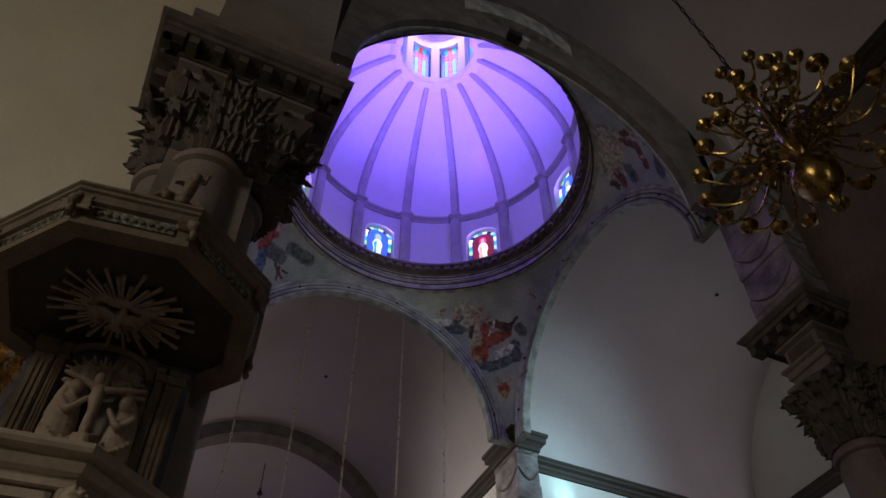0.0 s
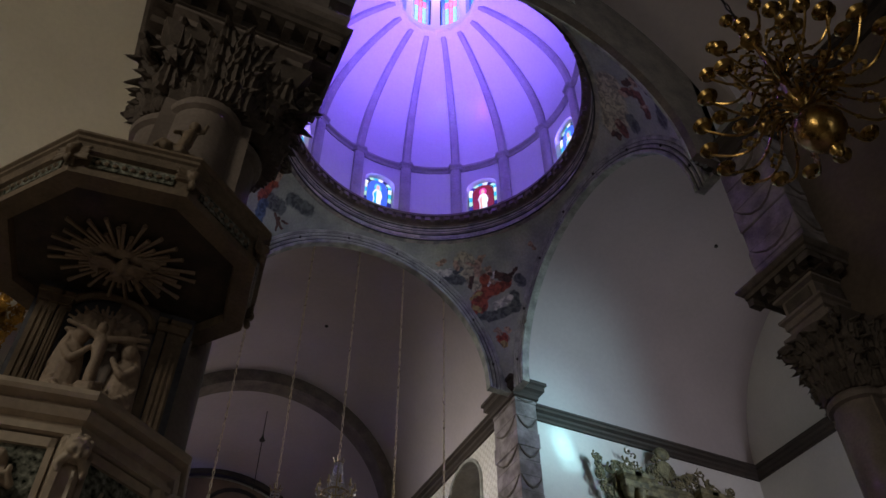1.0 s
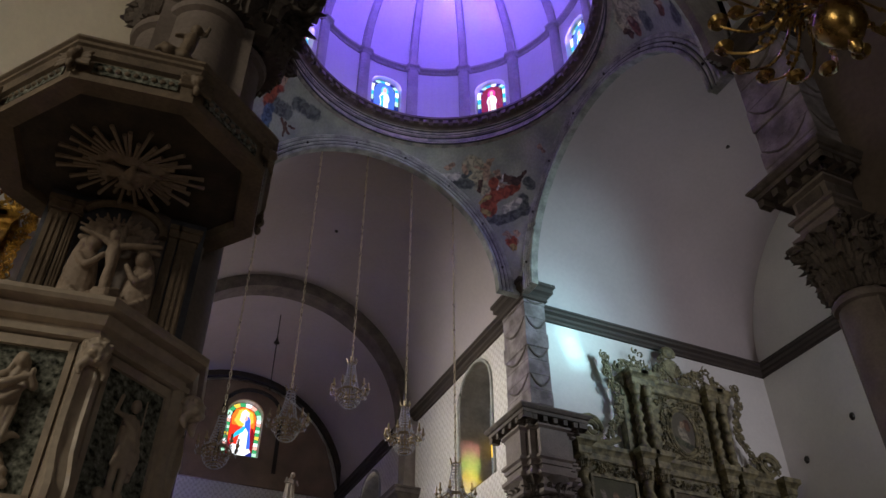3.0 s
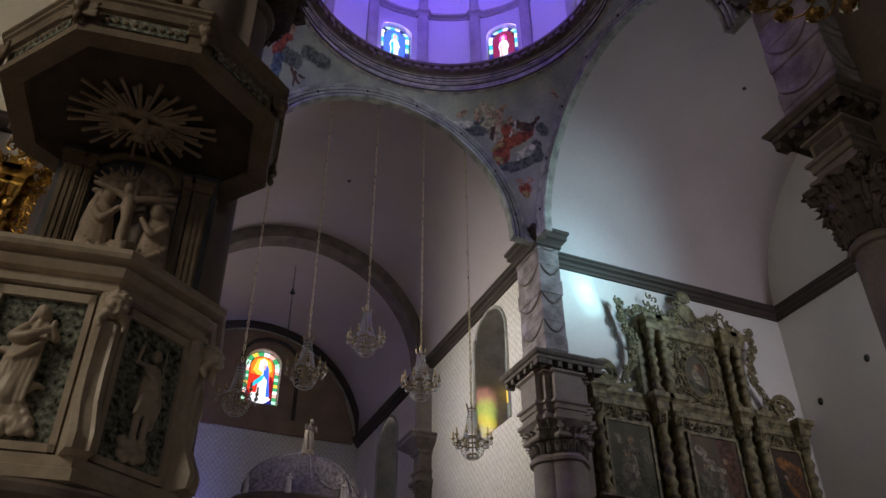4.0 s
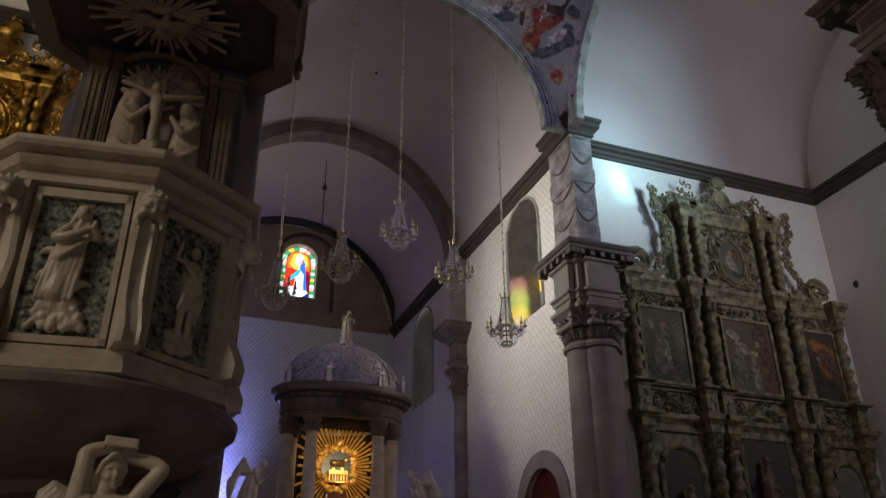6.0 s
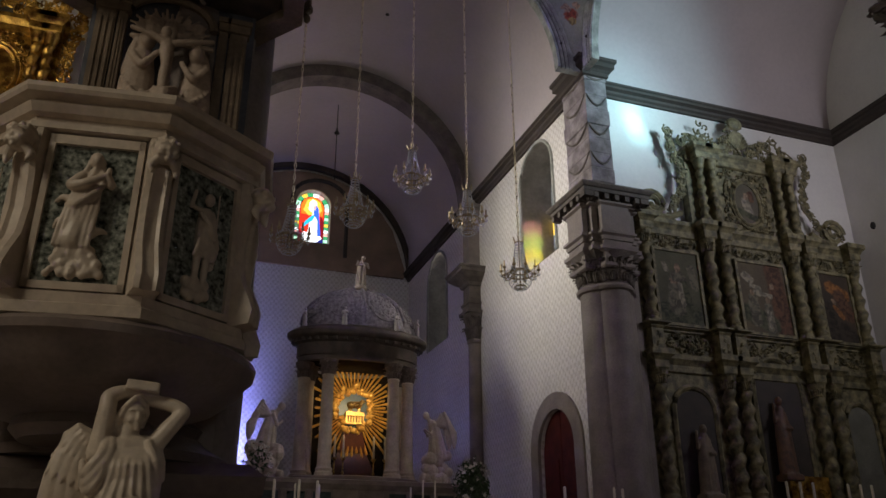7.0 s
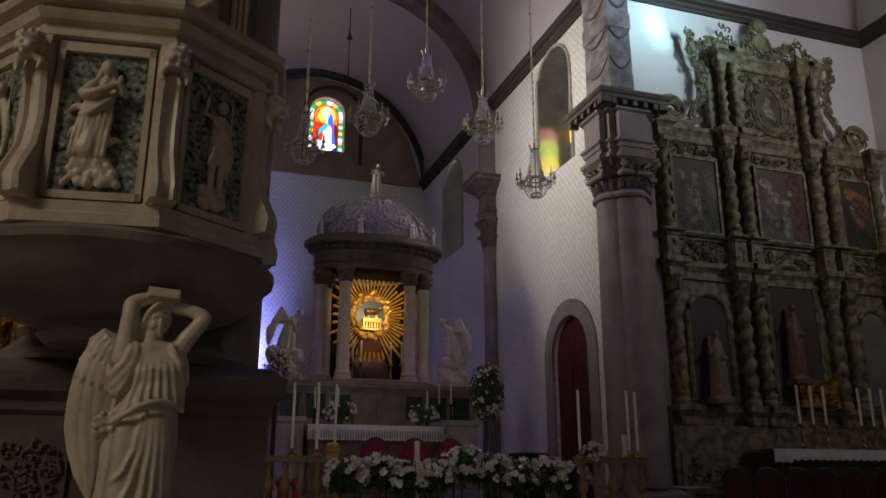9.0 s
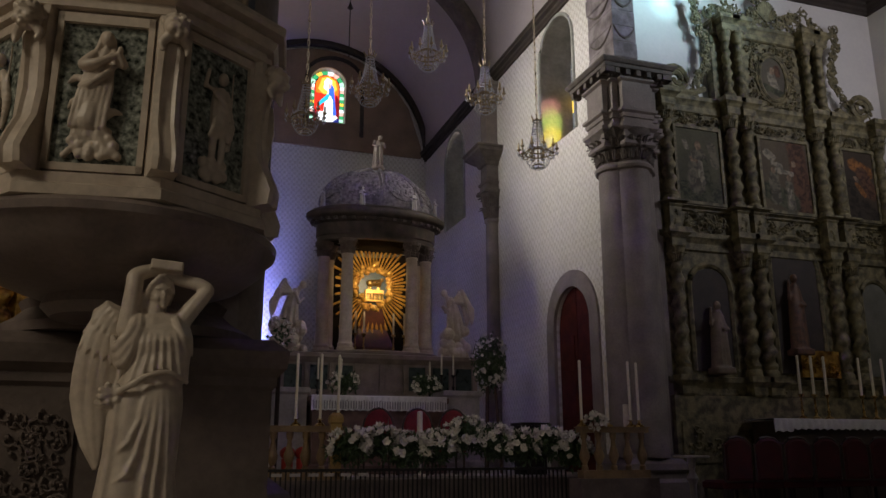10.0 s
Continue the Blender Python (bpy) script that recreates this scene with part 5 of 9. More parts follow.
for k in range(8):
    a, b = octo(PR - 0.03, 0, k), octo(PR - 0.03, 0, k + 1)
    mid, ax = (a + b) / 2, (b - a).normalized()
    out = (mid - PU)
    out.z = 0
    out.normalize()
    w = (b - a).length
    fr = Matrix((ax, out, Vector((0, 0, 1)))).transposed().to_4x4()
    fr.translation = mid
    u = fr @ Vector((0, 0, 0))
    bm = bmesh.new()
    box(bm, -w * 0.33, w * 0.33, 0.0, 0.012, 2.33, 2.90, fr)
    panel = part("panel", bm, GREEN_MARBLE, pulpit, "green veined marble panel")
    # moulded frame
    bm = bmesh.new()
    for x0, x1, z0, z1 in ((-w * 0.38, -w * 0.33, 2.3, 2.94), (w * 0.33, w * 0.38, 2.3, 2.94), (-w * 0.38, w * 0.38, 2.3, 2.33), (-w * 0.38, w * 0.38, 2.9, 2.94)):
        box(bm, x0, x1, 0, 0.03, z0, z1, fr)
    part("frame", bm, MARBLE, pulpit)
    # corner console: fluted, swelling towards its foot, with a cherub head
    c0, cd = octo(PR - 0.03, 0, k), None
    cd = (c0 - PU)
    cd.z = 0
    cd.normalize()
    side = Vector((-cd.y, cd.x, 0))
    rows = []
    for z, o in ((2.29, 0.035), (2.3, 0.10), (2.36, 0.11), (2.42, 0.085), (2.5, 0.045), (2.62, 0.03), (2.74, 0.04), (2.82, 0.055), (2.9, 0.05), (2.95, 0.045)):
        rows.append([Vector((c0.x, c0.y, z)) + cd * oo + side * ss for ss, oo in ((-0.055, -0.05), (-0.05, o - 0.01), (-0.03, o), (-0.018, o - 0.012), (0.018, o - 0.012), (0.03, o), (0.05, o - 0.01), (0.055, -0.05))])
    bm = bmesh.new()
    vv = [[bm.verts.new(v) for v in r] for r in rows]
    for p, q in zip(vv, vv[1:]):
        for j in range(8):
            bm.faces.new((p[j], q[j], q[(j + 1) % 8], p[(j + 1) % 8]))
    bm.faces.new(vv[0]), bm.faces.new(vv[-1][::-1])
    console = part("console", bm, MARBLE, pulpit, smooth=True)
    if k in (7, 0, 1, 2):
        bm = bmesh.new()
        h = Vector((c0.x, c0.y, 2.88)) + cd * 0.085
        V = lambda a, o, z: h + side * a + cd * o + Vector((0, 0, z))
        blob(bm, h, (0.05, 0.05, 0.056), seg=18, rings=14)
        blob(bm, V(0, 0.047, -0.006), (0.0075, 0.0075, 0.012), seg=8, rings=6)
        blob(bm, V(0, 0.038, -0.03), (0.014, 0.012, 0.007), seg=8, rings=6)
        blob(bm, V(0, 0.034, -0.046), (0.014, 0.014, 0.012), seg=8, rings=6)
        for s in (-1, 1):
            blob(bm, V(s * 0.025, 0.03, -0.02), (0.019, 0.019, 0.019), seg=10, rings=8)
            limb(bm, [V(s * 0.008, 0.047, 0.012), V(s * 0.02, 0.045, 0.017), V(s * 0.033, 0.036, 0.012)], (0.006, 0.007, 0.006), 6)
            flesh(bm, [V(s * 0.03, 0.0, -0.04), V(s * 0.05, -0.01, -0.07), V(s * 0.045, 0.0, -0.1)], (0.02, 0.018, 0.008), 8, 4)
        rng = random.Random(k)
        for i in range(34):
            a1, a2 = rng.uniform(0, 2 * math.pi), rng.uniform(0.1, 1.3)
            dv = side * math.cos(a1) * math.sin(a2) + cd * (math.sin(a1) * math.sin(a2) - 0.3) + Vector((0, 0, math.cos(a2)))
            blob(bm, h + dv.normalized() * 0.054, 0.0125, seg=7, rings=5)
        sculpt("cherub_head", bm, MARBLE, console, 0.0042, smooth=2)
    # relief saint
    if k in (7, 0, 1):
        bm = bmesh.new()
        P = lambda x, z, y=0.02: fr @ Vector((x, y, z))
        rng = random.Random(k + 5)
        lean = 0.012 if k == 0 else -0.01
        if k == 0:
            for i in range(64):
                zz = rng.random()
                xx = -0.012 + (0.1 - 0.045 * zz) * rng.uniform(-1, 1)
                blob(bm, P(xx, 2.36 + 0.1 * zz, 0.022), rng.uniform(0.013, 0.024), seg=7, rings=5)
            flesh(bm, [P(0.008, 2.755, 0.015), P(-0.008, 2.64, 0.015), P(-0.03, 2.5, 0.015)], (0.034, 0.048, 0.052), 14, 14)
            for i in range(7):
                q = i / 6
                limb(bm, [P(-0.028 + 0.07 * q, 2.75, 0.036), P(-0.05 + 0.09 * q, 2.69, 0.045), P(-0.064 + 0.108 * q, 2.62, 0.05 + 0.012 * math.sin(math.pi * q)), P(-0.078 + 0.115 * q, 2.55, 0.05), P(-0.09 + 0.12 * q, 2.47, 0.044)], (0.008, 0.009, 0.010, 0.010, 0.009), 8)
            limb(bm, [P(-0.066, 2.63, 0.045), P(-0.03, 2.625, 0.07), P(0.01, 2.66, 0.07), P(0.045, 2.71, 0.05)], (0.012, 0.014, 0.014, 0.011), 8)
            flesh(bm, [P(-0.032, 2.764, 0.035), P(-0.062, 2.715, 0.05), P(-0.01, 2.716, 0.072), P(0.055, 2.75, 0.075)], (0.02, 0.022, 0.019, 0.012), 12, 12)
            flesh(bm, [P(0.04, 2.764, 0.035), P(0.08, 2.724, 0.05), P(0.066, 2.755, 0.075)], (0.019, 0.018, 0.012), 12, 12)
            blob(bm, P(0.07, 2.768, 0.08), (0.012, 0.012, 0.02), seg=8, rings=6)
            blob(bm, P(0.014, 2.828, 0.045), (0.022, 0.024, 0.029), seg=12, rings=10)
            blob(bm, P(0.008, 2.84, 0.032), (0.027, 0.026, 0.029), seg=12, rings=10)
            for s2 in (-1, 1):
                flesh(bm, [P(0.01 + 0.022 * s2, 2.83, 0.03), P(0.008 + 0.03 * s2, 2.795, 0.032), P(0.004 + 0.036 * s2, 2.765, 0.034)], (0.012, 0.011, 0.01), 8, 4)
            limb(bm, [P(0.012, 2.8, 0.035), P(0.008, 2.765, 0.035)], (0.014, 0.02), 8)
            for x0, z0, x1, z1 in ((-0.07, 2.57, -0.105, 2.545), (-0.06, 2.66, -0.115, 2.65), (0.03, 2.52, 0.085, 2.535)):
                flesh(bm, [P(x0, z0, 0.03), P((x0 + x1) / 2, (z0 + z1) / 2 + 0.012, 0.03), P(x1, z1, 0.02)], (0.018, 0.015, 0.006), 8, 4)
        else:
            s0 = 1 if k == 1 else -1
            for i in range(20):
                blob(bm, P(-0.07 + 0.14 * rng.random(), 2.355 + 0.075 * rng.random(), 0.025), rng.uniform(0.014, 0.026), seg=7, rings=5)
            for s in (-1, 1):
                limb(bm, [P(s * 0.022, 2.42, 0.03), P(s * 0.024, 2.5, 0.035), P(s * 0.02, 2.58, 0.035)], (0.013, 0.017, 0.02), 8)
            for i in range(7):
                q = -1 + i / 3
                flesh(bm, [P(0.03 * q, 2.6, 0.045), P(0.042 * q, 2.56, 0.055), P(0.05 * q, 2.525 + 0.008 * (i % 2), 0.045)], (0.011, 0.012, 0.009), 8, 4)
            flesh(bm, [P(-0.04, 2.71, 0.05), P(0.0, 2.66, 0.07), P(0.04, 2.62, 0.05)], (0.011, 0.014, 0.01), 8, 5)
            flesh(bm, [P(0.045, 2.72, 0.02), P(0.075, 2.6, 0.02), P(0.06, 2.5, 0.02)], (0.014, 0.02, 0.01), 8, 5)
            limb(bm, [P(0, 2.6, 0.03), P(0, 2.66, 0.03), P(0.002, 2.72, 0.03)], (0.034, 0.036, 0.032), 8)
            blob(bm, P(0.01, 2.79, 0.035), (0.022, 0.024, 0.03), seg=10, rings=8)
            limb(bm, [P(-0.03, 2.735, 0.03), P(-0.075, 2.735, 0.03), P(-0.06, 2.81, 0.03)], (0.013, 0.011, 0.009), 8)
            limb(bm, [P(0.035, 2.735, 0.03), P(0.055, 2.68, 0.03), P(0.06, 2.62, 0.03)], (0.013, 0.011, 0.009), 8)
            limb(bm, [P(0.07, 2.5, 0.025), P(0.068, 2.84, 0.025)], (0.005, 0.005), 6)
        sculpt("relief_saint", bm, MARBLE, panel, 0.0052, "white marble saint in relief", 2)

# dark stone pedestal and stem under the pulpit
pedestal = thing("pulpit_pedestal", "dark stone pedestal with moulded ledge under the pulpit", "pedestal", at=(-0.4, 4.3, 0))
bm = bmesh.new()
stack(bm, -0.42, 4.42, 0.86, 0.52, [(0.05, 0), (0.05, 0.5), (0, 0.55), (0, 1.58), (0.02, 1.6), (0.02, 1.64), (0.06, 1.68), (0.07, 1.76), (0.02, 1.8), (0, 1.82)])
part("block", bm, DARK_STONE, pedestal)
bm = bmesh.new()
lathe(bm, [(0.34, 1.821), (0.62, 1.825), (0.62, 1.87), (0.54, 1.92), (0.5, 1.96), (0.52, 2.0), (0.4, 2.1), (0.3, 2.3)], 40, (-0.24, 4.38, 0))
part("neck", bm, DARK_STONE, pedestal, smooth=True)
rng = random.Random(3)
for x in (-0.95, -0.55):
    bm = bmesh.new()
    box(bm, x - 0.15, x + 0.15, 3.885, 3.9, 0.75, 1.5)
    pn = part("panel", bm, DARK_STONE, pedestal)
    bm = bmesh.new()
    carve(bm, x - 0.12, x + 0.12, 0.8, 1.46, 3.885, 90, rng, (0.022, 0.045), 0.02)
    tagged(part("carving", bm, DARK_STONE, pn), kind="stuff")

# winged caryatid, laid out on a 2 mm grid from its face: u across, v down, d towards the pier
angel = bmesh.new()
AX, AY = -0.085, 3.10
S = lambda u, v, d=0.0: Vector((-0.078 + u * (0.002 - 0.0000004 * v) + 0.000174 * v, AY + d, 1.877 + 0.00012 * u - 0.002132 * v + 0.0000005 * v * v))


def along(path, v):
    """Place on a broken line of (v, u) pairs."""
    for (v0, u0), (v1, u1) in zip(path, path[1:]):
        if v0 <= v <= v1:
            q = (v - v0) / (v1 - v0)
            q = q * q * (3 - 2 * q) * 0.4 + q * 0.6
            return u0 + (u1 - u0) * q
    return None


def cloth(bm, left, right, depth, folds, v0, v1, hem=None, rows=90, cols=110):
    """A body of cloth: its outline, its bulge and the ridges of its folds."""
    front, rear = [], []
    for i in range(rows + 1):
        t = i / rows
        rf, rr = [], []
        for j in range(cols + 1):
            c = -math.cos(math.pi * j / cols)
            v = v0 + (v1 - v0) * t
            mid, half = (along(left, v) + along(right, v)) / 2, (along(right, v) - along(left, v)) / 2
            u = mid + half * c
            if hem:
                v = v0 + (along(hem, u) - v0) * t
            d = -along(depth, v0 + (v1 - v0) * t) * (1 - abs(c) ** 2.4) ** (1 / 2.4)
            for path, amp, wid in folds:
                fu = along(path, v)
                if fu is not None:
                    ends = min(1.0, (v - path[0][0]) / 14, (path[-1][0] - v) / 14)
                    d -= amp * max(0.0, ends) * math.exp(-((u - fu) / wid) ** 2)
            rf.append(bm.verts.new(S(u, v, d)))
            rr.append(bm.verts.new(S(u, v, 0.03)))
        front.append(rf), rear.append(rr)
    for i in range(rows):
        for j in range(cols):
            bm.faces.new((front[i][j], front[i + 1][j], front[i + 1][j + 1], front[i][j + 1]))
            bm.faces.new((rear[i][j], rear[i][j + 1], rear[i + 1][j + 1], rear[i + 1][j]))
        for j in (0, cols):
            bm.faces.new((front[i][j], rear[i][j], rear[i + 1][j], front[i + 1][j]))
    for i in (0, rows):
        for j in range(cols):
            bm.faces.new((front[i][j], front[i][j + 1], rear[i][j + 1], rear[i][j]))


# skirt: smooth over the bent leg, pleats fanning from the girdle
cloth(angel, [(140, -62), (175, -86), (205, -92), (245, -97), (285, -103), (335, -114), (365, -121), (560, -140)],
      [(140, 38), (175, 39), (205, 40), (245, 35), (285, 30), (335, 24), (365, 25), (560, 45)],
      [(140, 0.066), (205, 0.08), (280, 0.085), (560, 0.11)],
      [([(165, -20), (225, -34), (265, -52), (292, -80)], 0.012, 6), ([(165, -11), (225, -22), (285, -40), (325, -58), (343, -84)], 0.014, 6.5),
       ([(165, -3), (225, -9), (285, -19), (355, -33), (560, -70)], 0.016, 6.5), ([(165, 5), (225, 3), (285, -3), (355, -13), (560, -40)], 0.016, 6),
       ([(165, 13), (225, 14), (285, 12), (355, 8), (560, -5)], 0.014, 6), ([(170, 22), (245, 25), (345, 21), (560, 20)], 0.013, 6.5),
       ([(185, -76), (245, -82), (295, -90), (365, -104), (560, -120)], 0.015, 7), ([(195, -88), (285, -95), (365, -113), (560, -134)], 0.014, 5),
       ([(175, -55), (240, -62), (300, -68), (560, -80)], 0.014, 22)], 140, 560, rows=170)
# blouse falling over the girdle
cloth(angel, [(44, -58), (65, -66), (90, -66), (125, -62), (150, -66), (178, -80)],
      [(44, 26), (60, 42), (85, 50), (125, 53), (150, 51), (178, 49)],
      [(44, 0.025), (75, 0.06), (105, 0.08), (130, 0.076), (155, 0.086), (170, 0.088), (178, 0.07)],
      [([(62, -26), (100, -30), (150, -48), (178, -60)], 0.010, 5.5), ([(72, -16), (105, -19), (150, -30), (172, -40)], 0.010, 5), ([(75, -6), (105, -8), (150, -13), (168, -20)], 0.011, 5),
       ([(78, 6), (110, 5), (160, 3)], 0.010, 4.5), ([(76, 16), (110, 19), (160, 20)], 0.010, 5), ([(66, 28), (110, 33), (165, 38)], 0.010, 6), ([(60, -45), (110, -50), (175, -66)], 0.010, 7)],
      44, 178, hem=[(-110, 182), (-83, 188), (-53, 172), (-21, 154), (7, 147), (27, 153), (49, 168), (70, 172)])
# hem gathered over the girdle, knot and hanging end at the hip
hem = [S(-84, 186, -0.05), S(-68, 178, -0.085), S(-45, 166, -0.105), S(-21, 154, -0.108), S(7, 148, -0.105), S(27, 154, -0.09), S(46, 165, -0.05)]
flesh(angel, hem, (0.013, 0.013, 0.012, 0.011, 0.010, 0.010, 0.009), 8)
rng = random.Random(8)
for i in range(7):
    a = 2 * math.pi * i / 7
    limb(angel, [S(-80, 180, -0.07), S(-84 + 17 * math.cos(a), 181 + 15 * math.sin(a), -0.075), S(-92 + 14 * math.cos(a + 0.7), 188 + 16 * math.sin(a + 0.7), -0.055)], (0.013, 0.013, 0.009), 7)
limb(angel, [S(-100, 180, -0.04), S(-108, 195, -0.045), S(-100, 204, -0.05), S(-86, 196, -0.06)], (0.012, 0.013, 0.012, 0.01), 8)
# cloth swags of the sleeves
for k, (du, dv) in enumerate(((0, 0), (-8, -16), (10, 12), (16, -6))):
    flesh(angel, [S(-38 + du * 0.3, 46, -0.03), S(-44 + du * 0.4, 78 + dv * 0.5, -0.06), S(-58 + du * 0.4, 104 + dv, -0.065), S(-72 + du * 0.3, 118 + dv, -0.055), S(-80, 98 + dv, -0.03)], (0.014, 0.02, 0.021, 0.019, 0.012), 8)
for k in range(4):
    limb(angel, [S(28 + 5 * k, 52, -0.04 + 0.012 * k), S(40 + 4 * k, 84, -0.055 + 0.016 * k), S(46 + 3 * k, 118 - 2 * k, -0.04 + 0.016 * k)], (0.014, 0.014, 0.009), 8)
# neck, shoulders, head bent towards one side
limb(angel, [S(-4, 22, 0.0), S(-9, 42, 0.005), S(-12, 60, 0.0)], (0.034, 0.036, 0.045), 12)
limb(angel, [S(-52, 60, 0.0), S(-12, 58, -0.005), S(32, 56, 0.0)], (0.04, 0.045, 0.04), 12)
face = Matrix.Translation(S(0, 2, -0.012)) @ Matrix.Rotation(radians(-9), 4, "Y") @ Matrix.Rotation(radians(18), 4, "Z") @ Matrix.Rotation(radians(9), 4, "X")
blob(angel, face @ Vector((0, 0, 0)), (0.041, 0.048, 0.058), m=face, seg=20, rings=14)
blob(angel, face @ Vector((0, -0.018, -0.03)), (0.028, 0.03, 0.03), m=face, seg=12, rings=10)
blob(angel, face @ Vector((0, -0.05, -0.012)), (0.0075, 0.010, 0.016), m=face, seg=8, rings=6)
blob(angel, face @ Vector((0, -0.043, -0.04)), (0.012, 0.008, 0.004), m=face, seg=8, rings=6)
blob(angel, face @ Vector((0, -0.041, -0.053)), (0.011, 0.009, 0.008), m=face, seg=8, rings=6)
for s in (-1, 1):
    blob(angel, face @ Vector((s * 0.017, -0.041, 0.013)), (0.014, 0.008, 0.004), m=face, seg=8, rings=6)
    blob(angel, face @ Vector((s * 0.021, -0.034, -0.02)), (0.013, 0.012, 0.014), m=face, seg=8, rings=6)
    for i in range(6):
        limb(angel, [face @ Vector((s * 0.006, -0.036 + 0.012 * i, 0.058 - 0.002 * i * i)), face @ Vector((s * 0.034, -0.026 + 0.012 * i, 0.03 - 0.004 * i)), face @ Vector((s * 0.046, -0.006 + 0.01 * i, -0.004 - 0.008 * i))], (0.010, 0.012, 0.010), 7)
for i in range(4):
    limb(angel, [S(-22, 0, 0.0), S(-27 - 2 * i, 14 + 4 * i, -0.012 + 0.01 * i), S(-25 - 2 * i, 30 + 5 * i, -0.01 + 0.01 * i)], (0.013, 0.012, 0.008), 7)
# raised arms
flesh(angel, [S(-56, 66, -0.005), S(-50, 30, -0.015), S(-44, -8, -0.02), S(-41, -26, -0.015), S(-20, -36, 0.0), S(4, -38, 0.01)], (0.041, 0.036, 0.032, 0.030, 0.026, 0.02), 14)
flesh(angel, [S(34, 58, 0.0), S(56, 32, -0.012), S(76, 10, -0.015), S(84, -2, -0.015), S(66, -13, -0.005), S(40, -20, 0.005), S(14, -26, 0.01)], (0.036, 0.033, 0.029, 0.025, 0.026, 0.024, 0.018), 14)
# wing: a folded plane with rows of feathers
outer = [(-72, 26), (-92, 12), (-110, 22), (-132, 58), (-147, 98), (-156, 140), (-161, 180), (-156, 225), (-145, 270), (-124, 318)]
inner = [(-56, 40), (-60, 60), (-64, 80), (-68, 104), (-72, 130), (-76, 160), (-80, 195), (-86, 235), (-94, 275), (-108, 312)]
nu, nt_ = 40, 110
front, rear = [], []
for k in range(nt_ + 1):
    q = k / nt_ * (len(outer) - 1)
    i0 = min(int(q), len(outer) - 2)
    fq = q - i0
    o = [outer[i0][c] * (1 - fq) + outer[i0 + 1][c] * fq for c in (0, 1)]
    n2 = [inner[i0][c] * (1 - fq) + inner[i0 + 1][c] * fq for c in (0, 1)]
    rf, rb = [], []
    for m2 in range(nu + 1):
        u = m2 / nu
        t = k / nt_
        ridge = 0.0
        for r0, r1, n in ((0.0, 0.17, 6), (0.12, 0.30, 6), (0.24, 0.44, 5)):
            ph = u * n + (0.5 if n == 5 else 0.0)
            scallop = abs(math.sin(math.pi * ph))
            end = r1 - 0.05 * (1 - scallop)
            if r0 <= t <= end:
                ridge = max(ridge, 0.003 + 0.006 * (t - r0) / (end - r0) + 0.003 * scallop)
        if t > 0.3:
            ridge = max(ridge, 0.0035 * abs(math.sin(math.pi * (u * 4.2 + 0.25 * t))) ** 0.6)
        edge = 0.026 * math.sin(math.pi * min(1, u * 0.97 + 0.03)) ** 0.5
        rf.append(angel.verts.new(S(o[0] * u + n2[0] * (1 - u), o[1] * u + n2[1] * (1 - u), 0.10 - ridge - edge - 0.02 * (1 - t))))
        rb.append(angel.verts.new(S(o[0] * u + n2[0] * (1 - u), o[1] * u + n2[1] * (1 - u), 0.13)))
    front.append(rf), rear.append(rb)
for k in range(nt_):
    for m2 in range(nu):
        angel.faces.new((front[k][m2], front[k + 1][m2], front[k + 1][m2 + 1], front[k][m2 + 1]))
        angel.faces.new((rear[k][m2], rear[k][m2 + 1], rear[k + 1][m2 + 1], rear[k + 1][m2]))
    for m2 in (0, nu):
        angel.faces.new((front[k][m2], rear[k][m2], rear[k + 1][m2], front[k + 1][m2]))
for k in (0, nt_):
    for m2 in range(nu):
        angel.faces.new((front[k][m2], front[k][m2 + 1], rear[k][m2 + 1], rear[k][m2]))
limb(angel, [S(-50, 60, 0.07), S(-72, 28, 0.08), S(-92, 16, 0.085), S(-112, 28, 0.09), S(-132, 62, 0.095)], (0.024, 0.02, 0.018, 0.015, 0.01), 8)
limb(angel, [S(-30, 90, 0.03), S(-60, 100, 0.06), S(-80, 180, 0.08)], (0.05, 0.045, 0.03), 10)
slab_m = Matrix.Translation(S(14, -42, 0.02)) @ Matrix.Rotation(radians(4), 4, "Y")
box(angel, -0.06, 0.056, -0.07, 0.07, -0.017, 0.02, slab_m)
base = S(-50, 555)
box(angel, base.x - 0.2, base.x + 0.2, AY - 0.14, AY + 0.15, base.z - 0.08, base.z + 0.02)
caryatid = sculpt("angel_statue", angel, MARBLE, None, 0.0042, smooth=4)
tagged(caryatid, "white marble winged angel carrying the pulpit on raised arms", "statue")
bm = bmesh.new()
stack(bm, base.x, AY + 0.01, 0.2, 0.17, [(0.06, 0), (0.06, 0.12), (0.0, 0.16), (0.0, base.z - 0.2), (0.04, base.z - 0.16), (0.04, base.z - 0.085), (0, base.z - 0.08)])
tagged(part("statue_plinth", bm, DARK_STONE), "dark stone plinth under the marble angel", "plinth")

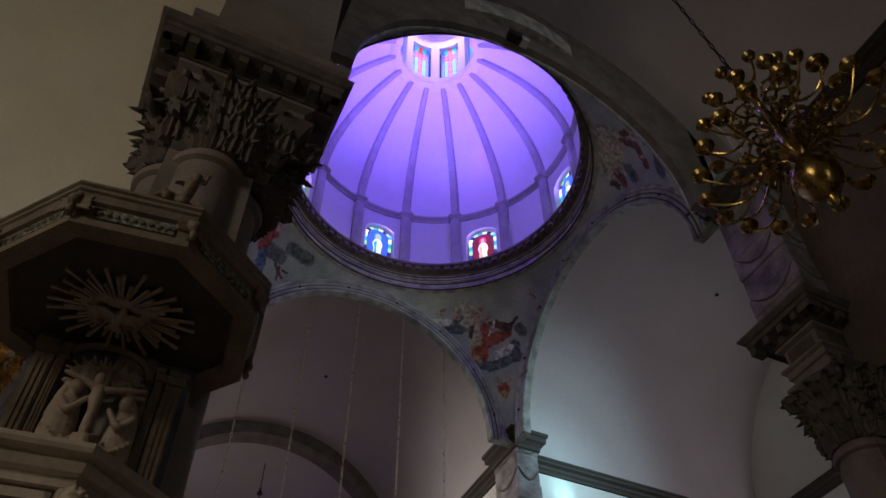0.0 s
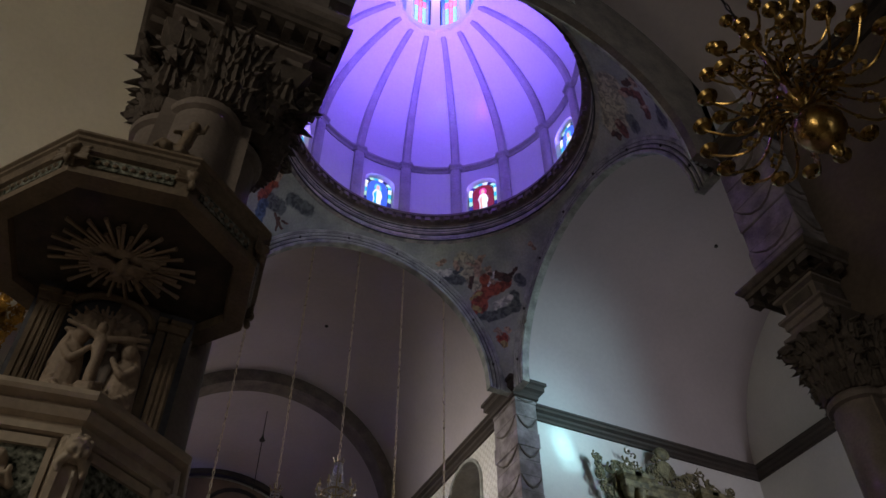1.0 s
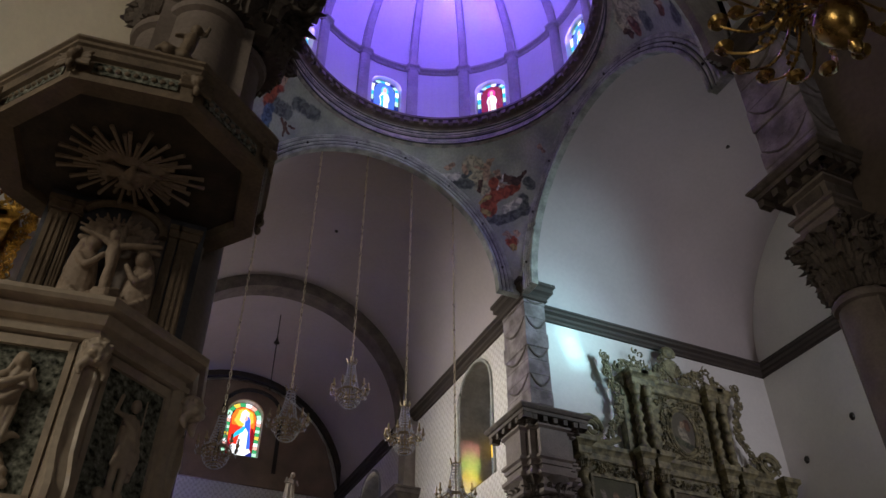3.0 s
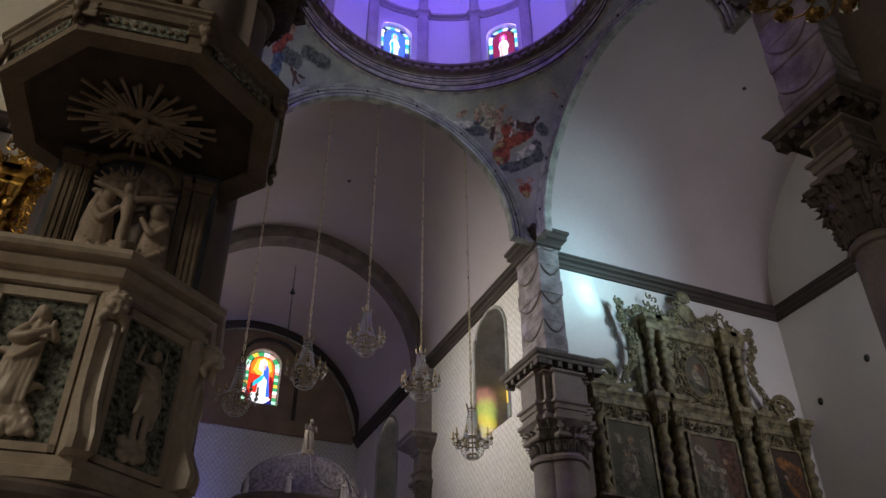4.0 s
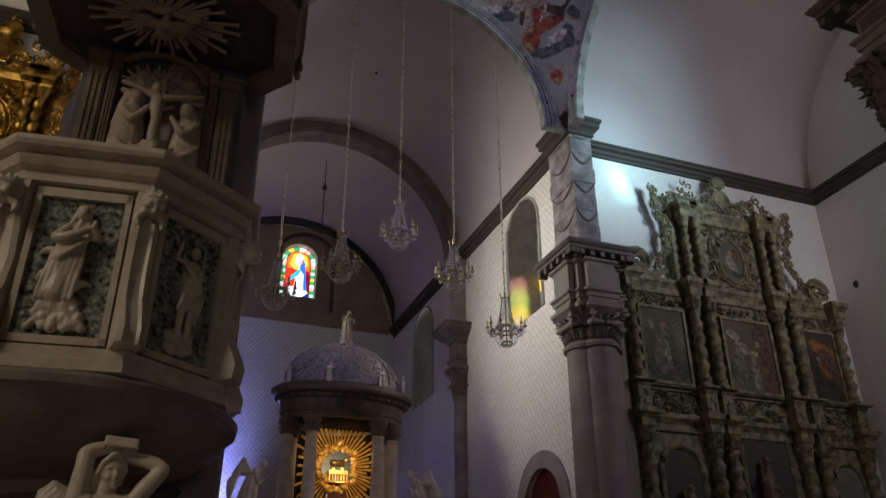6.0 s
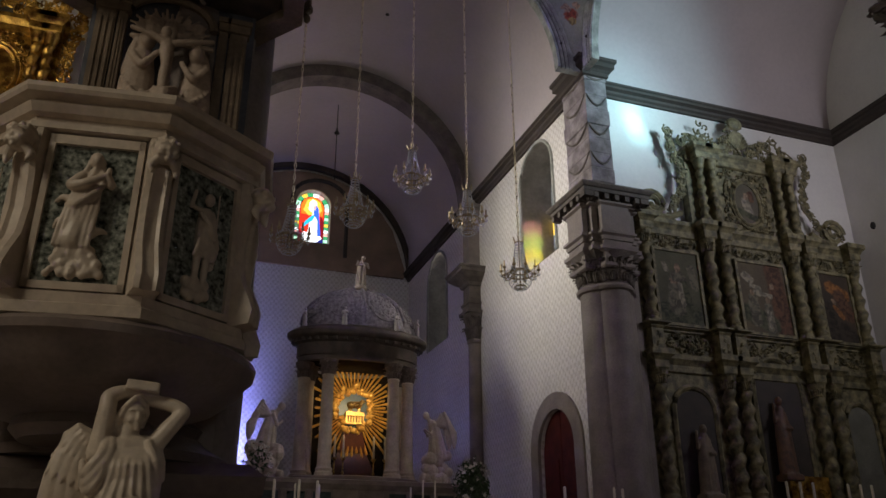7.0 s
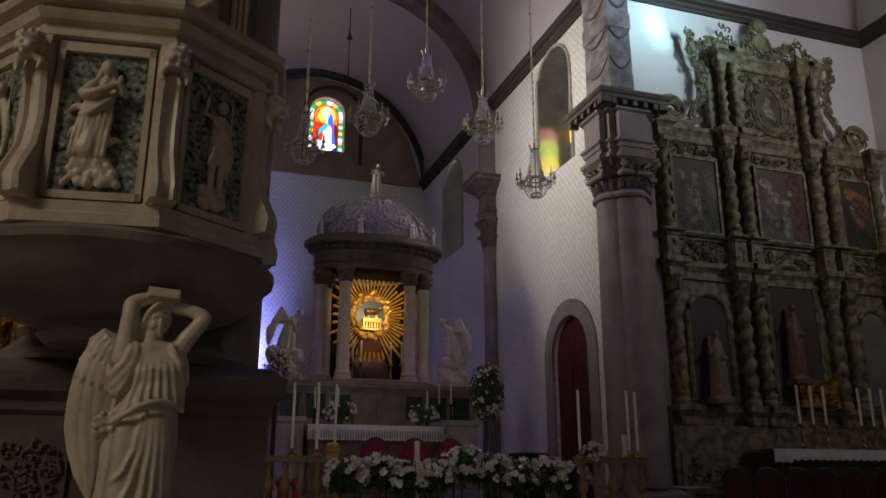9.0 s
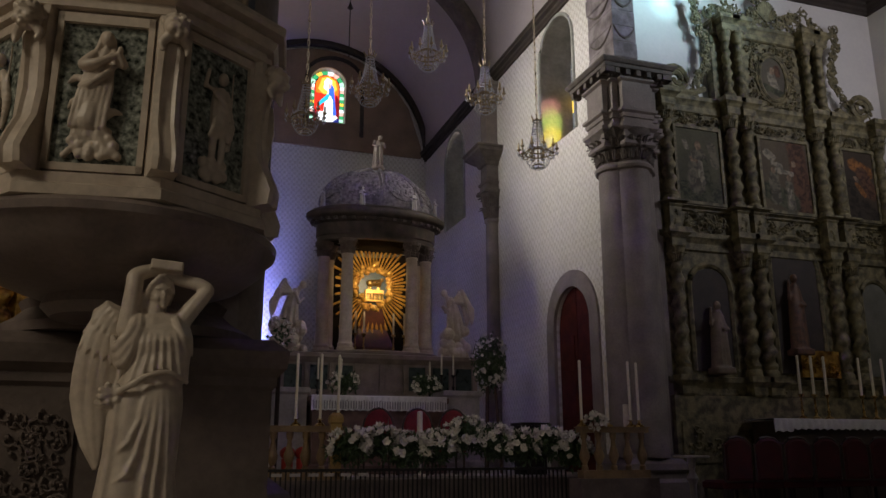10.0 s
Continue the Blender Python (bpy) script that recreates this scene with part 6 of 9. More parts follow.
# backboard with crucifix relief between pulpit and canopy
BY = 4.02
back = thing("pulpit_backboard", "carved wooden backboard with crucifix relief between pilasters", "backboard", at=(-0.2, BY, 0))
OLD_WOOD = mat("worn_painted_wood", (0.26, 0.20, 0.14), (0.16, 0.12, 0.085), 0.55, scale=5, bump=0.2)
bm = bmesh.new()
box(bm, -0.62, 0.26, BY, BY + 0.12, 2.3, 4.55)
part("board", bm, mat("blue_grey_painted_wood", (0.13, 0.14, 0.17), (0.07, 0.075, 0.095), 0.6, scale=5, bump=0.2), back, "faded blue-grey painted board")
for x, w in ((-0.54, 0.1), (-0.455, 0.05), (0.085, 0.05), (0.17, 0.1)):
    bm = bmesh.new()
    box(bm, x - w / 2, x + w / 2, BY - 0.05, BY, 3.0, 4.25)
    for o in (-0.3, 0.0, 0.3):
        box(bm, x + w * o - w * 0.08, x + w * o + w * 0.08, BY - 0.058, BY - 0.05, 3.0, 4.2)
    pil = part("pilaster", bm, OLD_WOOD, back)
    bm = bmesh.new()
    box(bm, x - w * 0.6, x + w * 0.6, BY - 0.07, BY, 4.25, 4.3)
    box(bm, x - w * 0.7, x + w * 0.7, BY - 0.085, BY, 4.3, 4.33)
    part("capital", bm, OLD_WOOD, pil)
bm = bmesh.new()
pts = [(-0.205 - 0.235 * math.cos(math.pi * i / 16), BY - 0.04, 4.24 + 0.17 * math.sin(math.pi * i / 16)) for i in range(17)]
tube(bm, pts, 0.025, 6)
part("arch_moulding", bm, OLD_WOOD, back, smooth=True)
bm = bmesh.new()
rng = random.Random(11)
Q = lambda x, z, y=0: Vector((-0.18 + x * 1.1, BY - 0.03 - y, z - 0.09))
# mourners on both sides: bodies, heads, mantles in diagonal folds
for s, lean, top in ((-1, 0.0, 4.1), (1, 0.01, 4.06)):
    blob(bm, Q(s * 0.135, top - 0.32, 0.035), (0.095, 0.075, 0.38), seg=16, rings=12)
    blob(bm, Q(s * 0.115 + lean, top + 0.045, 0.075), (0.046, 0.05, 0.056), seg=12, rings=10)
    limb(bm, [Q(s * 0.16, top + 0.05, 0.05), Q(s * 0.175, top - 0.03, 0.05), Q(s * 0.19, top - 0.16, 0.05)], (0.025, 0.03, 0.03), 8)
    for i in range(6):
        flesh(bm, [Q(s * (0.05 + 0.012 * i), 3.45 + 0.02 * i, 0.06), Q(s * (0.09 + 0.014 * i), 3.66, 0.1 - 0.008 * i), Q(s * (0.11 + 0.015 * i), top - 0.1, 0.08 - 0.008 * i)], (0.016, 0.019, 0.014), 8, 5)
    for j in range(3):
        flesh(bm, [Q(s * 0.05, 3.62 + 0.1 * j, 0.1), Q(s * 0.12, 3.56 + 0.1 * j, 0.125), Q(s * 0.2, 3.68 + 0.1 * j, 0.07)], (0.014, 0.02, 0.016), 8, 5)
    flesh(bm, [Q(s * 0.17, top - 0.06, 0.07), Q(s * 0.12, top - 0.14, 0.12), Q(s * 0.06, top - 0.06, 0.13)], (0.026, 0.024, 0.016), 8, 5)
# cross, body with bent knees, arms stretched along the beam, loincloth
limb(bm, [Q(-0.19, 4.17, 0.06), Q(0.19, 4.17, 0.06)], (0.017, 0.017), 6)
limb(bm, [Q(0, 3.4, 0.06), Q(0, 4.3, 0.06)], (0.018, 0.018), 6)
flesh(bm, [Q(0.0, 3.72, 0.1), Q(-0.015, 3.88, 0.11), Q(-0.012, 3.98, 0.12), Q(-0.018, 4.07, 0.125), Q(-0.015, 4.12, 0.12)], (0.03, 0.03, 0.028, 0.04, 0.03), 12, 5)
for s in (-1, 1):
    flesh(bm, [Q(s * 0.03 - 0.012, 4.12, 0.13), Q(s * 0.1, 4.15, 0.13), Q(s * 0.19, 4.18, 0.12)], (0.022, 0.019, 0.015), 9, 5)
    flesh(bm, [Q(s * 0.018, 3.74, 0.12), Q(s * 0.02 + 0.01, 3.62, 0.145), Q(s * 0.01, 3.48, 0.1)], (0.021, 0.018, 0.013), 9, 5)
for i in range(4):
    flesh(bm, [Q(-0.05, 3.75 + 0.025 * i, 0.12), Q(0.0, 3.735 + 0.025 * i, 0.155), Q(0.05, 3.77 + 0.025 * i, 0.12)], (0.012, 0.015, 0.012), 8, 4)
blob(bm, Q(-0.03, 4.175, 0.14), (0.03, 0.032, 0.037), seg=12, rings=10)
# clouds and rays of the glory over the cross
for i in range(30):
    blob(bm, Q(rng.uniform(-0.12, 0.12), 4.25 + rng.uniform(-0.03, 0.06), 0.03), rng.uniform(0.02, 0.038), seg=7, rings=5)
for i in range(21):
    a = math.pi * (0.02 + 0.96 * i / 20)
    r1 = 0.195 if i % 2 else 0.16
    limb(bm, [Q(-0.02 + 0.1 * math.cos(a), 4.24 + 0.07 * math.sin(a), 0.03), Q(-0.02 + r1 * math.cos(a), 4.25 + 0.8 * r1 * math.sin(a), 0.03)], (0.008, 0.010), 5)
sculpt("crucifix_relief", bm, mat("relief_stone", (0.50, 0.40, 0.32), (0.34, 0.265, 0.205), 0.6, scale=6, bump=0.15), back, 0.0065, "pale carved relief of a crucifix between two mourners", 2)

# sounding board
can = thing("pulpit_canopy", "octagonal sounding board with carved cornice and dove in rays", "canopy", at=(-0.21, 3.72, 4.4))
CO = Vector((-0.215, 3.72, 0))
octc = lambda r, z, k: Vector((CO.x + r * math.cos(radians(PU_TURN - 112.5 + 45 * k)), CO.y + r * math.sin(radians(PU_TURN - 112.5 + 45 * k)), z))


def octc_ring(bm, levels):
    rings = [[bm.verts.new(octc(r, z, k)) for k in range(8)] for r, z in levels]
    n = len(rings)
    for i in range(n):
        p, q = rings[i], rings[(i + 1) % n]
        for j in range(8):
            bm.faces.new((p[j], p[(j + 1) % 8], q[(j + 1) % 8], q[j]))


CANOPY_WOOD = mat("canopy_wood", (0.30, 0.235, 0.17), (0.19, 0.15, 0.11), 0.55, scale=5, bump=0.2)
bm = bmesh.new()
octc_ring(bm, [(0.74, 4.37), (0.76, 4.37), (0.765, 4.41), (0.745, 4.42), (0.745, 4.53), (0.77, 4.54), (0.785, 4.58), (0.80, 4.59), (0.80, 4.61), (0.815, 4.62), (0.815, 4.635), (0.6, 4.64), (0.62, 4.45), (0.64, 4.38)])
part("fascia", bm, CANOPY_WOOD, can)
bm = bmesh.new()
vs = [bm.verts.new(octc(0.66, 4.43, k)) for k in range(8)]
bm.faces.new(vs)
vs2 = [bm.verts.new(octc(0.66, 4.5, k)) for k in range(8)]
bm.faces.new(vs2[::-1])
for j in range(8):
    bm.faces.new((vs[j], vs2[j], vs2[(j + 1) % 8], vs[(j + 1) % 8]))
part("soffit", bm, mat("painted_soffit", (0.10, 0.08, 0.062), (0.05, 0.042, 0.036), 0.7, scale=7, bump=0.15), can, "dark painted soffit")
bm = bmesh.new()
vs = [bm.verts.new(octc(0.61, 4.63, k)) for k in range(8)]
tip = bm.verts.new(CO + Vector((0, 0, 4.8)))
bm.faces.new(vs[::-1])
for j in range(8):
    bm.faces.new((vs[j], vs[(j + 1) % 8], tip))
part("roof", bm, CANOPY_WOOD, can)
for k in range(8):
    a, b = octc(0.747, 4.475, k), octc(0.747, 4.475, k + 1)
    ax = (b - a).normalized()
    out = Vector((ax.y, -ax.x, 0))
    fr = Matrix((ax, out, Vector((0, 0, 1)))).transposed().to_4x4()
    fr.translation = (a + b) / 2
    bm = bmesh.new()
    w = (b - a).length
    box(bm, -w * 0.36, w * 0.36, 0, 0.008, -0.038, 0.038, fr)
    pn = part("panel", bm, GREEN_MARBLE, can, "green marbled panel with beads")
    for i in range(9):
        bm = bmesh.new()
        blob(bm, fr @ Vector((-w * 0.3 + w * 0.6 * i / 8, 0.01, 0)), (0.016, 0.012, 0.016), seg=6, rings=4)
        part("bead", bm, CANOPY_WOOD, pn)
    bm = bmesh.new()
    c0 = octc(0.77, 4.49, k)
    cd = (c0 - CO)
    cd.z = 0
    cd.normalize()
    sd = Vector((-cd.y, cd.x, 0))
    rng = random.Random(k)
    blob(bm, c0 + cd * 0.02 + Vector((0, 0, 0.01)), 0.034, seg=10, rings=8)
    for s in (-1, 1):
        for i in range(4):
            limb(bm, [c0 + sd * s * 0.02 + Vector((0, 0, -0.02 + 0.015 * i)), c0 + sd * s * 0.085 + Vector((0, 0, -0.05 + 0.03 * i))], (0.016, 0.01), 6)
    for i in range(12):
        blob(bm, c0 + cd * 0.02 + sd * rng.uniform(-0.03, 0.03) + Vector((0, 0, 0.03 + rng.uniform(-0.01, 0.02))), 0.014, seg=6, rings=4)
    blob(bm, c0 + cd * 0.02 + Vector((0, 0, -0.06)), (0.022, 0.022, 0.03))
    sculpt("cherub", bm, OLD_WOOD, can, 0.007, smooth=1)
PALE_WOOD = mat("pale_carved_wood", (0.46, 0.37, 0.29), (0.30, 0.23, 0.17), 0.55, scale=6, bump=0.2)
DV = Vector((-0.24, 3.64, 4.425))
rng = random.Random(14)
for i in range(46):
    a = 2 * math.pi * i / 46 + rng.uniform(-0.03, 0.03)
    r1 = (0.40, 0.30, 0.37, 0.26)[i % 4] * rng.uniform(0.93, 1.07)
    bm = bmesh.new()
    p0, p1 = DV + Vector((0.12 * math.cos(a), 0.1 * math.sin(a), -0.03)), DV + Vector((r1 * math.cos(a), r1 * 0.82 * math.sin(a), -0.03))
    tube(bm, [p0, p0 * 0.2 + p1 * 0.8, p1], [0.008, 0.011, 0.014], 5)
    part("ray", bm, PALE_WOOD, can)
bm = bmesh.new()
for i in range(34):
    a, r = rng.uniform(0, 6.28), rng.uniform(0.05, 0.15)
    blob(bm, DV + Vector((1.3 * r * math.cos(a), 0.9 * r * math.sin(a), -0.02)), (0.05, 0.035, 0.035), seg=8, rings=6)
# body, head, tail and spread wings
limb(bm, [DV + Vector((0.0, 0.05, -0.07)), DV + Vector((0.01, -0.01, -0.085)), DV + Vector((0.02, -0.06, -0.085))], (0.022, 0.034, 0.022), 10)
blob(bm, DV + Vector((0.024, -0.085, -0.09)), (0.02, 0.022, 0.02), seg=10, rings=8)
for i in range(5):
    limb(bm, [DV + Vector((0, 0.05, -0.07)), DV + Vector((0.05 * (i - 2) / 2, 0.13, -0.065))], (0.012, 0.011), 6)
for s in (-1, 1):
    for i in range(7):
        limb(bm, [DV + Vector((s * 0.015, -0.01, -0.08)), DV + Vector((s * (0.07 + 0.006 * i), -0.05 + 0.012 * i, -0.085)), DV + Vector((s * (0.17 - 0.012 * i), -0.03 + 0.024 * i, -0.07))], (0.012, 0.013, 0.008), 6)
sculpt("dove", bm, PALE_WOOD, can, 0.007, "carved dove with spread wings among clouds", 1)
# small putto on the canopy
bm = bmesh.new()
PB = Vector((-0.134, 2.99, 4.65))
rng = random.Random(2)
for i in range(10):
    blob(bm, PB + Vector((rng.uniform(-0.08, 0.08), rng.uniform(-0.03, 0.05), 0.02)), 0.035)
limb(bm, [PB + Vector((0, 0, 0.03)), PB + Vector((0.02, 0, 0.12)), PB + Vector((0.03, 0, 0.2))], (0.035, 0.04, 0.035), 8)
blob(bm, PB + Vector((0.04, 0, 0.27)), 0.035, seg=10, rings=8)
limb(bm, [PB + Vector((0.05, 0, 0.2)), PB + Vector((0.09, 0, 0.25)), PB + Vector((0.1, 0, 0.32))], (0.016, 0.014, 0.012))
limb(bm, [PB + Vector((0.0, 0, 0.2)), PB + Vector((-0.05, -0.02, 0.16))], (0.016, 0.014))
limb(bm, [PB + Vector((0.0, 0, 0.05)), PB + Vector((-0.09, -0.03, 0.05)), PB + Vector((-0.12, -0.03, -0.0))], (0.022, 0.018, 0.014))
putto = sculpt("cherub_statue", bm, OLD_WOOD, None, 0.008, smooth=2)
tagged(putto, "small carved cherub sitting on the canopy edge", "statue")

# ---- carved wooden altarpiece of the right transept ----
def twisted(bm, x, y, z0, z1, r, turns):
    """A spiral (solomonic) shaft."""
    n, k = 44, 12
    rings = []
    for i in range(n + 1):
        t = i / n
        ph = 2 * math.pi * turns * t
        ring = []
        for j in range(k):
            a = 2 * math.pi * j / k
            rr = r * (1 + 0.24 * math.cos(a * 1 - ph)) * (1.0 - 0.12 * t)
            ring.append(bm.verts.new((x + rr * math.cos(a), y + rr * math.sin(a), z0 + (z1 - z0) * t)))
        rings.append(ring)
    for p, q in zip(rings, rings[1:]):
        for j in range(k):
            bm.faces.new((p[j], p[(j + 1) % k], q[(j + 1) % k], q[j]))
    bm.faces.new(rings[0][::-1]), bm.faces.new(rings[-1])


def painted(name, marks, place, base, dark):
    """A darkened oil painting of robed figures on a brown ground."""
    return fresco(name, marks, place, (1, 0, 0), (0, 0, 1), (base, dark), 0.05)


def altarpiece(name, label, cx, wy, wood, sx=1.0, canvases=True):
    """A three-bay carved altarpiece standing on the floor against the wall at wy."""
    t = thing(name, label, "altarpiece", at=(cx, wy, 0))
    Y = wy - 0.34
    rng = random.Random(int(cx * 7) + 3)
    X = lambda u: cx + u * sx
    bm = bmesh.new()
    box(bm, X(-2.9), X(2.72), Y + 0.1, wy - 0.01, 0.0, 8.0)
    part("backing", bm, wood, t)
    bm = bmesh.new()
    box(bm, X(-1.4), X(1.45), Y + 0.12, wy - 0.01, 8.0, 9.9)
    part("attic_backing", bm, wood, t)
    # pedestal zone
    bm = bmesh.new()
    box(bm, X(-3.0), X(2.85), Y - 0.1, Y + 0.1, 0, 2.25)
    part("predella", bm, wood, t)
    for u0, u1 in ((-2.9, -1.5), (-1.3, -0.6), (-0.45, 0.5), (0.65, 1.4), (1.55, 2.85)):
        bm = bmesh.new()
        box(bm, min(X(u0), X(u1)), max(X(u0), X(u1)), Y - 0.125, Y - 0.1, 1.1, 1.8)
        carve(bm, X(u0 + 0.1), X(u1 - 0.1), 1.2, 1.7, Y - 0.125, int(10 * (u1 - u0)), rng, (0.06, 0.12), 0.04)
        part("carved_panel", bm, wood, t)
    cols = (-2.7, -1.2, -0.82, 0.92, 1.35, 2.52)
    # entablatures as ressauts over each column and straight runs between
    for z0, z1, out, rng_cols, xa, xb in ((2.25, 2.6, 0.22, cols, -3.0, 2.85), (4.92, 5.28, 0.26, cols, -2.98, 2.82), (5.7, 5.82, 0.16, cols, -2.95, 2.8), (7.72, 8.08, 0.28, cols, -3.0, 2.85), (9.58, 9.9, 0.22, (-1.14, -0.84, 0.88, 1.2), -1.42, 1.5)):
        bm = bmesh.new()
        stack(bm, X((xa + xb) / 2), Y + 0.18, (xb - xa) / 2 * sx - 0.08, 0.1, [(0, z0), (0.03, z0 + 0.02), (0.03, z0 + (z1 - z0) * 0.4), (0.07, z0 + (z1 - z0) * 0.6), (0.1, z0 + (z1 - z0) * 0.7), (0.1, z1 - 0.02), (0, z1)])
        part("cornice", bm, wood, t)
        for u in rng_cols:
            bm = bmesh.new()
            stack(bm, X(u), Y, 0.13, 0.13, [(0, z0), (0.02, z0 + 0.03), (0.02, z0 + (z1 - z0) * 0.45), (0.06, z0 + (z1 - z0) * 0.6), (0.11, z0 + (z1 - z0) * 0.72), (0.11, z1), (0, z1 + 0.01)])
            part("ressaut", bm, wood, t)
    # twisted columns
    for u in cols:
        for z0, z1, r in ((2.8, 4.66, 0.125), (6.0, 7.46, 0.115)):
            bm = bmesh.new()
            twisted(bm, X(u), Y, z0, z1, r, 6 if z0 < 3 else 5)
            c = part("column", bm, wood, t, smooth=True)
            bm = bmesh.new()
            lathe(bm, [(r * 1.25, z0 - 0.2), (r * 1.25, z0 - 0.1), (r * 1.0, z0 - 0.06), (r * 1.15, z0)], 14, (X(u), Y, 0))
            part("column_base", bm, wood, c, smooth=True)
            bm = bmesh.new()
            lathe(bm, [(r * 0.85, z1), (r * 0.95, z1 + 0.08), (r * 1.3, z1 + 0.18), (r * 1.45, z1 + 0.25)], 14, (X(u), Y, 0))
            for i in range(8):
                m = Matrix.Translation((X(u), Y, z1)) @ Matrix.Rotation(2 * math.pi * i / 8, 4, "Z") @ Matrix.Translation((r * 0.8, 0, 0))
                leaf(bm, m, 0.2, 0.1, 0.07, 4)
            part("column_capital", bm, wood, c)
    for u in (-1.14, -0.84, 0.88, 1.2):
        bm = bmesh.new()
        twisted(bm, X(u), Y, 8.25, 9.38, 0.085, 5)
        c = part("column", bm, wood, t, smooth=True)
        bm = bmesh.new()
        lathe(bm, [(0.09, 9.38), (0.12, 9.5), (0.14, 9.58)], 12, (X(u), Y, 0))
        part("column_capital", bm, wood, c, smooth=True)
        bm = bmesh.new()
        lathe(bm, [(0.13, 8.08), (0.13, 8.18), (0.1, 8.25)], 12, (X(u), Y, 0))
        part("column_base", bm, wood, c, smooth=True)
    # pedestals of the upper columns and carved friezes
    for u in cols:
        bm = bmesh.new()
        box(bm, X(u) - 0.13, X(u) + 0.13, Y - 0.12, Y + 0.1, 5.28, 5.7)
        carve(bm, X(u) - 0.08, X(u) + 0.08, 5.35, 5.63, Y - 0.12, 5, rng)
        part("pedestal", bm, wood, t)
    bays = ((-2.46, -1.48), (-0.5, 0.66), (1.58, 2.36))
    for u0, u1 in bays:
        for z0, z1, n in ((5.32, 5.68, 34), (7.48, 7.7, 24), (2.3, 2.55, 18)):
            bm = bmesh.new()
            carve(bm, X(u0), X(u1), z0, z1, Y + 0.09, n, rng, (0.05, 0.1), 0.06)
            tagged(part("carved_frieze", bm, wood, t), kind="stuff")
    # arched niches below
    for k, (u0, u1, zs, zt) in enumerate(((-2.40, -1.50, 4.22, 4.6), (-0.55, 0.6, 4.75, 5.3), (1.6, 2.34, 4.2, 4.55))):
        c, h = (u0 + u1) / 2, (u1 - u0) / 2
        bm = bmesh.new()
        z0 = 2.7
        pts = [(X(c - h), Y + 0.085, z0), (X(c - h), Y + 0.085, zs)] + [(X(c) - h * sx * math.cos(math.pi * i / 12), Y + 0.085, zs + (zt - zs + 0.08) * math.sin(math.pi * i / 12)) for i in range(1, 12)] + [(X(c + h), Y + 0.085, zs), (X(c + h), Y + 0.085, z0)]
        tube(bm, pts, 0.055, 6)
        part("niche_frame", bm, wood, t, smooth=True)
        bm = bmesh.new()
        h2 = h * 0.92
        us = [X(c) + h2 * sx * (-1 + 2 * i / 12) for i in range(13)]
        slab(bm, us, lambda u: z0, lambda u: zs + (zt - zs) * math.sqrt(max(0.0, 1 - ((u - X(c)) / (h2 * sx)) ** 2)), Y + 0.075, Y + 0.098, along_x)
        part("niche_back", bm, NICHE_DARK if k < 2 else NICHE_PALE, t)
    # canvases
    if canvases:
        for k, (u0, u1) in enumerate(bays):
            bm = bmesh.new()
            box(bm, X(u0), X(u1), Y + 0.06, Y + 0.095, 5.9, 7.38)
            pc = part("painting", bm, CANVAS[k], t, "dark oil painting of robed figures")
            bm = bmesh.new()
            for xa, xb, za, zb in ((u0 - 0.06, u0, 5.84, 7.44), (u1, u1 + 0.06, 5.84, 7.44), (u0, u1, 5.84, 5.9), (u0, u1, 7.38, 7.44)):
                box(bm, X(xa), X(xb), Y + 0.03, Y + 0.095, za, zb)
            part("painting_frame", bm, wood, pc)
    # attic oval with carved surround
    bm = bmesh.new()
    c, zc = X(0.06), 8.8
    ring = [(c + 0.34 * math.cos(2 * math.pi * i / 32), Y + 0.1, zc + 0.5 * math.sin(2 * math.pi * i / 32)) for i in range(33)]
    tube(bm, ring, 0.04, 6)
    tube(bm, [(c + (x - c) * 1.2, y, zc + (z - zc) * 1.15) for x, y, z in ring], 0.025, 6)
    oval = part("oval_frame", bm, wood, t, smooth=True)
    bm = bmesh.new()
    vs = [bm.verts.new((x, Y + 0.1, z)) for x, y, z in ring[:-1]]
    vs2 = [bm.verts.new((x, Y + 0.118, z)) for x, y, z in ring[:-1]]
    bm.faces.new(vs), bm.faces.new(vs2[::-1])
    for j in range(32):
        bm.faces.new((vs[j], vs2[j], vs2[(j + 1) % 32], vs[(j + 1) % 32]))
    part("oval_painting", bm, CANVAS[3], oval)
    bm = bmesh.new()
    for i in range(40):
        a = 2 * math.pi * i / 40
        q = rng.uniform(1.25, 1.6)
        carve(bm, c + 0.36 * q * math.cos(a) - 0.02, c + 0.36 * q * math.cos(a) + 0.02, zc + 0.52 * q * math.sin(a) * 0.92 - 0.02, zc + 0.52 * q * math.sin(a) * 0.92 + 0.02, Y + 0.11, 1, rng, (0.05, 0.09), 0.04)
    for ua, ub, za, zb, n in ((-0.55, -0.38, 8.1, 9.5, 16), (0.46, 0.63, 8.1, 9.5, 16), (-0.5, 0.6, 9.42, 9.58, 12), (-0.5, 0.6, 8.0, 8.2, 14)):
        carve(bm, *sorted((X(ua), X(ub))), za, zb, Y + 0.11, n, rng, (0.05, 0.1), 0.05)
    tagged(part("carved_surround", bm, wood, t), kind="stuff")
    # side wings of the attic, crest, scrolls
    for s, ux in ((-1, -1.5), (1, 1.6)):
        bm = bmesh.new()
        for i in range(26):
            q = i / 25
            z = 8.1 + 2.15 * q
            u = ux + s * (0.10 + 0.35 * max(0, 0.3 - q) / 0.3 + 0.2 * max(0, q - 0.6) + 0.08 * math.sin(9 * q))
            carve(bm, X(u) - 0.05, X(u) + 0.05, z - 0.03, z + 0.03, Y + 0.12, 3, rng, (0.07, 0.13), 0.06)
        part("attic_wing", bm, wood, t)
    bm = bmesh.new()
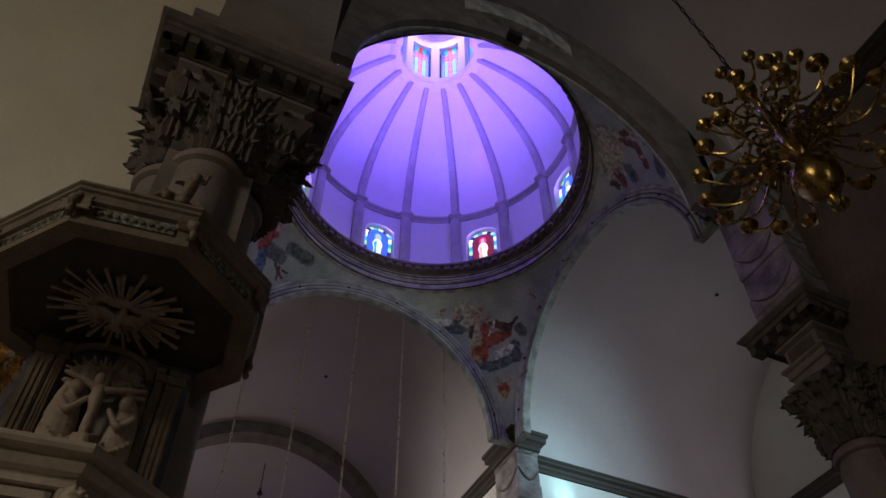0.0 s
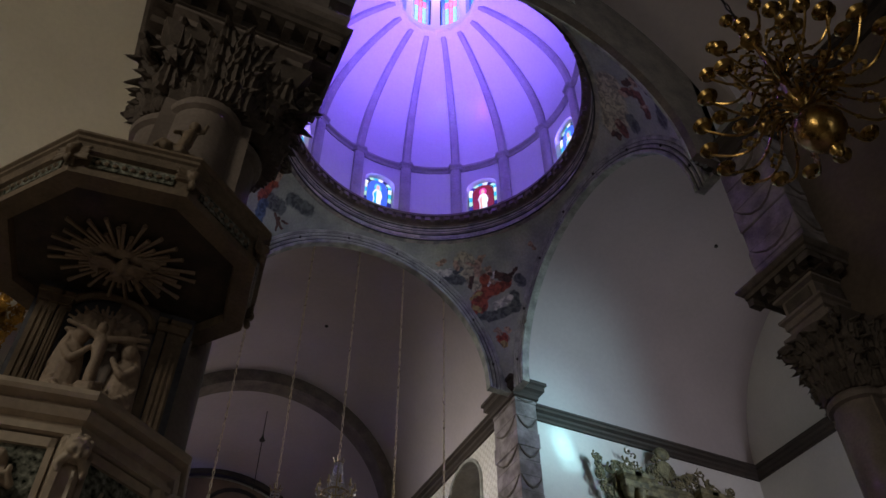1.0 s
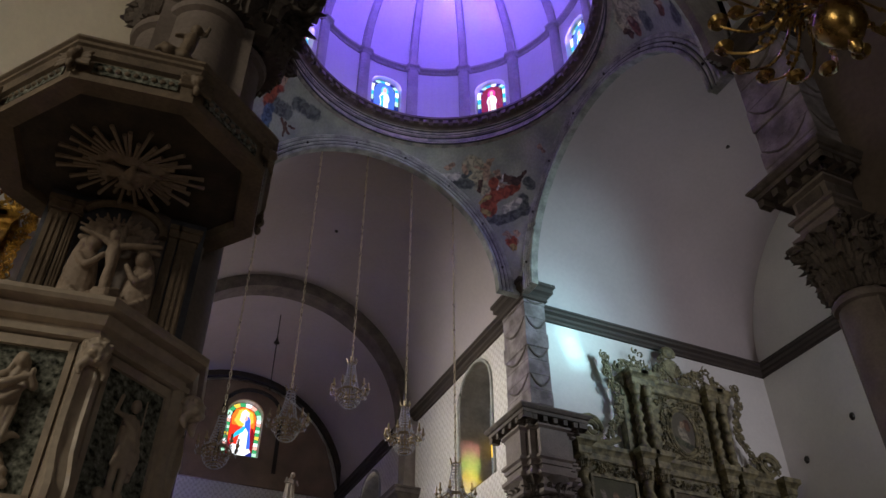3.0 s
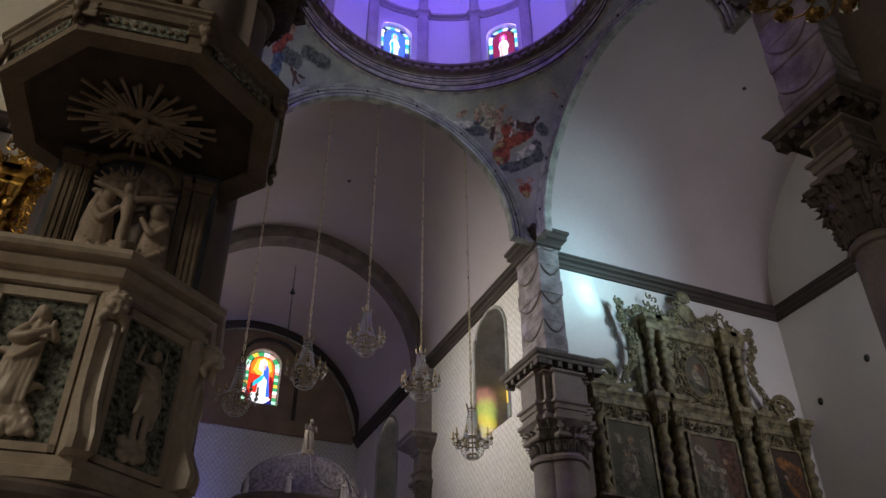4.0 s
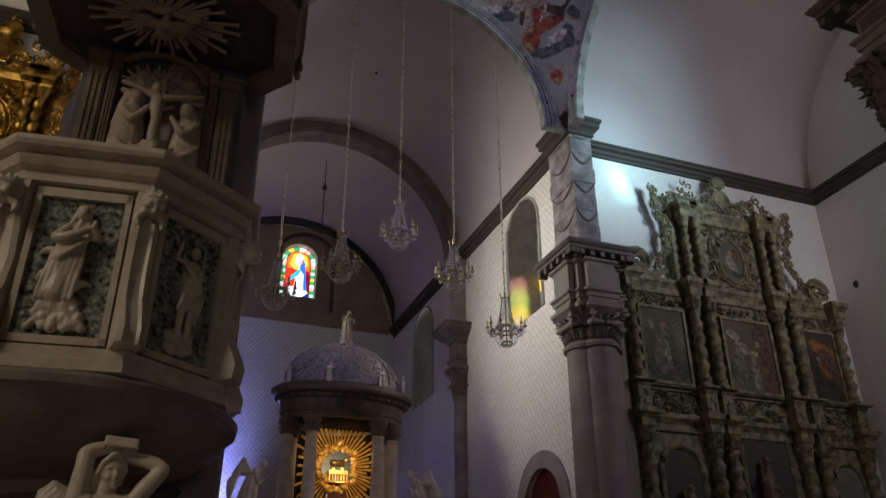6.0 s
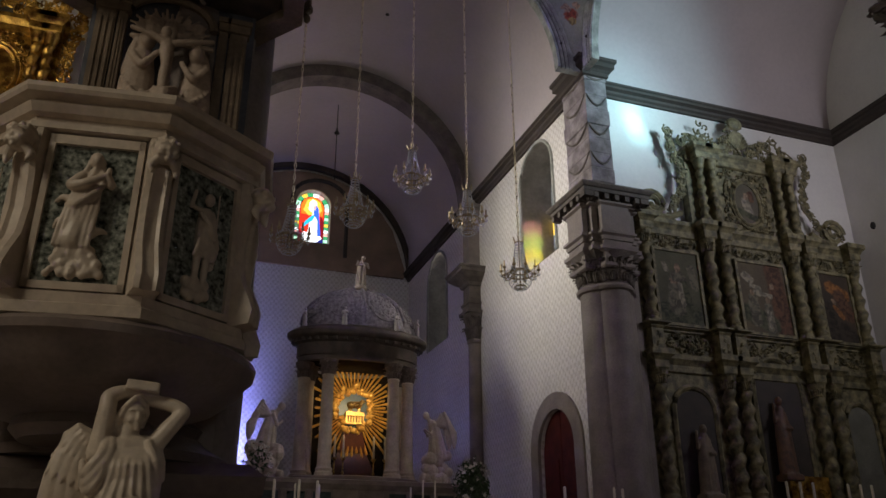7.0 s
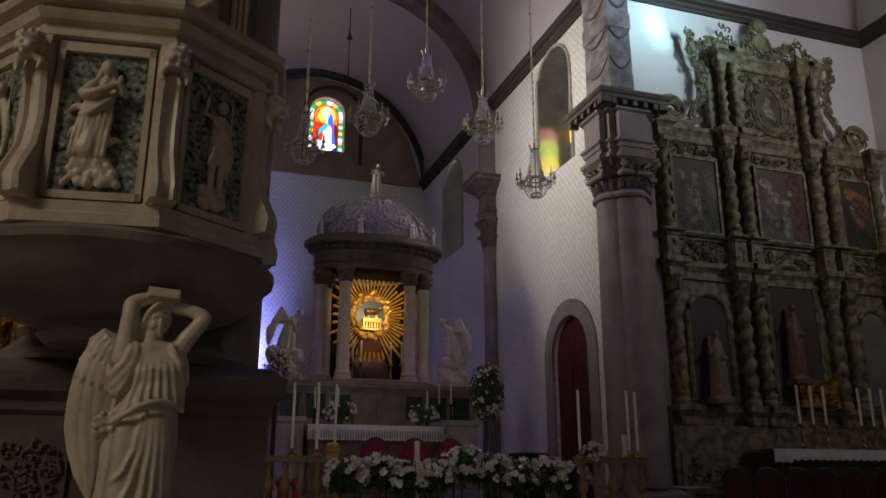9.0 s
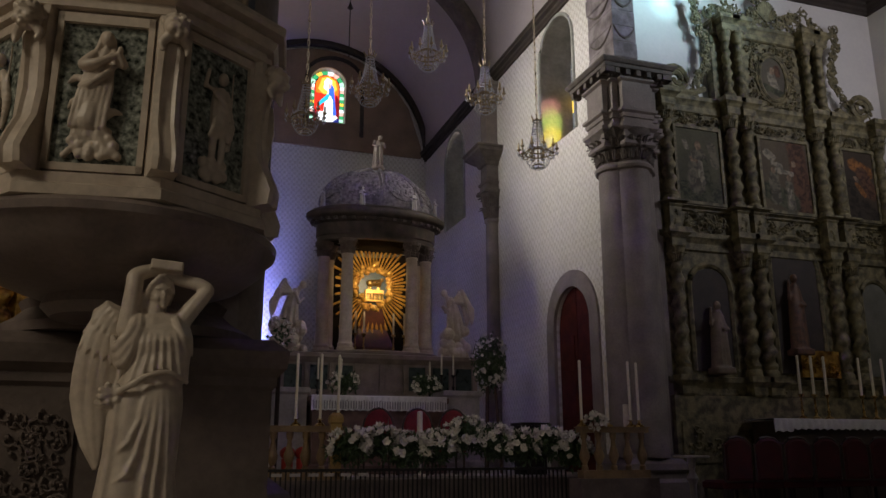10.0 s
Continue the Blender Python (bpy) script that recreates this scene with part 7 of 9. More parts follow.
    for i in range(120):
        q = rng.random()
        u = -1.45 + 2.95 * q
        top = 10.05 + 0.85 * math.exp(-((u - 0.05) / 0.26) ** 2) + 0.45 * math.exp(-((abs(u - 0.03) - 0.9) / 0.33) ** 2) + 0.12
        z = rng.uniform(9.97, top)
        carve(bm, X(u) - 0.01, X(u) + 0.01, z - 0.01, z + 0.01, Y + 0.12, 1, rng, (0.07, 0.15), 0.06)
    for i in range(13):
        a = math.pi * (0.12 + 0.76 * i / 12)
        tube(bm, [(X(0.05), Y + 0.1, 10.1), (X(0.05) + 0.28 * math.cos(a), Y + 0.08, 10.15 + 0.42 * math.sin(a))], [0.02, 0.04], 5)
    blob(bm, (X(0.05), Y + 0.08, 10.75), (0.2, 0.08, 0.16), seg=12, rings=8)
    part("crest", bm, wood, t)
    for s, u in ((-1, -2.35), (1, 2.25)):
        bm = bmesh.new()
        pts = []
        for i in range(26):
            a = 4.0 * math.pi * i / 25
            rr = 0.3 * (1 - i / 30)
            pts.append((X(u) + s * rr * math.cos(a), Y + 0.05, 8.4 + rr * math.sin(a)))
        tube(bm, pts, 0.06, 6)
        tube(bm, [(X(u), Y + 0.05, 8.12), (X(u) - s * 0.35, Y + 0.05, 8.14), (X(u) - s * 0.65, Y + 0.05, 8.28)], 0.07, 6)
        carve(bm, X(u) - 0.35, X(u) + 0.35, 8.0, 8.55, Y + 0.08, 12, rng, (0.05, 0.1), 0.05)
        part("scroll", bm, wood, t)
    return t


# flat niche backs: the dark one holds the shade of a deep recess as colour
NICHE_DARK = mat("niche_shade", (0.07, 0.055, 0.045), (0.04, 0.032, 0.028), 0.7, scale=3)
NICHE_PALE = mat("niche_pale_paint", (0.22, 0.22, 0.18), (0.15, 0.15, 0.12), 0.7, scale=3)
AX0, AYP = 11.25, 12.26
PAINT.update({"ROBE": (0.17, 0.155, 0.11), "FACE": (0.28, 0.20, 0.13), "OLIVE": (0.085, 0.09, 0.055), "LINEN": (0.30, 0.27, 0.20), "RUST": (0.12, 0.06, 0.035), "UMBER": (0.04, 0.03, 0.02), "AMBER": (0.30, 0.13, 0.04)})
CANVAS = [
    painted("painting_saint", [("OLIVE", -0.3, -0.5, 0.35, -0.55, 0.25), ("ROBE", -0.02, 0.2, -0.08, -0.35, 0.2), ("OLIVE", 0.12, 0.1, 0.2, -0.4, 0.1), ("LINEN", 0.02, 0.1, 0.06, -0.3, 0.06), ("FACE", 0.0, 0.48, 0.01, 0.42, 0.07), ("FACE", -0.18, 0.18, -0.05, 0.12, 0.035), ("ROBE", 0.32, 0.45, 0.38, 0.1, 0.1), ("LINEN", -0.3, 0.5, -0.25, 0.4, 0.06)], (9.28, AYP, 6.6), (0.15, 0.145, 0.09), (0.07, 0.07, 0.045)),
    painted("painting_assembly", [("RUST", 0.3, 0.7, 0.42, -0.6, 0.22), ("OLIVE", -0.45, -0.3, 0.1, -0.5, 0.2), ("LINEN", -0.42, 0.5, -0.3, 0.42, 0.09), ("LINEN", -0.2, 0.16, 0.15, 0.1, 0.06), ("LINEN", -0.3, 0.3, -0.1, 0.24, 0.05), ("ROBE", -0.3, 0.0, -0.28, -0.45, 0.13), ("ROBE", 0.05, -0.15, 0.08, -0.6, 0.1), ("FACE", -0.3, 0.16, -0.3, 0.12, 0.05), ("FACE", 0.06, 0.03, 0.06, -0.01, 0.05), ("LINEN", 0.05, -0.25, 0.06, -0.55, 0.05), ("FACE", 0.22, 0.34, 0.22, 0.3, 0.05)], (11.33, AYP, 6.6), (0.16, 0.13, 0.08), (0.085, 0.065, 0.045)),
    painted("painting_martyr", [("AMBER", -0.1, 0.5, 0.25, 0.35, 0.14), ("RUST", 0.1, 0.3, 0.3, -0.1, 0.16), ("UMBER", -0.25, 0.0, -0.2, -0.6, 0.16), ("UMBER", 0.1, -0.4, 0.3, -0.6, 0.14), ("AMBER", -0.05, 0.05, 0.1, -0.15, 0.06), ("FACE", -0.08, 0.2, -0.06, 0.16, 0.05)], (13.2, AYP, 6.6), (0.08, 0.055, 0.035), (0.04, 0.03, 0.022)),
    painted("painting_oval", [("LINEN", -0.05, 0.05, 0.05, -0.2, 0.1), ("RUST", 0.12, 0.25, 0.14, 0.1, 0.07), ("FACE", 0.0, 0.2, 0.0, 0.15, 0.06), ("OLIVE", -0.2, -0.2, 0.2, -0.35, 0.08)], (11.31, 12.3, 8.8), (0.15, 0.13, 0.09), (0.08, 0.07, 0.05)),
]
altarpiece("altarpiece", "tall carved grey-green wooden altarpiece with twisted columns and paintings", AX0, T_Y1, RETABLE)
GILT_DARK = mat("old_gilt", (0.62, 0.38, 0.09), (0.16, 0.075, 0.02), 0.33, 1.0, scale=6, bump=0.5, fine=30, amount=0.35)
CANVAS = [GILT_DARK] * 4
NICHE_DARK = NICHE_PALE = GILT_DARK
altarpiece("gilded_altarpiece", "gilded carved altarpiece with twisted columns, dimly lit", -3.1, T_Y1, GILT_DARK, -0.62, canvases=True)
# altarpiece statues
for x, zb, h, mm, lab in ((9.3, 2.75, 1.25, OLD_WOOD, "small carved wooden saint statue in a niche"), (11.1, 3.15, 1.5, mat("polychrome", (0.20, 0.10, 0.06), (0.08, 0.05, 0.04), 0.5, scale=8), "painted saint statue with gilded vestment in the central niche")):
    bm = bmesh.new()
    y = T_Y1 - 0.4
    for i in range(9):
        a = math.pi * i / 8
        limb(bm, [(x + 0.16 * math.cos(a), y - 0.1 * math.sin(a), zb), (x + 0.13 * math.cos(a), y - 0.09 * math.sin(a), zb + h * 0.45), (x + 0.1 * math.cos(a), y - 0.06 * math.sin(a), zb + h * 0.75)], (0.05, 0.045, 0.035), 6)
    limb(bm, [(x, y, zb), (x, y, zb + h * 0.78)], (0.13, 0.1), 8)
    blob(bm, (x, y - 0.02, zb + h * 0.9), (0.07, 0.075, 0.095), seg=10, rings=8)
    limb(bm, [(x - 0.1, y, zb + h * 0.74), (x - 0.2, y - 0.08, zb + h * 0.62), (x - 0.22, y - 0.12, zb + h * 0.85)], (0.045, 0.04, 0.03), 7)
    limb(bm, [(x + 0.1, y, zb + h * 0.74), (x + 0.16, y - 0.08, zb + h * 0.55), (x + 0.02, y - 0.14, zb + h * 0.55)], (0.045, 0.04, 0.03), 7)
    box(bm, x - 0.2, x + 0.2, y - 0.16, y + 0.14, zb - 0.12, zb)
    tagged(sculpt("saint_statue", bm, mm, None, 0.02, smooth=2), lab, "statue")
bm = bmesh.new()
box(bm, 11.0, 11.9, T_Y1 - 0.5, T_Y1 - 0.38, 2.62, 3.12)
carve(bm, 11.05, 11.85, 2.67, 3.07, T_Y1 - 0.5, 14, random.Random(9), (0.05, 0.1), 0.05)
tagged(part("gilded_tabernacle", bm, GILT_DARK), "small gilded tabernacle with carved front", "tabernacle")

# ---- chancel: temple-shaped tabernacle, altar and furnishings ----
FL = 0.9
TX, TY = 3.9, 16.3
temple = thing("altar_temple", "round marble temple tabernacle with columns and silvered dome", "tabernacle", at=(TX, TY, FL))
BRONZE = mat("dark_bronze", (0.11, 0.082, 0.065), (0.055, 0.042, 0.034), 0.5, 0.3, scale=5, bump=0.15)
PANEL_GREEN = mat("dark_green_marble", (0.06, 0.09, 0.075), (0.02, 0.03, 0.028), 0.3, scale=9, bump=0.02)
bm = bmesh.new()
stack(bm, TX, TY, 2.0, 0.62, [(0.1, FL), (0.1, FL + 0.9), (0, FL + 0.95), (0, 3.0), (0.05, 3.05), (0.1, 3.1), (0.1, 3.18), (0, 3.2)])
part("podium", bm, mat("podium_marble", (0.32, 0.26, 0.22), (0.20, 0.155, 0.13), 0.4, scale=4, bump=0.06), temple)
for i in range(8):
    x = TX - 1.75 + 0.5 * i
    bm = bmesh.new()
    box(bm, x - 0.17, x + 0.17, TY - 0.64, TY - 0.615, 2.48, 2.95)
    part("panel", bm, PANEL_GREEN if i not in (3, 4) else bpy.data.materials["podium_marble"], temple)
    bm = bmesh.new()
    box(bm, x + 0.21, x + 0.29, TY - 0.66, TY - 0.615, 2.4, 3.0)
    part("pilaster", bm, bpy.data.materials["podium_marble"], temple)


def oval(bm):
    """Flatten a round piece of the temple to its oval plan."""
    for v in bm.verts:
        v.co.y = TY + (v.co.y - TY) * 0.5


bm = bmesh.new()
lathe(bm, [(1.38, 3.2), (1.38, 3.26), (1.3, 3.28)], 48, (TX, TY, 0))
oval(bm)
part("floor_disc", bm, bpy.data.materials["podium_marble"], temple)
for ring_a in ((231, 180), (307, 341), (30, 150)):
    for ring_b in ring_a:
        dx, dy = 1.12 * math.cos(radians(ring_b)), 0.56 * math.sin(radians(ring_b))
        bm = bmesh.new()
        c = (TX + dx, TY + dy, 0)
        lathe(bm, [(0.18, 3.26), (0.18, 3.33), (0.155, 3.35), (0.17, 3.4), (0.14, 3.44), (0.135, 3.5), (0.125, 4.3), (0.115, 5.22), (0.13, 5.24), (0.12, 5.27)], 24, c)
        col = part("column", bm, MARBLE, temple, smooth=True)
        bm = bmesh.new()
        lathe(bm, [(0.115, 5.27), (0.13, 5.4), (0.19, 5.52), (0.2, 5.58)], 16, c)
        for i in range(8):
            for row in range(2):
                m = Matrix.Translation((c[0], c[1], 5.28 + 0.1 * row)) @ Matrix.Rotation(2 * math.pi * (i + 0.5 * row) / 8, 4, "Z") @ Matrix.Translation((0.11, 0, 0))
                leaf(bm, m, 0.17, 0.09, 0.075, 4)
        part("capital", bm, DARK_STONE, col)
bm = bmesh.new()
lathe(bm, [(1.1, 5.58), (1.28, 5.58), (1.28, 5.68), (1.31, 5.7), (1.31, 5.95), (1.36, 5.98), (1.4, 6.05), (1.5, 6.08), (1.53, 6.12), (1.53, 6.2), (1.42, 6.28), (1.3, 6.32), (1.1, 6.33)], 72, (TX, TY, 0), hoop=True)
oval(bm)
part("entablature", bm, BRONZE, temple, "dark bronze-coloured entablature", True)
for i in range(40):
    m = Matrix.Translation((TX, TY, 5.99)) @ Matrix.Rotation(2 * math.pi * i / 40, 4, "Z")
    bm = bmesh.new()
    box(bm, 1.3, 1.44, -0.04, 0.04, 0, 0.06, m)
    oval(bm)
    part("dentil", bm, BRONZE, temple)
SILVER = mat("silvered_relief", (0.30, 0.27, 0.30), (0.13, 0.115, 0.13), 0.36, 0.35, scale=14, bump=0.5, fine=40, amount=0.4)
bm = bmesh.new()
lathe(bm, [(1.27, 6.33), (1.27, 6.4)] + [(1.24 * math.cos(radians(a)), 6.4 + 0.9 * math.sin(radians(a))) for a in range(5, 86, 5)] + [(0.12, 7.3), (0.2, 7.31), (0.2, 7.36), (0.0, 7.38)], 72, (TX, TY, 0))
oval(bm)
dm = part("dome", bm, SILVER, temple, "silvered dome with relief fields", True)
for i in range(8):
    a = radians(45 * i)
    bm = bmesh.new()
    tube(bm, [(TX + 1.26 * math.cos(radians(b)) * math.cos(a), TY + 1.26 * math.cos(radians(b)) * math.sin(a), 6.4 + 0.92 * math.sin(radians(b))) for b in range(0, 86, 8)], 0.035, 6)
    oval(bm)
    part("dome_rib", bm, SILVER, dm, smooth=True)
    rng = random.Random(i)
    bm = bmesh.new()
    for k in range(110):
        a2, b2 = a + radians(rng.uniform(-17, 17) + 22.5), radians(rng.uniform(8, 58))
        blob(bm, (TX + 1.24 * math.cos(b2) * math.cos(a2), TY + 1.24 * math.cos(b2) * math.sin(a2), 6.4 + 0.9 * math.sin(b2)), rng.uniform(0.012, 0.034), seg=6, rings=4)
    ring = [(a + radians(22.5) + radians(19) * math.cos(2 * math.pi * q / 24), radians(33) + radians(27) * math.sin(2 * math.pi * q / 24)) for q in range(25)]
    tube(bm, [(TX + 1.25 * math.cos(b3) * math.cos(a3), TY + 1.25 * math.cos(b3) * math.sin(a3), 6.4 + 0.91 * math.sin(b3)) for a3, b3 in ring], 0.022, 6)
    oval(bm)
    tagged(part("dome_relief", bm, SILVER, dm), kind="stuff")


def small_figure(bm, x, y, z, h, dx=0.0, wings=0, turn=0.0, wide=1.0):
    """A small draped standing figure."""
    m = Matrix.Translation((x, y, z)) @ Matrix.Rotation(turn, 4, "Z") @ Matrix.Diagonal((h * wide, h * wide, h, 1))
    P = lambda a, b, c: m @ Vector((a, b, c))
    for i in range(8):
        a = 2 * math.pi * i / 8
        limb(bm, [P(0.12 * math.cos(a), 0.1 * math.sin(a), 0.0), P(0.1 * math.cos(a), 0.08 * math.sin(a), 0.4), P(0.07 * math.cos(a), 0.05 * math.sin(a), 0.72)], (0.035 * h, 0.035 * h, 0.03 * h), 6)
    limb(bm, [P(0, 0, 0), P(0, 0, 0.75)], (0.08 * h, 0.06 * h), 8)
    limb(bm, [P(0, 0, 0.76), P(dx * 0.5, -0.01, 0.86)], (0.035 * h, 0.028 * h), 8)
    blob(bm, P(dx, -0.02, 0.9), 0.065 * h, seg=9, rings=7)
    for s in (-1, 1):
        limb(bm, [P(s * 0.1, 0, 0.77), P(s * 0.17, -0.06, 0.62), P(s * 0.05 + dx, -0.14, 0.6 + 0.1 * (s > 0))], (0.035 * h, 0.03 * h, 0.025 * h), 7)
        for k in range(wings):
            limb(bm, [P(s * 0.06, 0.09, 0.78), P(s * (0.16 + 0.04 * k), 0.14, 0.88 - 0.1 * k), P(s * (0.2 + 0.03 * k), 0.16, 0.35 - 0.07 * k)], (0.03 * h, 0.035 * h, 0.015 * h), 6)


bm = bmesh.new()
small_figure(bm, TX, TY, 7.4, 0.78, 0.04, 0, 0.3, 1.2)
lathe(bm, [(0.14, 7.3), (0.16, 7.34), (0.13, 7.42), (0.0, 7.43)], 16, (TX, TY, 0))
tagged(sculpt("dome_statue", bm, bpy.data.materials["podium_marble"], None, 0.009, smooth=1), "white marble statue on top of the temple dome", "statue")
for i, a in enumerate((205, 250, 300, 335)):
    bm = bmesh.new()
    x, y = TX + 1.36 * math.cos(radians(a)), TY + 0.68 * math.sin(radians(a))
    small_figure(bm, x, y, 6.29, 0.42, 0.03, 0, radians(a + 90))
    tagged(sculpt("cherub_statue", bm, MARBLE_GREY, None, 0.012, smooth=1), "small marble cherub standing on the temple cornice", "statue", "cherubs on the temple")

# gilded glory of rays with medallion
glory = thing("gilded_glory", "gilded sunburst with cherub garland round a lamb medallion", "sunburst", at=(3.96, 16.75, 3.3))
GX, GY, GZ = 3.96, 16.78, 4.78
for i in range(56):
    a = 2 * math.pi * i / 56
    q = (1.02, 0.78, 0.92, 0.7)[i % 4]
    ln = (0.62 + 0.42 * abs(math.sin(a))) * q + 0.18
    bm = bmesh.new()
    d1, nrm = Vector((math.cos(a), 0, math.sin(a))), Vector((-math.sin(a), 0, math.cos(a)))
    c = Vector((GX, GY, GZ))
    vs = [c + d1 * 0.3 - nrm * 0.012, c + d1 * ln - nrm * 0.028, c + d1 * (ln + 0.03), c + d1 * ln + nrm * 0.028, c + d1 * 0.3 + nrm * 0.012]
    f0 = [bm.verts.new(v) for v in vs]
    f1 = [bm.verts.new(v + Vector((0, 0.02, 0))) for v in vs]
    ridge = [bm.verts.new(c + d1 * 0.3 + Vector((0, -0.02, 0))), bm.verts.new(c + d1 * ln + Vector((0, -0.02, 0)))]
    bm.faces.new(f1)
    bm.faces.new((f0[0], f0[1], ridge[1], ridge[0])), bm.faces.new((ridge[0], ridge[1], f0[3], f0[4])), bm.faces.new((f0[1], f0[2], ridge[1])), bm.faces.new((f0[2], f0[3], ridge[1]))
    for j in range(5):
        bm.faces.new((f0[j], f1[j], f1[(j + 1) % 5], f0[(j + 1) % 5])) if j != 4 else None
    part("ray", bm, GILT, glory)
bm = bmesh.new()
rng = random.Random(21)
for i in range(60):
    a = 2 * math.pi * i / 60
    rr = rng.uniform(0.3, 0.44)
    blob(bm, (GX + rr * math.cos(a), GY - 0.06 - rng.uniform(0, 0.05), GZ + rr * 1.2 * math.sin(a)), rng.uniform(0.035, 0.075), seg=8, rings=6)
part("garland", bm, GILT, glory, "garland of gilded cherub heads and clouds", True)
bm = bmesh.new()
m = Matrix.Translation((GX, GY - 0.03, GZ)) @ Matrix.Rotation(radians(90), 4, "X")
lathe(bm, [(0.0, 0.02), (0.34, 0.02), (0.34, -0.02), (0.0, -0.02)], 32, (0, 0, 0), m=m @ Matrix.Diagonal((1, 1.2, 1, 1)))
part("medallion", bm, mat("medallion_blue", (0.05, 0.08, 0.10), (0.025, 0.04, 0.05), 0.4, scale=6), glory)
bm = bmesh.new()
limb(bm, [(GX - 0.1, GY - 0.1, GZ + 0.08), (GX + 0.1, GY - 0.1, GZ + 0.09)], (0.075, 0.07), 10)
blob(bm, (GX + 0.17, GY - 0.11, GZ + 0.16), (0.055, 0.04, 0.045))
for x in (-0.12, -0.07, 0.08, 0.12):
    limb(bm, [(GX + x, GY - 0.1, GZ + 0.05), (GX + x, GY - 0.1, GZ - 0.08)], (0.022, 0.016))
sculpt("lamb", bm, BRASS, glory, 0.012, "small brass carved lamb", 2)
bm = bmesh.new()
box(bm, GX - 0.2, GX + 0.2, GY - 0.18, GY - 0.03, GZ - 0.16, GZ - 0.08)
for i in range(7):
    box(bm, GX - 0.19 + 0.06 * i, GX - 0.165 + 0.06 * i, GY - 0.17, GY - 0.05, GZ - 0.3, GZ - 0.16)
box(bm, GX - 0.17, GX + 0.17, GY - 0.17, GY - 0.03, GZ - 0.33, GZ - 0.3)
part("casket", bm, GILT, glory)
bm = bmesh.new()
stack(bm, GX, GY + 0.02, 0.45, 0.14, [(0.02, 3.28), (0.02, 3.45), (0, 3.5), (-0.15, 3.9), (-0.25, 4.3)])
part("foot", bm, mat("red_gilt_wood", (0.12, 0.035, 0.02), (0.06, 0.02, 0.012), 0.4, scale=6), glory)
# near-black colour stands in for the shade inside the temple
TEMPLE_SHADE = mat("temple_inner_shade", (0.02, 0.014, 0.010), (0.012, 0.009, 0.007), 0.9, scale=3, spec=0.1)
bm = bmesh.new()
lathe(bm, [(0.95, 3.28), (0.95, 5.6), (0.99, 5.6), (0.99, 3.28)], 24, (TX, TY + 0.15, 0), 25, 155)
tagged(part("temple_screen", bm, TEMPLE_SHADE), "curved near-black screen added for the shade behind the gilded sunburst", "screen")
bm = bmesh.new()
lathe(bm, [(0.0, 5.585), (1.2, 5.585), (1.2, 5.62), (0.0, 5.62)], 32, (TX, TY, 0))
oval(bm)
tagged(part("temple_ceiling", bm, TEMPLE_SHADE), "round ceiling panel inside the temple, shade put into its near-black colour", "ceiling panel")

# high altar with lace cloth
CLOTH = mat("white_linen", (0.78, 0.76, 0.74), (0.66, 0.64, 0.63), 0.85, scale=6, bump=0.15)
altar = thing("high_altar", "marble high altar with white lace cloth", "altar", at=(3.6, 15.0, FL))
bm = bmesh.new()
stack(bm, 3.65, 15.15, 1.25, 0.42, [(0.05, FL), (0.05, FL + 0.15), (0, FL + 0.2), (0, 2.12), (0.05, 2.16), (0.08, 2.2), (0.08, 2.28), (0, 2.29)])
part("block", bm, mat("red_marble", (0.22, 0.13, 0.11), (0.12, 0.07, 0.06), 0.4, scale=4), altar)
bm = bmesh.new()
n = 90
rows = []
for i in range(n + 1):
    x = 2.36 + 2.58 * i / n
    w = 0.012 * math.sin(i * 1.7) + 0.006 * math.sin(i * 0.6)
    hem = 2.02 + 0.018 * abs(math.sin(i * 0.7))
    rows.append([bm.verts.new(v) for v in ((x, 15.6, 2.30), (x, 14.66, 2.305), (x, 14.64 + w * 0.3, 2.28), (x, 14.64 + w, 2.15), (x, 14.635 + w * 1.4, hem), (x, 14.645 + w * 1.4, hem), (x, 14.66, 2.29))])
for p, q in zip(rows, rows[1:]):
    for j in range(6):
        bm.faces.new((p[j], q[j], q[j + 1], p[j + 1]))
part("altar_cloth", bm, CLOTH, altar, "white pleated lace cloth", True)
# lace openings as grey strips, with their shadow put into the colour
for i in range(52):
    bm = bmesh.new()
    x = 2.4 + 2.5 * i / 51
    box(bm, x - 0.008, x + 0.008, 14.618, 14.624, 2.06, 2.2)
    part("lace_shade_strip", bm, mat("lace_shadow", (0.3, 0.29, 0.3)) if i == 0 else bpy.data.materials["lace_shadow"], altar)
# steps beside the altar
for x0, x1 in ((1.7, 2.32), (5.0, 5.7)):
    bm = bmesh.new()
    stack(bm, (x0 + x1) / 2, 15.3, (x1 - x0) / 2, 0.4, [(0.04, FL), (0.04, FL + 0.2), (0, FL + 0.25), (0, 2.32), (0.05, 2.36), (0.05, 2.44), (0, 2.45)])
    tagged(part("marble_pedestal", bm, MARBLE_GREY), "veined marble pedestal beside the high altar", "pedestal")

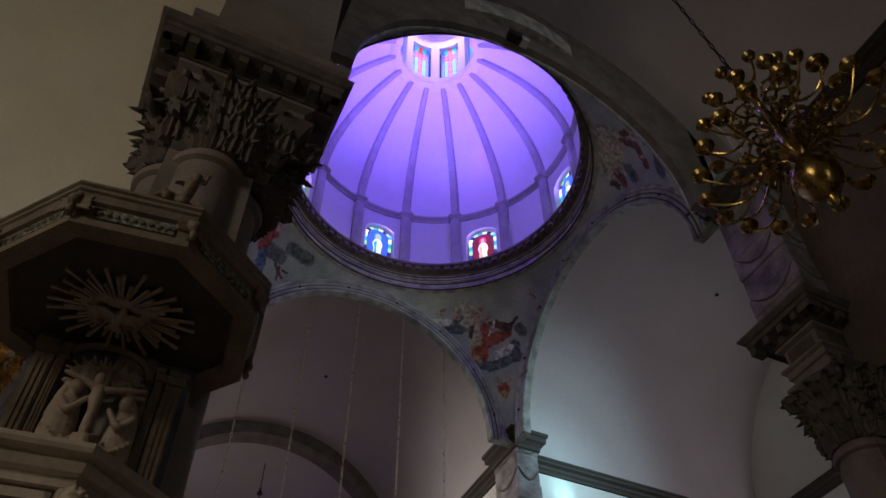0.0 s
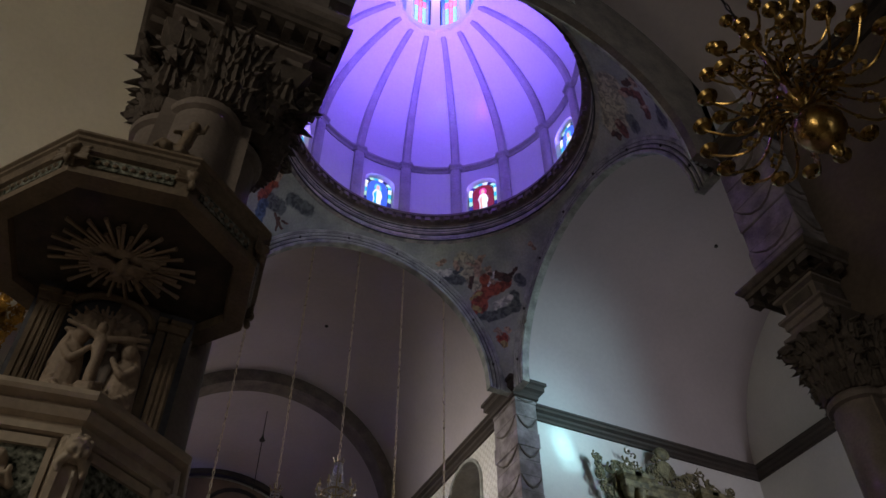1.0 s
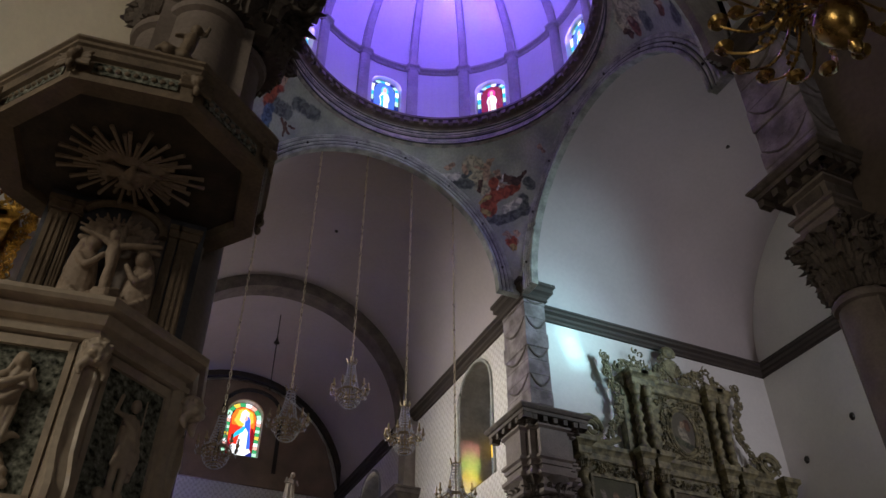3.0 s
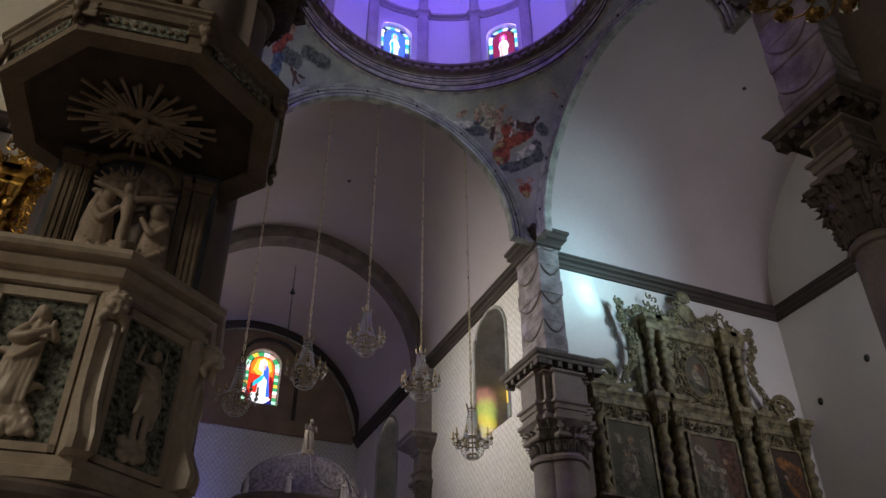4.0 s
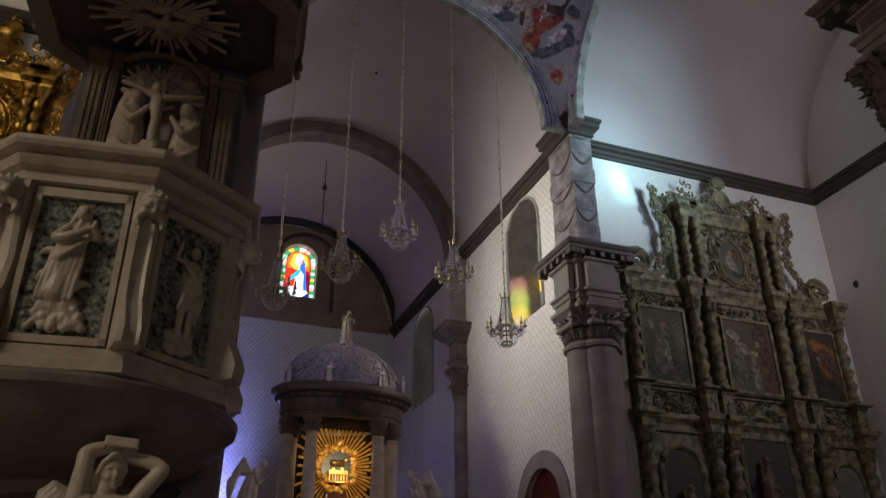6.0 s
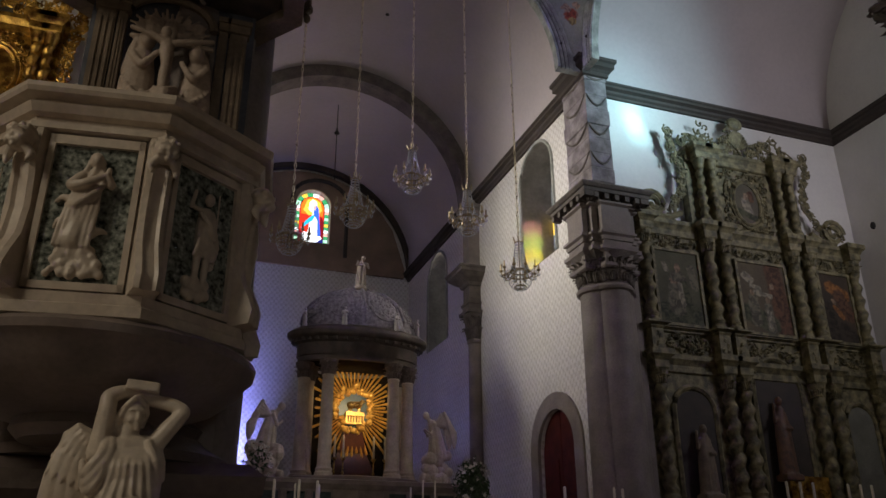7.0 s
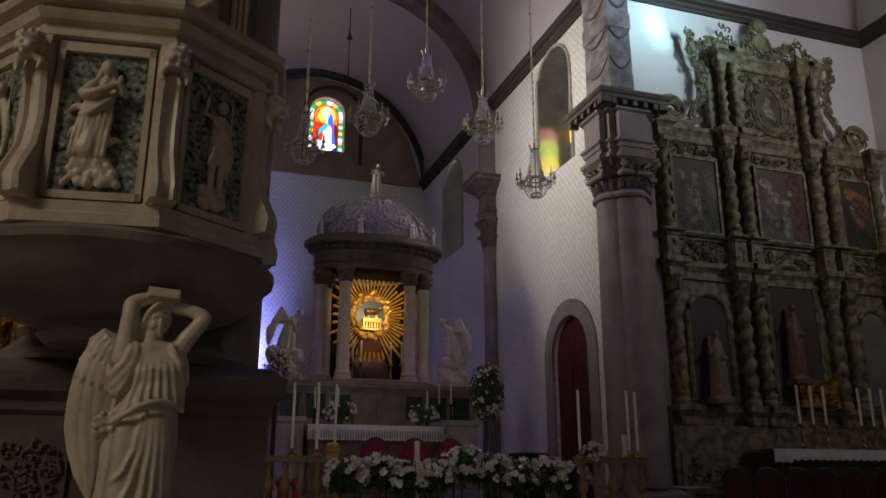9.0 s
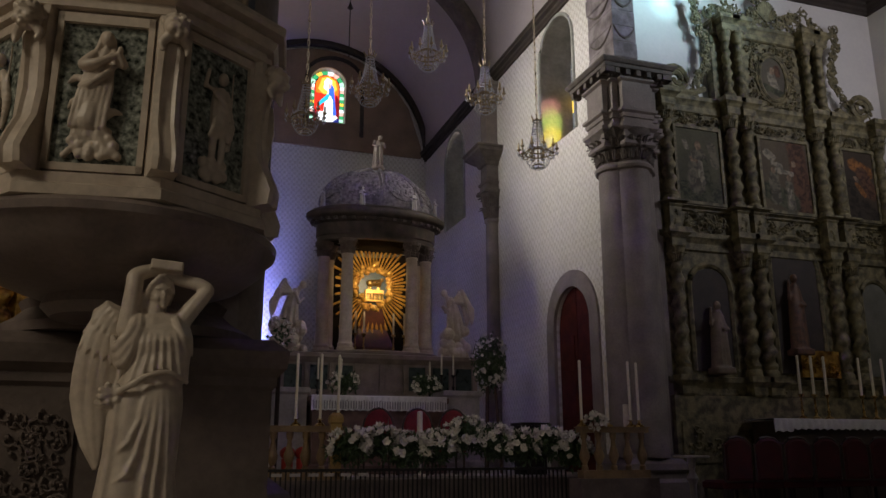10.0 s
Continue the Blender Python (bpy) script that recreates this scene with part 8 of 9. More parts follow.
# adoring angels on cloud pedestals
for x, turn, s in ((2.1, radians(60), 1), (5.55, radians(-60), -1)):
    bm = bmesh.new()
    rng = random.Random(int(x))
    for i in range(40):
        a = rng.uniform(0, 6.28)
        rr = rng.uniform(0, 0.3)
        blob(bm, (x + rr * math.cos(a), 16.0 + rr * 0.7 * math.sin(a), 3.25 + rng.uniform(0.0, 0.55)), rng.uniform(0.08, 0.15), seg=8, rings=6)
    m = Matrix.Translation((x, 16.0, 3.72))
    P = lambda a, b, c: m @ Vector((a * s, b, c))
    for i in range(8):
        a = 2 * math.pi * i / 8
        limb(bm, [P(0.16 * math.cos(a) - 0.05, 0.12 * math.sin(a), 0.0), P(0.13 * math.cos(a) - 0.02, 0.1 * math.sin(a), 0.3), P(0.08 * math.cos(a) + 0.02, 0.07 * math.sin(a), 0.6)], (0.06, 0.055, 0.04), 6)
    limb(bm, [P(-0.03, 0, 0), P(-0.04, 0, 0.35), P(0.07, 0, 0.7)], (0.15, 0.14, 0.1), 8)
    limb(bm, [P(0.06, 0, 0.66), P(0.16, -0.01, 0.8)], (0.06, 0.045), 8)
    blob(bm, P(0.22, -0.02, 0.87), (0.075, 0.07, 0.085), seg=10, rings=8)
    for q in (-1, 1):
        limb(bm, [P(0.06, q * 0.1, 0.68), P(0.14, q * 0.12, 0.48), P(0.24, q * 0.03, 0.58)], (0.045, 0.038, 0.03), 7)
        for k in range(5):
            limb(bm, [P(0.0, q * 0.07, 0.68), P(-0.16 - 0.035 * k, q * 0.1, 0.92 - 0.06 * k), P(-0.27 - 0.03 * k, q * 0.13, 0.6 - 0.02 * k), P(-0.36 - 0.012 * k, q * 0.15, 0.18 + 0.03 * k)], (0.04, 0.05, 0.045, 0.012), 6)
    tagged(sculpt("adoring_angel", bm, MARBLE, None, 0.012, smooth=1), "white marble angel leaning in prayer on a cloud pedestal", "statue", "adoring angels")

# candlesticks inside the temple
def candlestick(x, y, z, h_stick, h_candle, metal, r=0.02, label="", group=""):
    t = thing("candlestick", label, "candlestick", group, at=(x, y, z))
    bm = bmesh.new()
    lathe(bm, [(0.075, z), (0.075, z + 0.02), (0.03, z + 0.05), (0.018, z + 0.08), (0.03, z + 0.3 * h_stick), (0.016, z + 0.4 * h_stick), (0.016, z + 0.85 * h_stick), (0.05, z + 0.95 * h_stick), (0.05, z + h_stick)], 14, (x, y, 0))
    part("stick", bm, metal, t, smooth=True)
    bm = bmesh.new()
    lathe(bm, [(r, z + h_stick), (r, z + h_stick + h_candle), (r * 0.3, z + h_stick + h_candle + 0.015)], 12, (x, y, 0))
    part("candle", bm, WAX, t, "cream wax candle", True)
    return t


WAX = mat("candle_wax", (0.80, 0.74, 0.60), (0.72, 0.65, 0.50), 0.5, scale=4, bump=0.02)
for x in (3.5, 3.68, 4.32, 4.56):
    candlestick(x, 16.35, 3.28, 0.42, 0.45, BRASS, 0.022, "brass candlestick with tall candle before the sunburst", "temple candlesticks")
for x in (2.6, 3.05, 4.85, 5.1, 5.35):
    candlestick(x, 15.45, 2.45 if x > 5 else 2.3, 0.35, 0.4, IRON, 0.018, "dark candlestick with thin candle on the high altar", "altar candlesticks")

# red velvet chairs before the altar
VELVET = mat("red_velvet", (0.22, 0.012, 0.022), (0.13, 0.008, 0.014), 0.85, scale=8, bump=0.1)


def velvet_chair(x, y, z, turn=0.0, oval=True, label="", group=""):
    t = thing("velvet_chair", label, "chair", group, at=(0, 0, 0))
    bm = bmesh.new()
    k = 24
    for yy in (0, 1):
        pass
    front = [(0.25 * math.cos(2 * math.pi * i / k), 0.78 + (0.32 if oval else 0.3) * math.sin(2 * math.pi * i / k)) for i in range(k)] if oval else [(-0.22, 0.5), (0.22, 0.5), (0.22, 0.98), (0.12, 1.06), (0, 1.08), (-0.12, 1.06), (-0.22, 0.98)]
    k = len(front)
    rr = [[bm.verts.new((u * q, yy, 0.78 + (w - 0.78) * q)) for u, w in front] for yy, q in ((-0.23, 0.9), (-0.26, 1.0), (-0.29, 1.0), (-0.32, 0.88))]
    for p, q in zip(rr, rr[1:]):
        for j in range(k):
            bm.faces.new((p[j], p[(j + 1) % k], q[(j + 1) % k], q[j]))
    bm.faces.new(rr[0][::-1]), bm.faces.new(rr[-1])
    part("backrest", bm, VELVET, t, smooth=True)
    bm = bmesh.new()
    tube(bm, [(u * 1.04, -0.275, 0.78 + (w - 0.78) * 1.04) for u, w in front + front[:1]], 0.022, 6)
    part("back_frame", bm, DARK_WOOD, t, smooth=True)
    bm = bmesh.new()
    stack(bm, 0, 0, 0.25, 0.24, [(-0.02, 0.38), (0.0, 0.4), (0.0, 0.47), (-0.04, 0.5)])
    part("seat", bm, VELVET, t)
    for sx in (-1, 1):
        for sy in (-1, 1):
            bm = bmesh.new()
            lathe(bm, [(0.018, 0), (0.022, 0.2), (0.028, 0.39)], 8, (sx * 0.22, sy * 0.21, 0))
            part("leg", bm, DARK_WOOD, t, smooth=True)
    t.matrix_basis = pose(x, y, z, 0, 0, turn)
    return t


vc = velvet_chair(3.32, 13.75, FL, 0, True, "red velvet chair with oval back before the altar", "chairs before the altar")
for x in (4.01, 4.66):
    copy_thing(vc, pose(x, 13.75, FL))

# flowers
PETAL = mat("white_petals", (0.78, 0.74, 0.66), (0.60, 0.56, 0.46), 0.6, scale=20, bump=0.05)
LEAF_GREEN = mat("flower_leaves", (0.07, 0.12, 0.045), (0.03, 0.055, 0.02), 0.55, scale=9, bump=0.1)


def petal_flower(bm, c, r, n, tilt, rng):
    for i in range(n):
        a = 2 * math.pi * i / n + rng.uniform(-0.2, 0.2)
        m = Matrix.Translation(c) @ tilt @ Matrix.Rotation(a, 4, "Z") @ Matrix.Rotation(radians(rng.uniform(25, 50)), 4, "Y")
        vs = [bm.verts.new(m @ Vector(v)) for v in ((0, 0, 0), (-r * 0.5, -r * 0.38, 0.0), (-r, 0, r * 0.12), (-r * 0.5, r * 0.38, 0.0))]
        bm.faces.new(vs)
    blob(bm, c, r * 0.22, seg=5, rings=4)


def bouquet(name, label, centre, size, n_flowers, n_leaves, seed, low=-1.0, bloom=(0.04, 0.072)):
    t = thing(name, label, "flowers", at=(centre[0], centre[1], centre[2] - size[2]))
    rng = random.Random(seed)
    bm = bmesh.new()
    pts = []
    for i in range(n_leaves):
        v = Vector((rng.gauss(0, 0.5), rng.gauss(0, 0.5), rng.gauss(0, 0.5)))
        v = v.normalized() * rng.uniform(0.3, 1.0) if v.length > 0 else v
        p = Vector(centre) + Vector((v.x * size[0], v.y * size[1], v.z * size[2]))
        m = Matrix.Translation(p) @ Euler((rng.uniform(0, 6.28), rng.uniform(0, 6.28), rng.uniform(0, 6.28))).to_matrix().to_4x4()
        L = rng.uniform(0.07, 0.13)
        vs = [bm.verts.new(m @ Vector(q)) for q in ((0, 0, 0), (L * 0.4, L * 0.2, 0.01), (L, 0, -0.01), (L * 0.4, -L * 0.2, 0.01))]
        bm.faces.new(vs)
    tagged(part("foliage", bm, LEAF_GREEN, t), kind="stuff")
    bm = bmesh.new()
    for i in range(n_flowers):
        v = Vector((rng.uniform(-1, 1), rng.uniform(-1, 0.4), rng.uniform(-1, 1)))
        v = v.normalized() * rng.uniform(0.8, 1.05)
        p = Vector(centre) + Vector((v.x * size[0], v.y * size[1], v.z * size[2]))
        tilt = Vector((v.x, v.y - 0.4, v.z + 0.3)).to_track_quat("Z", "Y").to_matrix().to_4x4()
        if v.z > low:
            petal_flower(bm, p, rng.uniform(*bloom), 6, tilt, rng)
    part("blossoms", bm, PETAL, t, "white blossoms")
    return t


for k, x in enumerate((2.97, 4.55)):
    bouquet("altar_bouquet", "white flower bouquet on the altar cloth", (x, 14.75, 2.52), (0.3, 0.2, 0.2), 60, 220, 40 + k, -0.5)
fs = bouquet("flower_stand", "tall white flower arrangement on a wooden stand", (5.76, 14.5, 2.95), (0.36, 0.32, 0.58), 66, 900, 50)
for dx, dy in ((-0.12, -0.12), (0.12, -0.12), (0, 0.14)):
    bm = bmesh.new()
    tube(bm, [(5.76 + dx * 1.3, 14.5 + dy * 1.3, FL), (5.76 + dx * 0.7, 14.5 + dy * 0.7, 2.5)], 0.03, 6)
    part("leg", bm, mat("stand_wood", (0.10, 0.055, 0.035)) if dx < 0 else bpy.data.materials["stand_wood"], fs)
bouquet("flower_arrangement", "white flowers beside the dark stone pier", (1.75, 14.6, 3.3), (0.25, 0.2, 0.4), 50, 90, 51)
bm = bmesh.new()
lathe(bm, [(0.16, FL), (0.16, FL + 0.05), (0.04, FL + 0.1), (0.04, 2.7), (0.15, 2.9)], 14, (1.75, 14.6, 0))
tagged(part("flower_pedestal", bm, DARK_WOOD, smooth=True), "slender dark pedestal under white flowers", "pedestal")
# long row of lilies along the rail
for k in range(9):
    x = 2.5 + 3.6 * k / 8
    bouquet("lily_trough", "white lilies and greenery hanging along the altar rail", (x, 11.85, 1.36 + 0.06 * math.sin(k * 2.1) + (0.12 if k in (4, 5) else 0)), (0.34, 0.22, 0.27), 78, 560, 60 + k, -0.3, (0.06, 0.1))
bouquet("white_bouquet", "round white bouquet on the altar rail end", (6.2, 11.25, 1.74), (0.19, 0.16, 0.13), 44, 30, 77)
bouquet("white_bouquet", "round white bouquet above the lilies", (4.4, 12.2, 1.68), (0.22, 0.17, 0.13), 44, 30, 78)

# altar rail: turned balusters, top rail, gilded post
RAIL_WOOD = mat("rail_wood", (0.30, 0.20, 0.10), (0.19, 0.12, 0.06), 0.5, scale=5, bump=0.1)
rail = thing("altar_rail", "wooden altar rail with turned balusters", "rail", at=(3.9, 12.1, 0))
for x0, x1, dy in ((1.1, 2.45, 0.0), (5.95, 7.12, -0.8)):
    bm = bmesh.new()
    box(bm, x0, x1, 12.0 + dy, 12.2 + dy, 1.58, 1.65)
    box(bm, x0 - 0.02, x1 + 0.02, 11.98 + dy, 12.22 + dy, 1.65, 1.67)
    part("handrail", bm, RAIL_WOOD, rail)
    bm = bmesh.new()
    box(bm, x0, x1, 12.0 + dy, 12.2 + dy, 0.9, 1.02)
    part("bottom_rail", bm, RAIL_WOOD, rail)
    n = int((x1 - x0) / 0.27)
    for i in range(n + 1):
        x = x0 + 0.08 + (x1 - x0 - 0.16) * i / n
        bm = bmesh.new()
        lathe(bm, [(0.05, 1.02), (0.05, 1.08), (0.03, 1.1), (0.075, 1.2), (0.08, 1.25), (0.045, 1.36), (0.03, 1.46), (0.05, 1.5), (0.055, 1.58)], 14, (x, 12.1 + dy, 0))
        part("baluster", bm, RAIL_WOOD, rail, smooth=True)
bm = bmesh.new()
box(bm, 1.0, 7.1, 11.9, 12.4, 0.0, 0.9)
box(bm, 5.85, 7.2, 11.1, 11.5, 0.0, 0.9)
tagged(part("rail_step", bm, DARK_STONE), "dark stone step under the altar rail", "step")
bm = bmesh.new()
stack(bm, 2.3, 11.95, 0.08, 0.07, [(0, 1.0), (0, 1.7), (0.02, 1.72), (0.02, 1.78), (0.01, 1.82), (-0.03, 1.86)])
tagged(part("gilded_post", bm, mat("gold_paint", (0.45, 0.30, 0.10), (0.32, 0.2, 0.06), 0.4, 0.5, scale=6)), "gold painted post at the altar rail", "post")
# dark iron railing in front
railing = thing("iron_railing", "low black iron railing with upright bars", "railing", at=(3.7, 11.4, 0))
bm = bmesh.new()
box(bm, 1.2, 5.8, 11.37, 11.43, 1.03, 1.07)
part("top_bar", bm, IRON, railing)
bm = bmesh.new()
box(bm, 1.2, 5.8, 11.38, 11.42, 0.14, 0.17)
part("bottom_bar", bm, IRON, railing)
bar = None
for i in range(66):
    x = 1.25 + 4.5 * i / 65
    if bar is None:
        bm = bmesh.new()
        box(bm, x - 0.01, x + 0.01, 11.39, 11.41, 0.0, 1.03)
        bar = part("bar", bm, IRON, railing)
    else:
        o = new("bar", bar.data)
        o.parent, o.matrix_parent_inverse = railing, bar.matrix_parent_inverse
        o.location = (4.5 * i / 65, 0, 0)
for x in (1.4, 1.65, 1.9, 2.12, 2.35, 2.6):
    bm = bmesh.new()
    box(bm, x - 0.07, x + 0.07, 11.36, 11.44, 0.97, 1.01)
    part("plate", bm, MARBLE_GREY, railing)
# tall candles on the rails
for x, y, h in ((1.73, 12.1, 0.95), (2.09, 12.1, 0.96), (2.36, 12.1, 0.95), (5.98, 11.25, 0.9), (6.47, 11.3, 0.9), (6.87, 11.3, 0.92), (6.99, 11.25, 0.9), (7.05, 11.35, 0.9)):
    t = candlestick(x, y, 1.67, 0.1, h, BRASS, 0.021, "tall cream candle standing on the altar rail", "rail candles")
bm = bmesh.new()
lathe(bm, [(0.12, 0), (0.12, 0.03), (0.03, 0.06), (0.03, 1.55), (0.07, 1.6), (0.045, 1.61), (0.045, 2.02), (0.01, 2.03)], 14, (6.85, 11.4, 0))
tagged(part("paschal_candle", bm, WAX, smooth=True), "thick cream candle on a floor stand", "candle")
bm = bmesh.new()
lathe(bm, [(0.12, FL), (0.12, FL + 0.03), (0.03, FL + 0.06), (0.03, 1.55), (0.07, 1.6), (0.045, 1.61), (0.045, 1.94), (0.01, 1.95)], 14, (3.88, 12.9, 0))
tagged(part("paschal_candle", bm, WAX, smooth=True), "thick cream candle between the red chairs", "candle")
bm = bmesh.new()
box(bm, 5.95, 6.4, 13.4, 13.8, FL, 1.75)
box(bm, 5.9, 6.45, 13.35, 13.85, 1.75, 1.8)
tagged(part("loudspeaker", bm, IRON), "black loudspeaker box standing on the chancel floor", "loudspeaker")
# red cushions behind the rail
for x in (1.72, 1.95):
    bm = bmesh.new()
    blob(bm, (x, 12.75, 1.28), (0.12, 0.12, 0.1), seg=12, rings=8)
    lathe(bm, [(0.09, 0.6), (0.09, 1.2)], 10, (x, 12.75, 0))
    tagged(part("red_stool", bm, mat("red_cloth", (0.45, 0.03, 0.02)) if x < 1.8 else bpy.data.materials["red_cloth"], smooth=True), "small bright red padded stool", "stool")

# side altar and chairs in the right transept
sa = thing("side_altar", "side altar table with white scalloped cloth", "altar", at=(11.2, 11.5, 0))
bm = bmesh.new()
box(bm, 9.75, 12.75, 11.35, 12.0, 0, 1.8)
part("table", bm, DARK_WOOD, sa)
bm = bmesh.new()
n = 120
rows = []
for i in range(n + 1):
    x = 9.6 + 3.3 * i / n
    w = 0.01 * math.sin(i * 1.3)
    hem = 1.64 + 0.03 * abs(math.sin(i * 0.55)) - (0.04 if i < 14 else 0)
    rows.append([bm.verts.new(v) for v in ((x, 12.05, 1.83), (x, 11.28, 1.835), (x, 11.26 + w, 1.8), (x, 11.255 + w, hem), (x, 11.265 + w, hem), (x, 11.29, 1.8))])
for p, q in zip(rows, rows[1:]):
    for j in range(5):
        bm.faces.new((p[j], q[j], q[j + 1], p[j + 1]))
part("altar_cloth", bm, CLOTH, sa, "white cloth with scalloped hem", True)
for x in (10.35, 10.64, 10.92, 11.7, 11.98, 12.24):
    candlestick(x, 11.42, 1.84, 0.42, 0.66, BRASS, 0.024, "brass candlestick with tall white candle on the side altar", "side altar candlesticks")
VELVET = mat("dark_red_velvet", (0.085, 0.008, 0.012), (0.05, 0.005, 0.008), 0.85, scale=8, bump=0.1)
vc2 = velvet_chair(7.6, 10.0, 0.4, 0, False, "dark red upholstered chair in a row", "chairs in the transept")
for i in range(1, 8):
    copy_thing(vc2, pose(7.6 + 0.52 * i, 10.0, 0.4))
bm = bmesh.new()
box(bm, 7.2, 12.2, 9.6, 11.1, 0, 0.4)
tagged(part("transept_platform", bm, DARK_WOOD), "dark wooden platform under the row of red chairs", "platform")
side = thing("side_table", "small table with pale top beside the pier", "table", at=(7.6, 10.9, 0))
bm = bmesh.new()
lathe(bm, [(0.26, 1.2), (0.27, 1.21), (0.27, 1.235), (0, 1.24)], 24, (7.55, 10.75, 0))
part("tabletop", bm, MARBLE_GREY, side)
bm = bmesh.new()
lathe(bm, [(0.15, 0.4), (0.05, 0.46), (0.05, 0.8), (0.09, 0.9), (0.04, 1.0), (0.07, 1.2)], 14, (7.55, 10.75, 0))
part("leg", bm, MARBLE_GREY, side, smooth=True)

# ---- chandeliers ----
CRYSTAL = mat("crystal", (0.75, 0.75, 0.78), (0.6, 0.6, 0.64), 0.08, 0.0, scale=20, bump=0.0, spec=0.9)
CRYSTAL.node_tree.nodes["Principled BSDF"].inputs["Transmission Weight"].default_value = 0.35
OLD_BRASS = mat("tarnished_brass", (0.36, 0.28, 0.17), (0.2, 0.15, 0.09), 0.35, 0.8, scale=10, bump=0.08)
CHAIN_METAL = mat("chain_metal", (0.85, 0.75, 0.55), (0.55, 0.47, 0.33), 0.3, 0.85, scale=12)


def crystal_chandelier(x, y, z, s, top, label):
    t = thing("crystal_chandelier", label, "chandelier", "crystal chandeliers of the chancel", at=(x, y, z))
    rng = random.Random(int(x * 100))
    bm = bmesh.new()
    zz = z + 1.05 * s
    k = 0
    m0 = int((top - zz) / 0.11) + 1
    for i in range(m0):
        c = Vector((x, y, zz + 0.11 * (i + 0.5)))
        r = Matrix.Rotation(radians(90 * (i % 2)), 3, "Z")
        pts = [c + r @ Vector((0.018 * math.cos(2 * math.pi * j / 6), 0, 0.065 * math.sin(2 * math.pi * j / 6))) for j in range(7)]
        tube(bm, pts, 0.0085, 4)
    part("chain", bm, CHAIN_METAL, t)
    # crown, body stem, lower basket ring
    bm = bmesh.new()
    for r, h in ((0.075, 0.98), (0.17, 0.42), (0.24, 0.36), (0.1, 0.12)):
        tube(bm, [(x + r * s * math.cos(2 * math.pi * i / 20), y + r * s * math.sin(2 * math.pi * i / 20), z + h * s) for i in range(21)], 0.014 * s, 5)
    tube(bm, [(x, y, z + 0.1 * s), (x, y, z + 1.05 * s)], 0.014 * s, 6)
    for i in range(6):
        a = 2 * math.pi * i / 6
        tube(bm, [(x + 0.07 * s * math.cos(a), y + 0.07 * s * math.sin(a), z + 0.98 * s), (x + 0.11 * s * math.cos(a), y + 0.11 * s * math.sin(a), z + 1.08 * s)], 0.012 * s, 5)
    part("frame", bm, OLD_BRASS, t)
    # strings of drops: tent above and basket below
    bm = bmesh.new()
    for i in range(22):
        a = 2 * math.pi * i / 22
        for j in range(11):
            q = j / 10
            r = (0.07 + 0.10 * q ** 1.5) * s
            blob(bm, (x + r * math.cos(a), y + r * math.sin(a), z + (0.97 - 0.54 * q) * s), 0.012 * s, seg=5, rings=4)
        for j in range(7):
            q = j / 6
            r = (0.24 * math.cos(q * 1.25)) * s
            blob(bm, (x + r * math.cos(a), y + r * math.sin(a), z + (0.41 - 0.34 * math.sin(q * 1.45)) * s), 0.011 * s, seg=5, rings=4)
    tagged(part("crystal_drop", bm, CRYSTAL, t, "strings of clear glass drops"), kind="stuff")
    for i in range(10):
        a = 2 * math.pi * i / 10 + 0.2
        bm = bmesh.new()
        d = Vector((math.cos(a), math.sin(a), 0))
        c = Vector((x, y, z))
        tube(bm, [c + d * 0.17 * s + Vector((0, 0, 0.4 * s)), c + d * 0.24 * s + Vector((0, 0, 0.30 * s)), c + d * 0.31 * s + Vector((0, 0, 0.32 * s)), c + d * 0.34 * s + Vector((0, 0, 0.42 * s))], 0.011 * s, 5)
        arm = part("arm", bm, OLD_BRASS, t, smooth=True)
        bm = bmesh.new()
        e = c + d * 0.34 * s
        lathe(bm, [(0.01 * s, 0.41 * s), (0.034 * s, 0.43 * s), (0.038 * s, 0.45 * s), (0.02 * s, 0.45 * s), (0.016 * s, 0.56 * s), (0.0, 0.58 * s)], 8, e)
        part("candle_cup", bm, OLD_BRASS, arm)
        bm = bmesh.new()
        for j in range(3):
            blob(bm, e + Vector((0.02 * s * (j - 1), 0, (0.36 - 0.03 * (j % 2)) * s)), (0.011 * s, 0.011 * s, 0.028 * s), seg=5, rings=4)
        part("pendant", bm, CRYSTAL, arm)
    return t


for x, z, s in ((1.7, 6.25, 0.95), (2.76, 6.9, 0.98), (3.8, 7.72, 0.95), (4.87, 7.05, 0.98), (5.87, 6.12, 1.0)):
    top = VS + math.sqrt(3.72 ** 2 - (x - CX) ** 2)
    crystal_chandelier(x, 12.25, z, s, top, "crystal chandelier hanging on a long chain, unlit")
# sanctuary lamp rod hanging further back
t = thing("hanging_rod", "thin dark hanging rod with a small fitting", "hanging lamp", at=(4.0, 20.5, 12))
bm = bmesh.new()
tube(bm, [(4.0, 20.5, 12.2), (4.0, 20.5, 14.75)], 0.014, 5)
part("rod", bm, IRON, t)
bm = bmesh.new()
lathe(bm, [(0.02, 13.7), (0.09, 13.75), (0.04, 13.85), (0.02, 13.95)], 10, (4.0, 20.5, 0))
part("boss", bm, IRON, t, smooth=True)

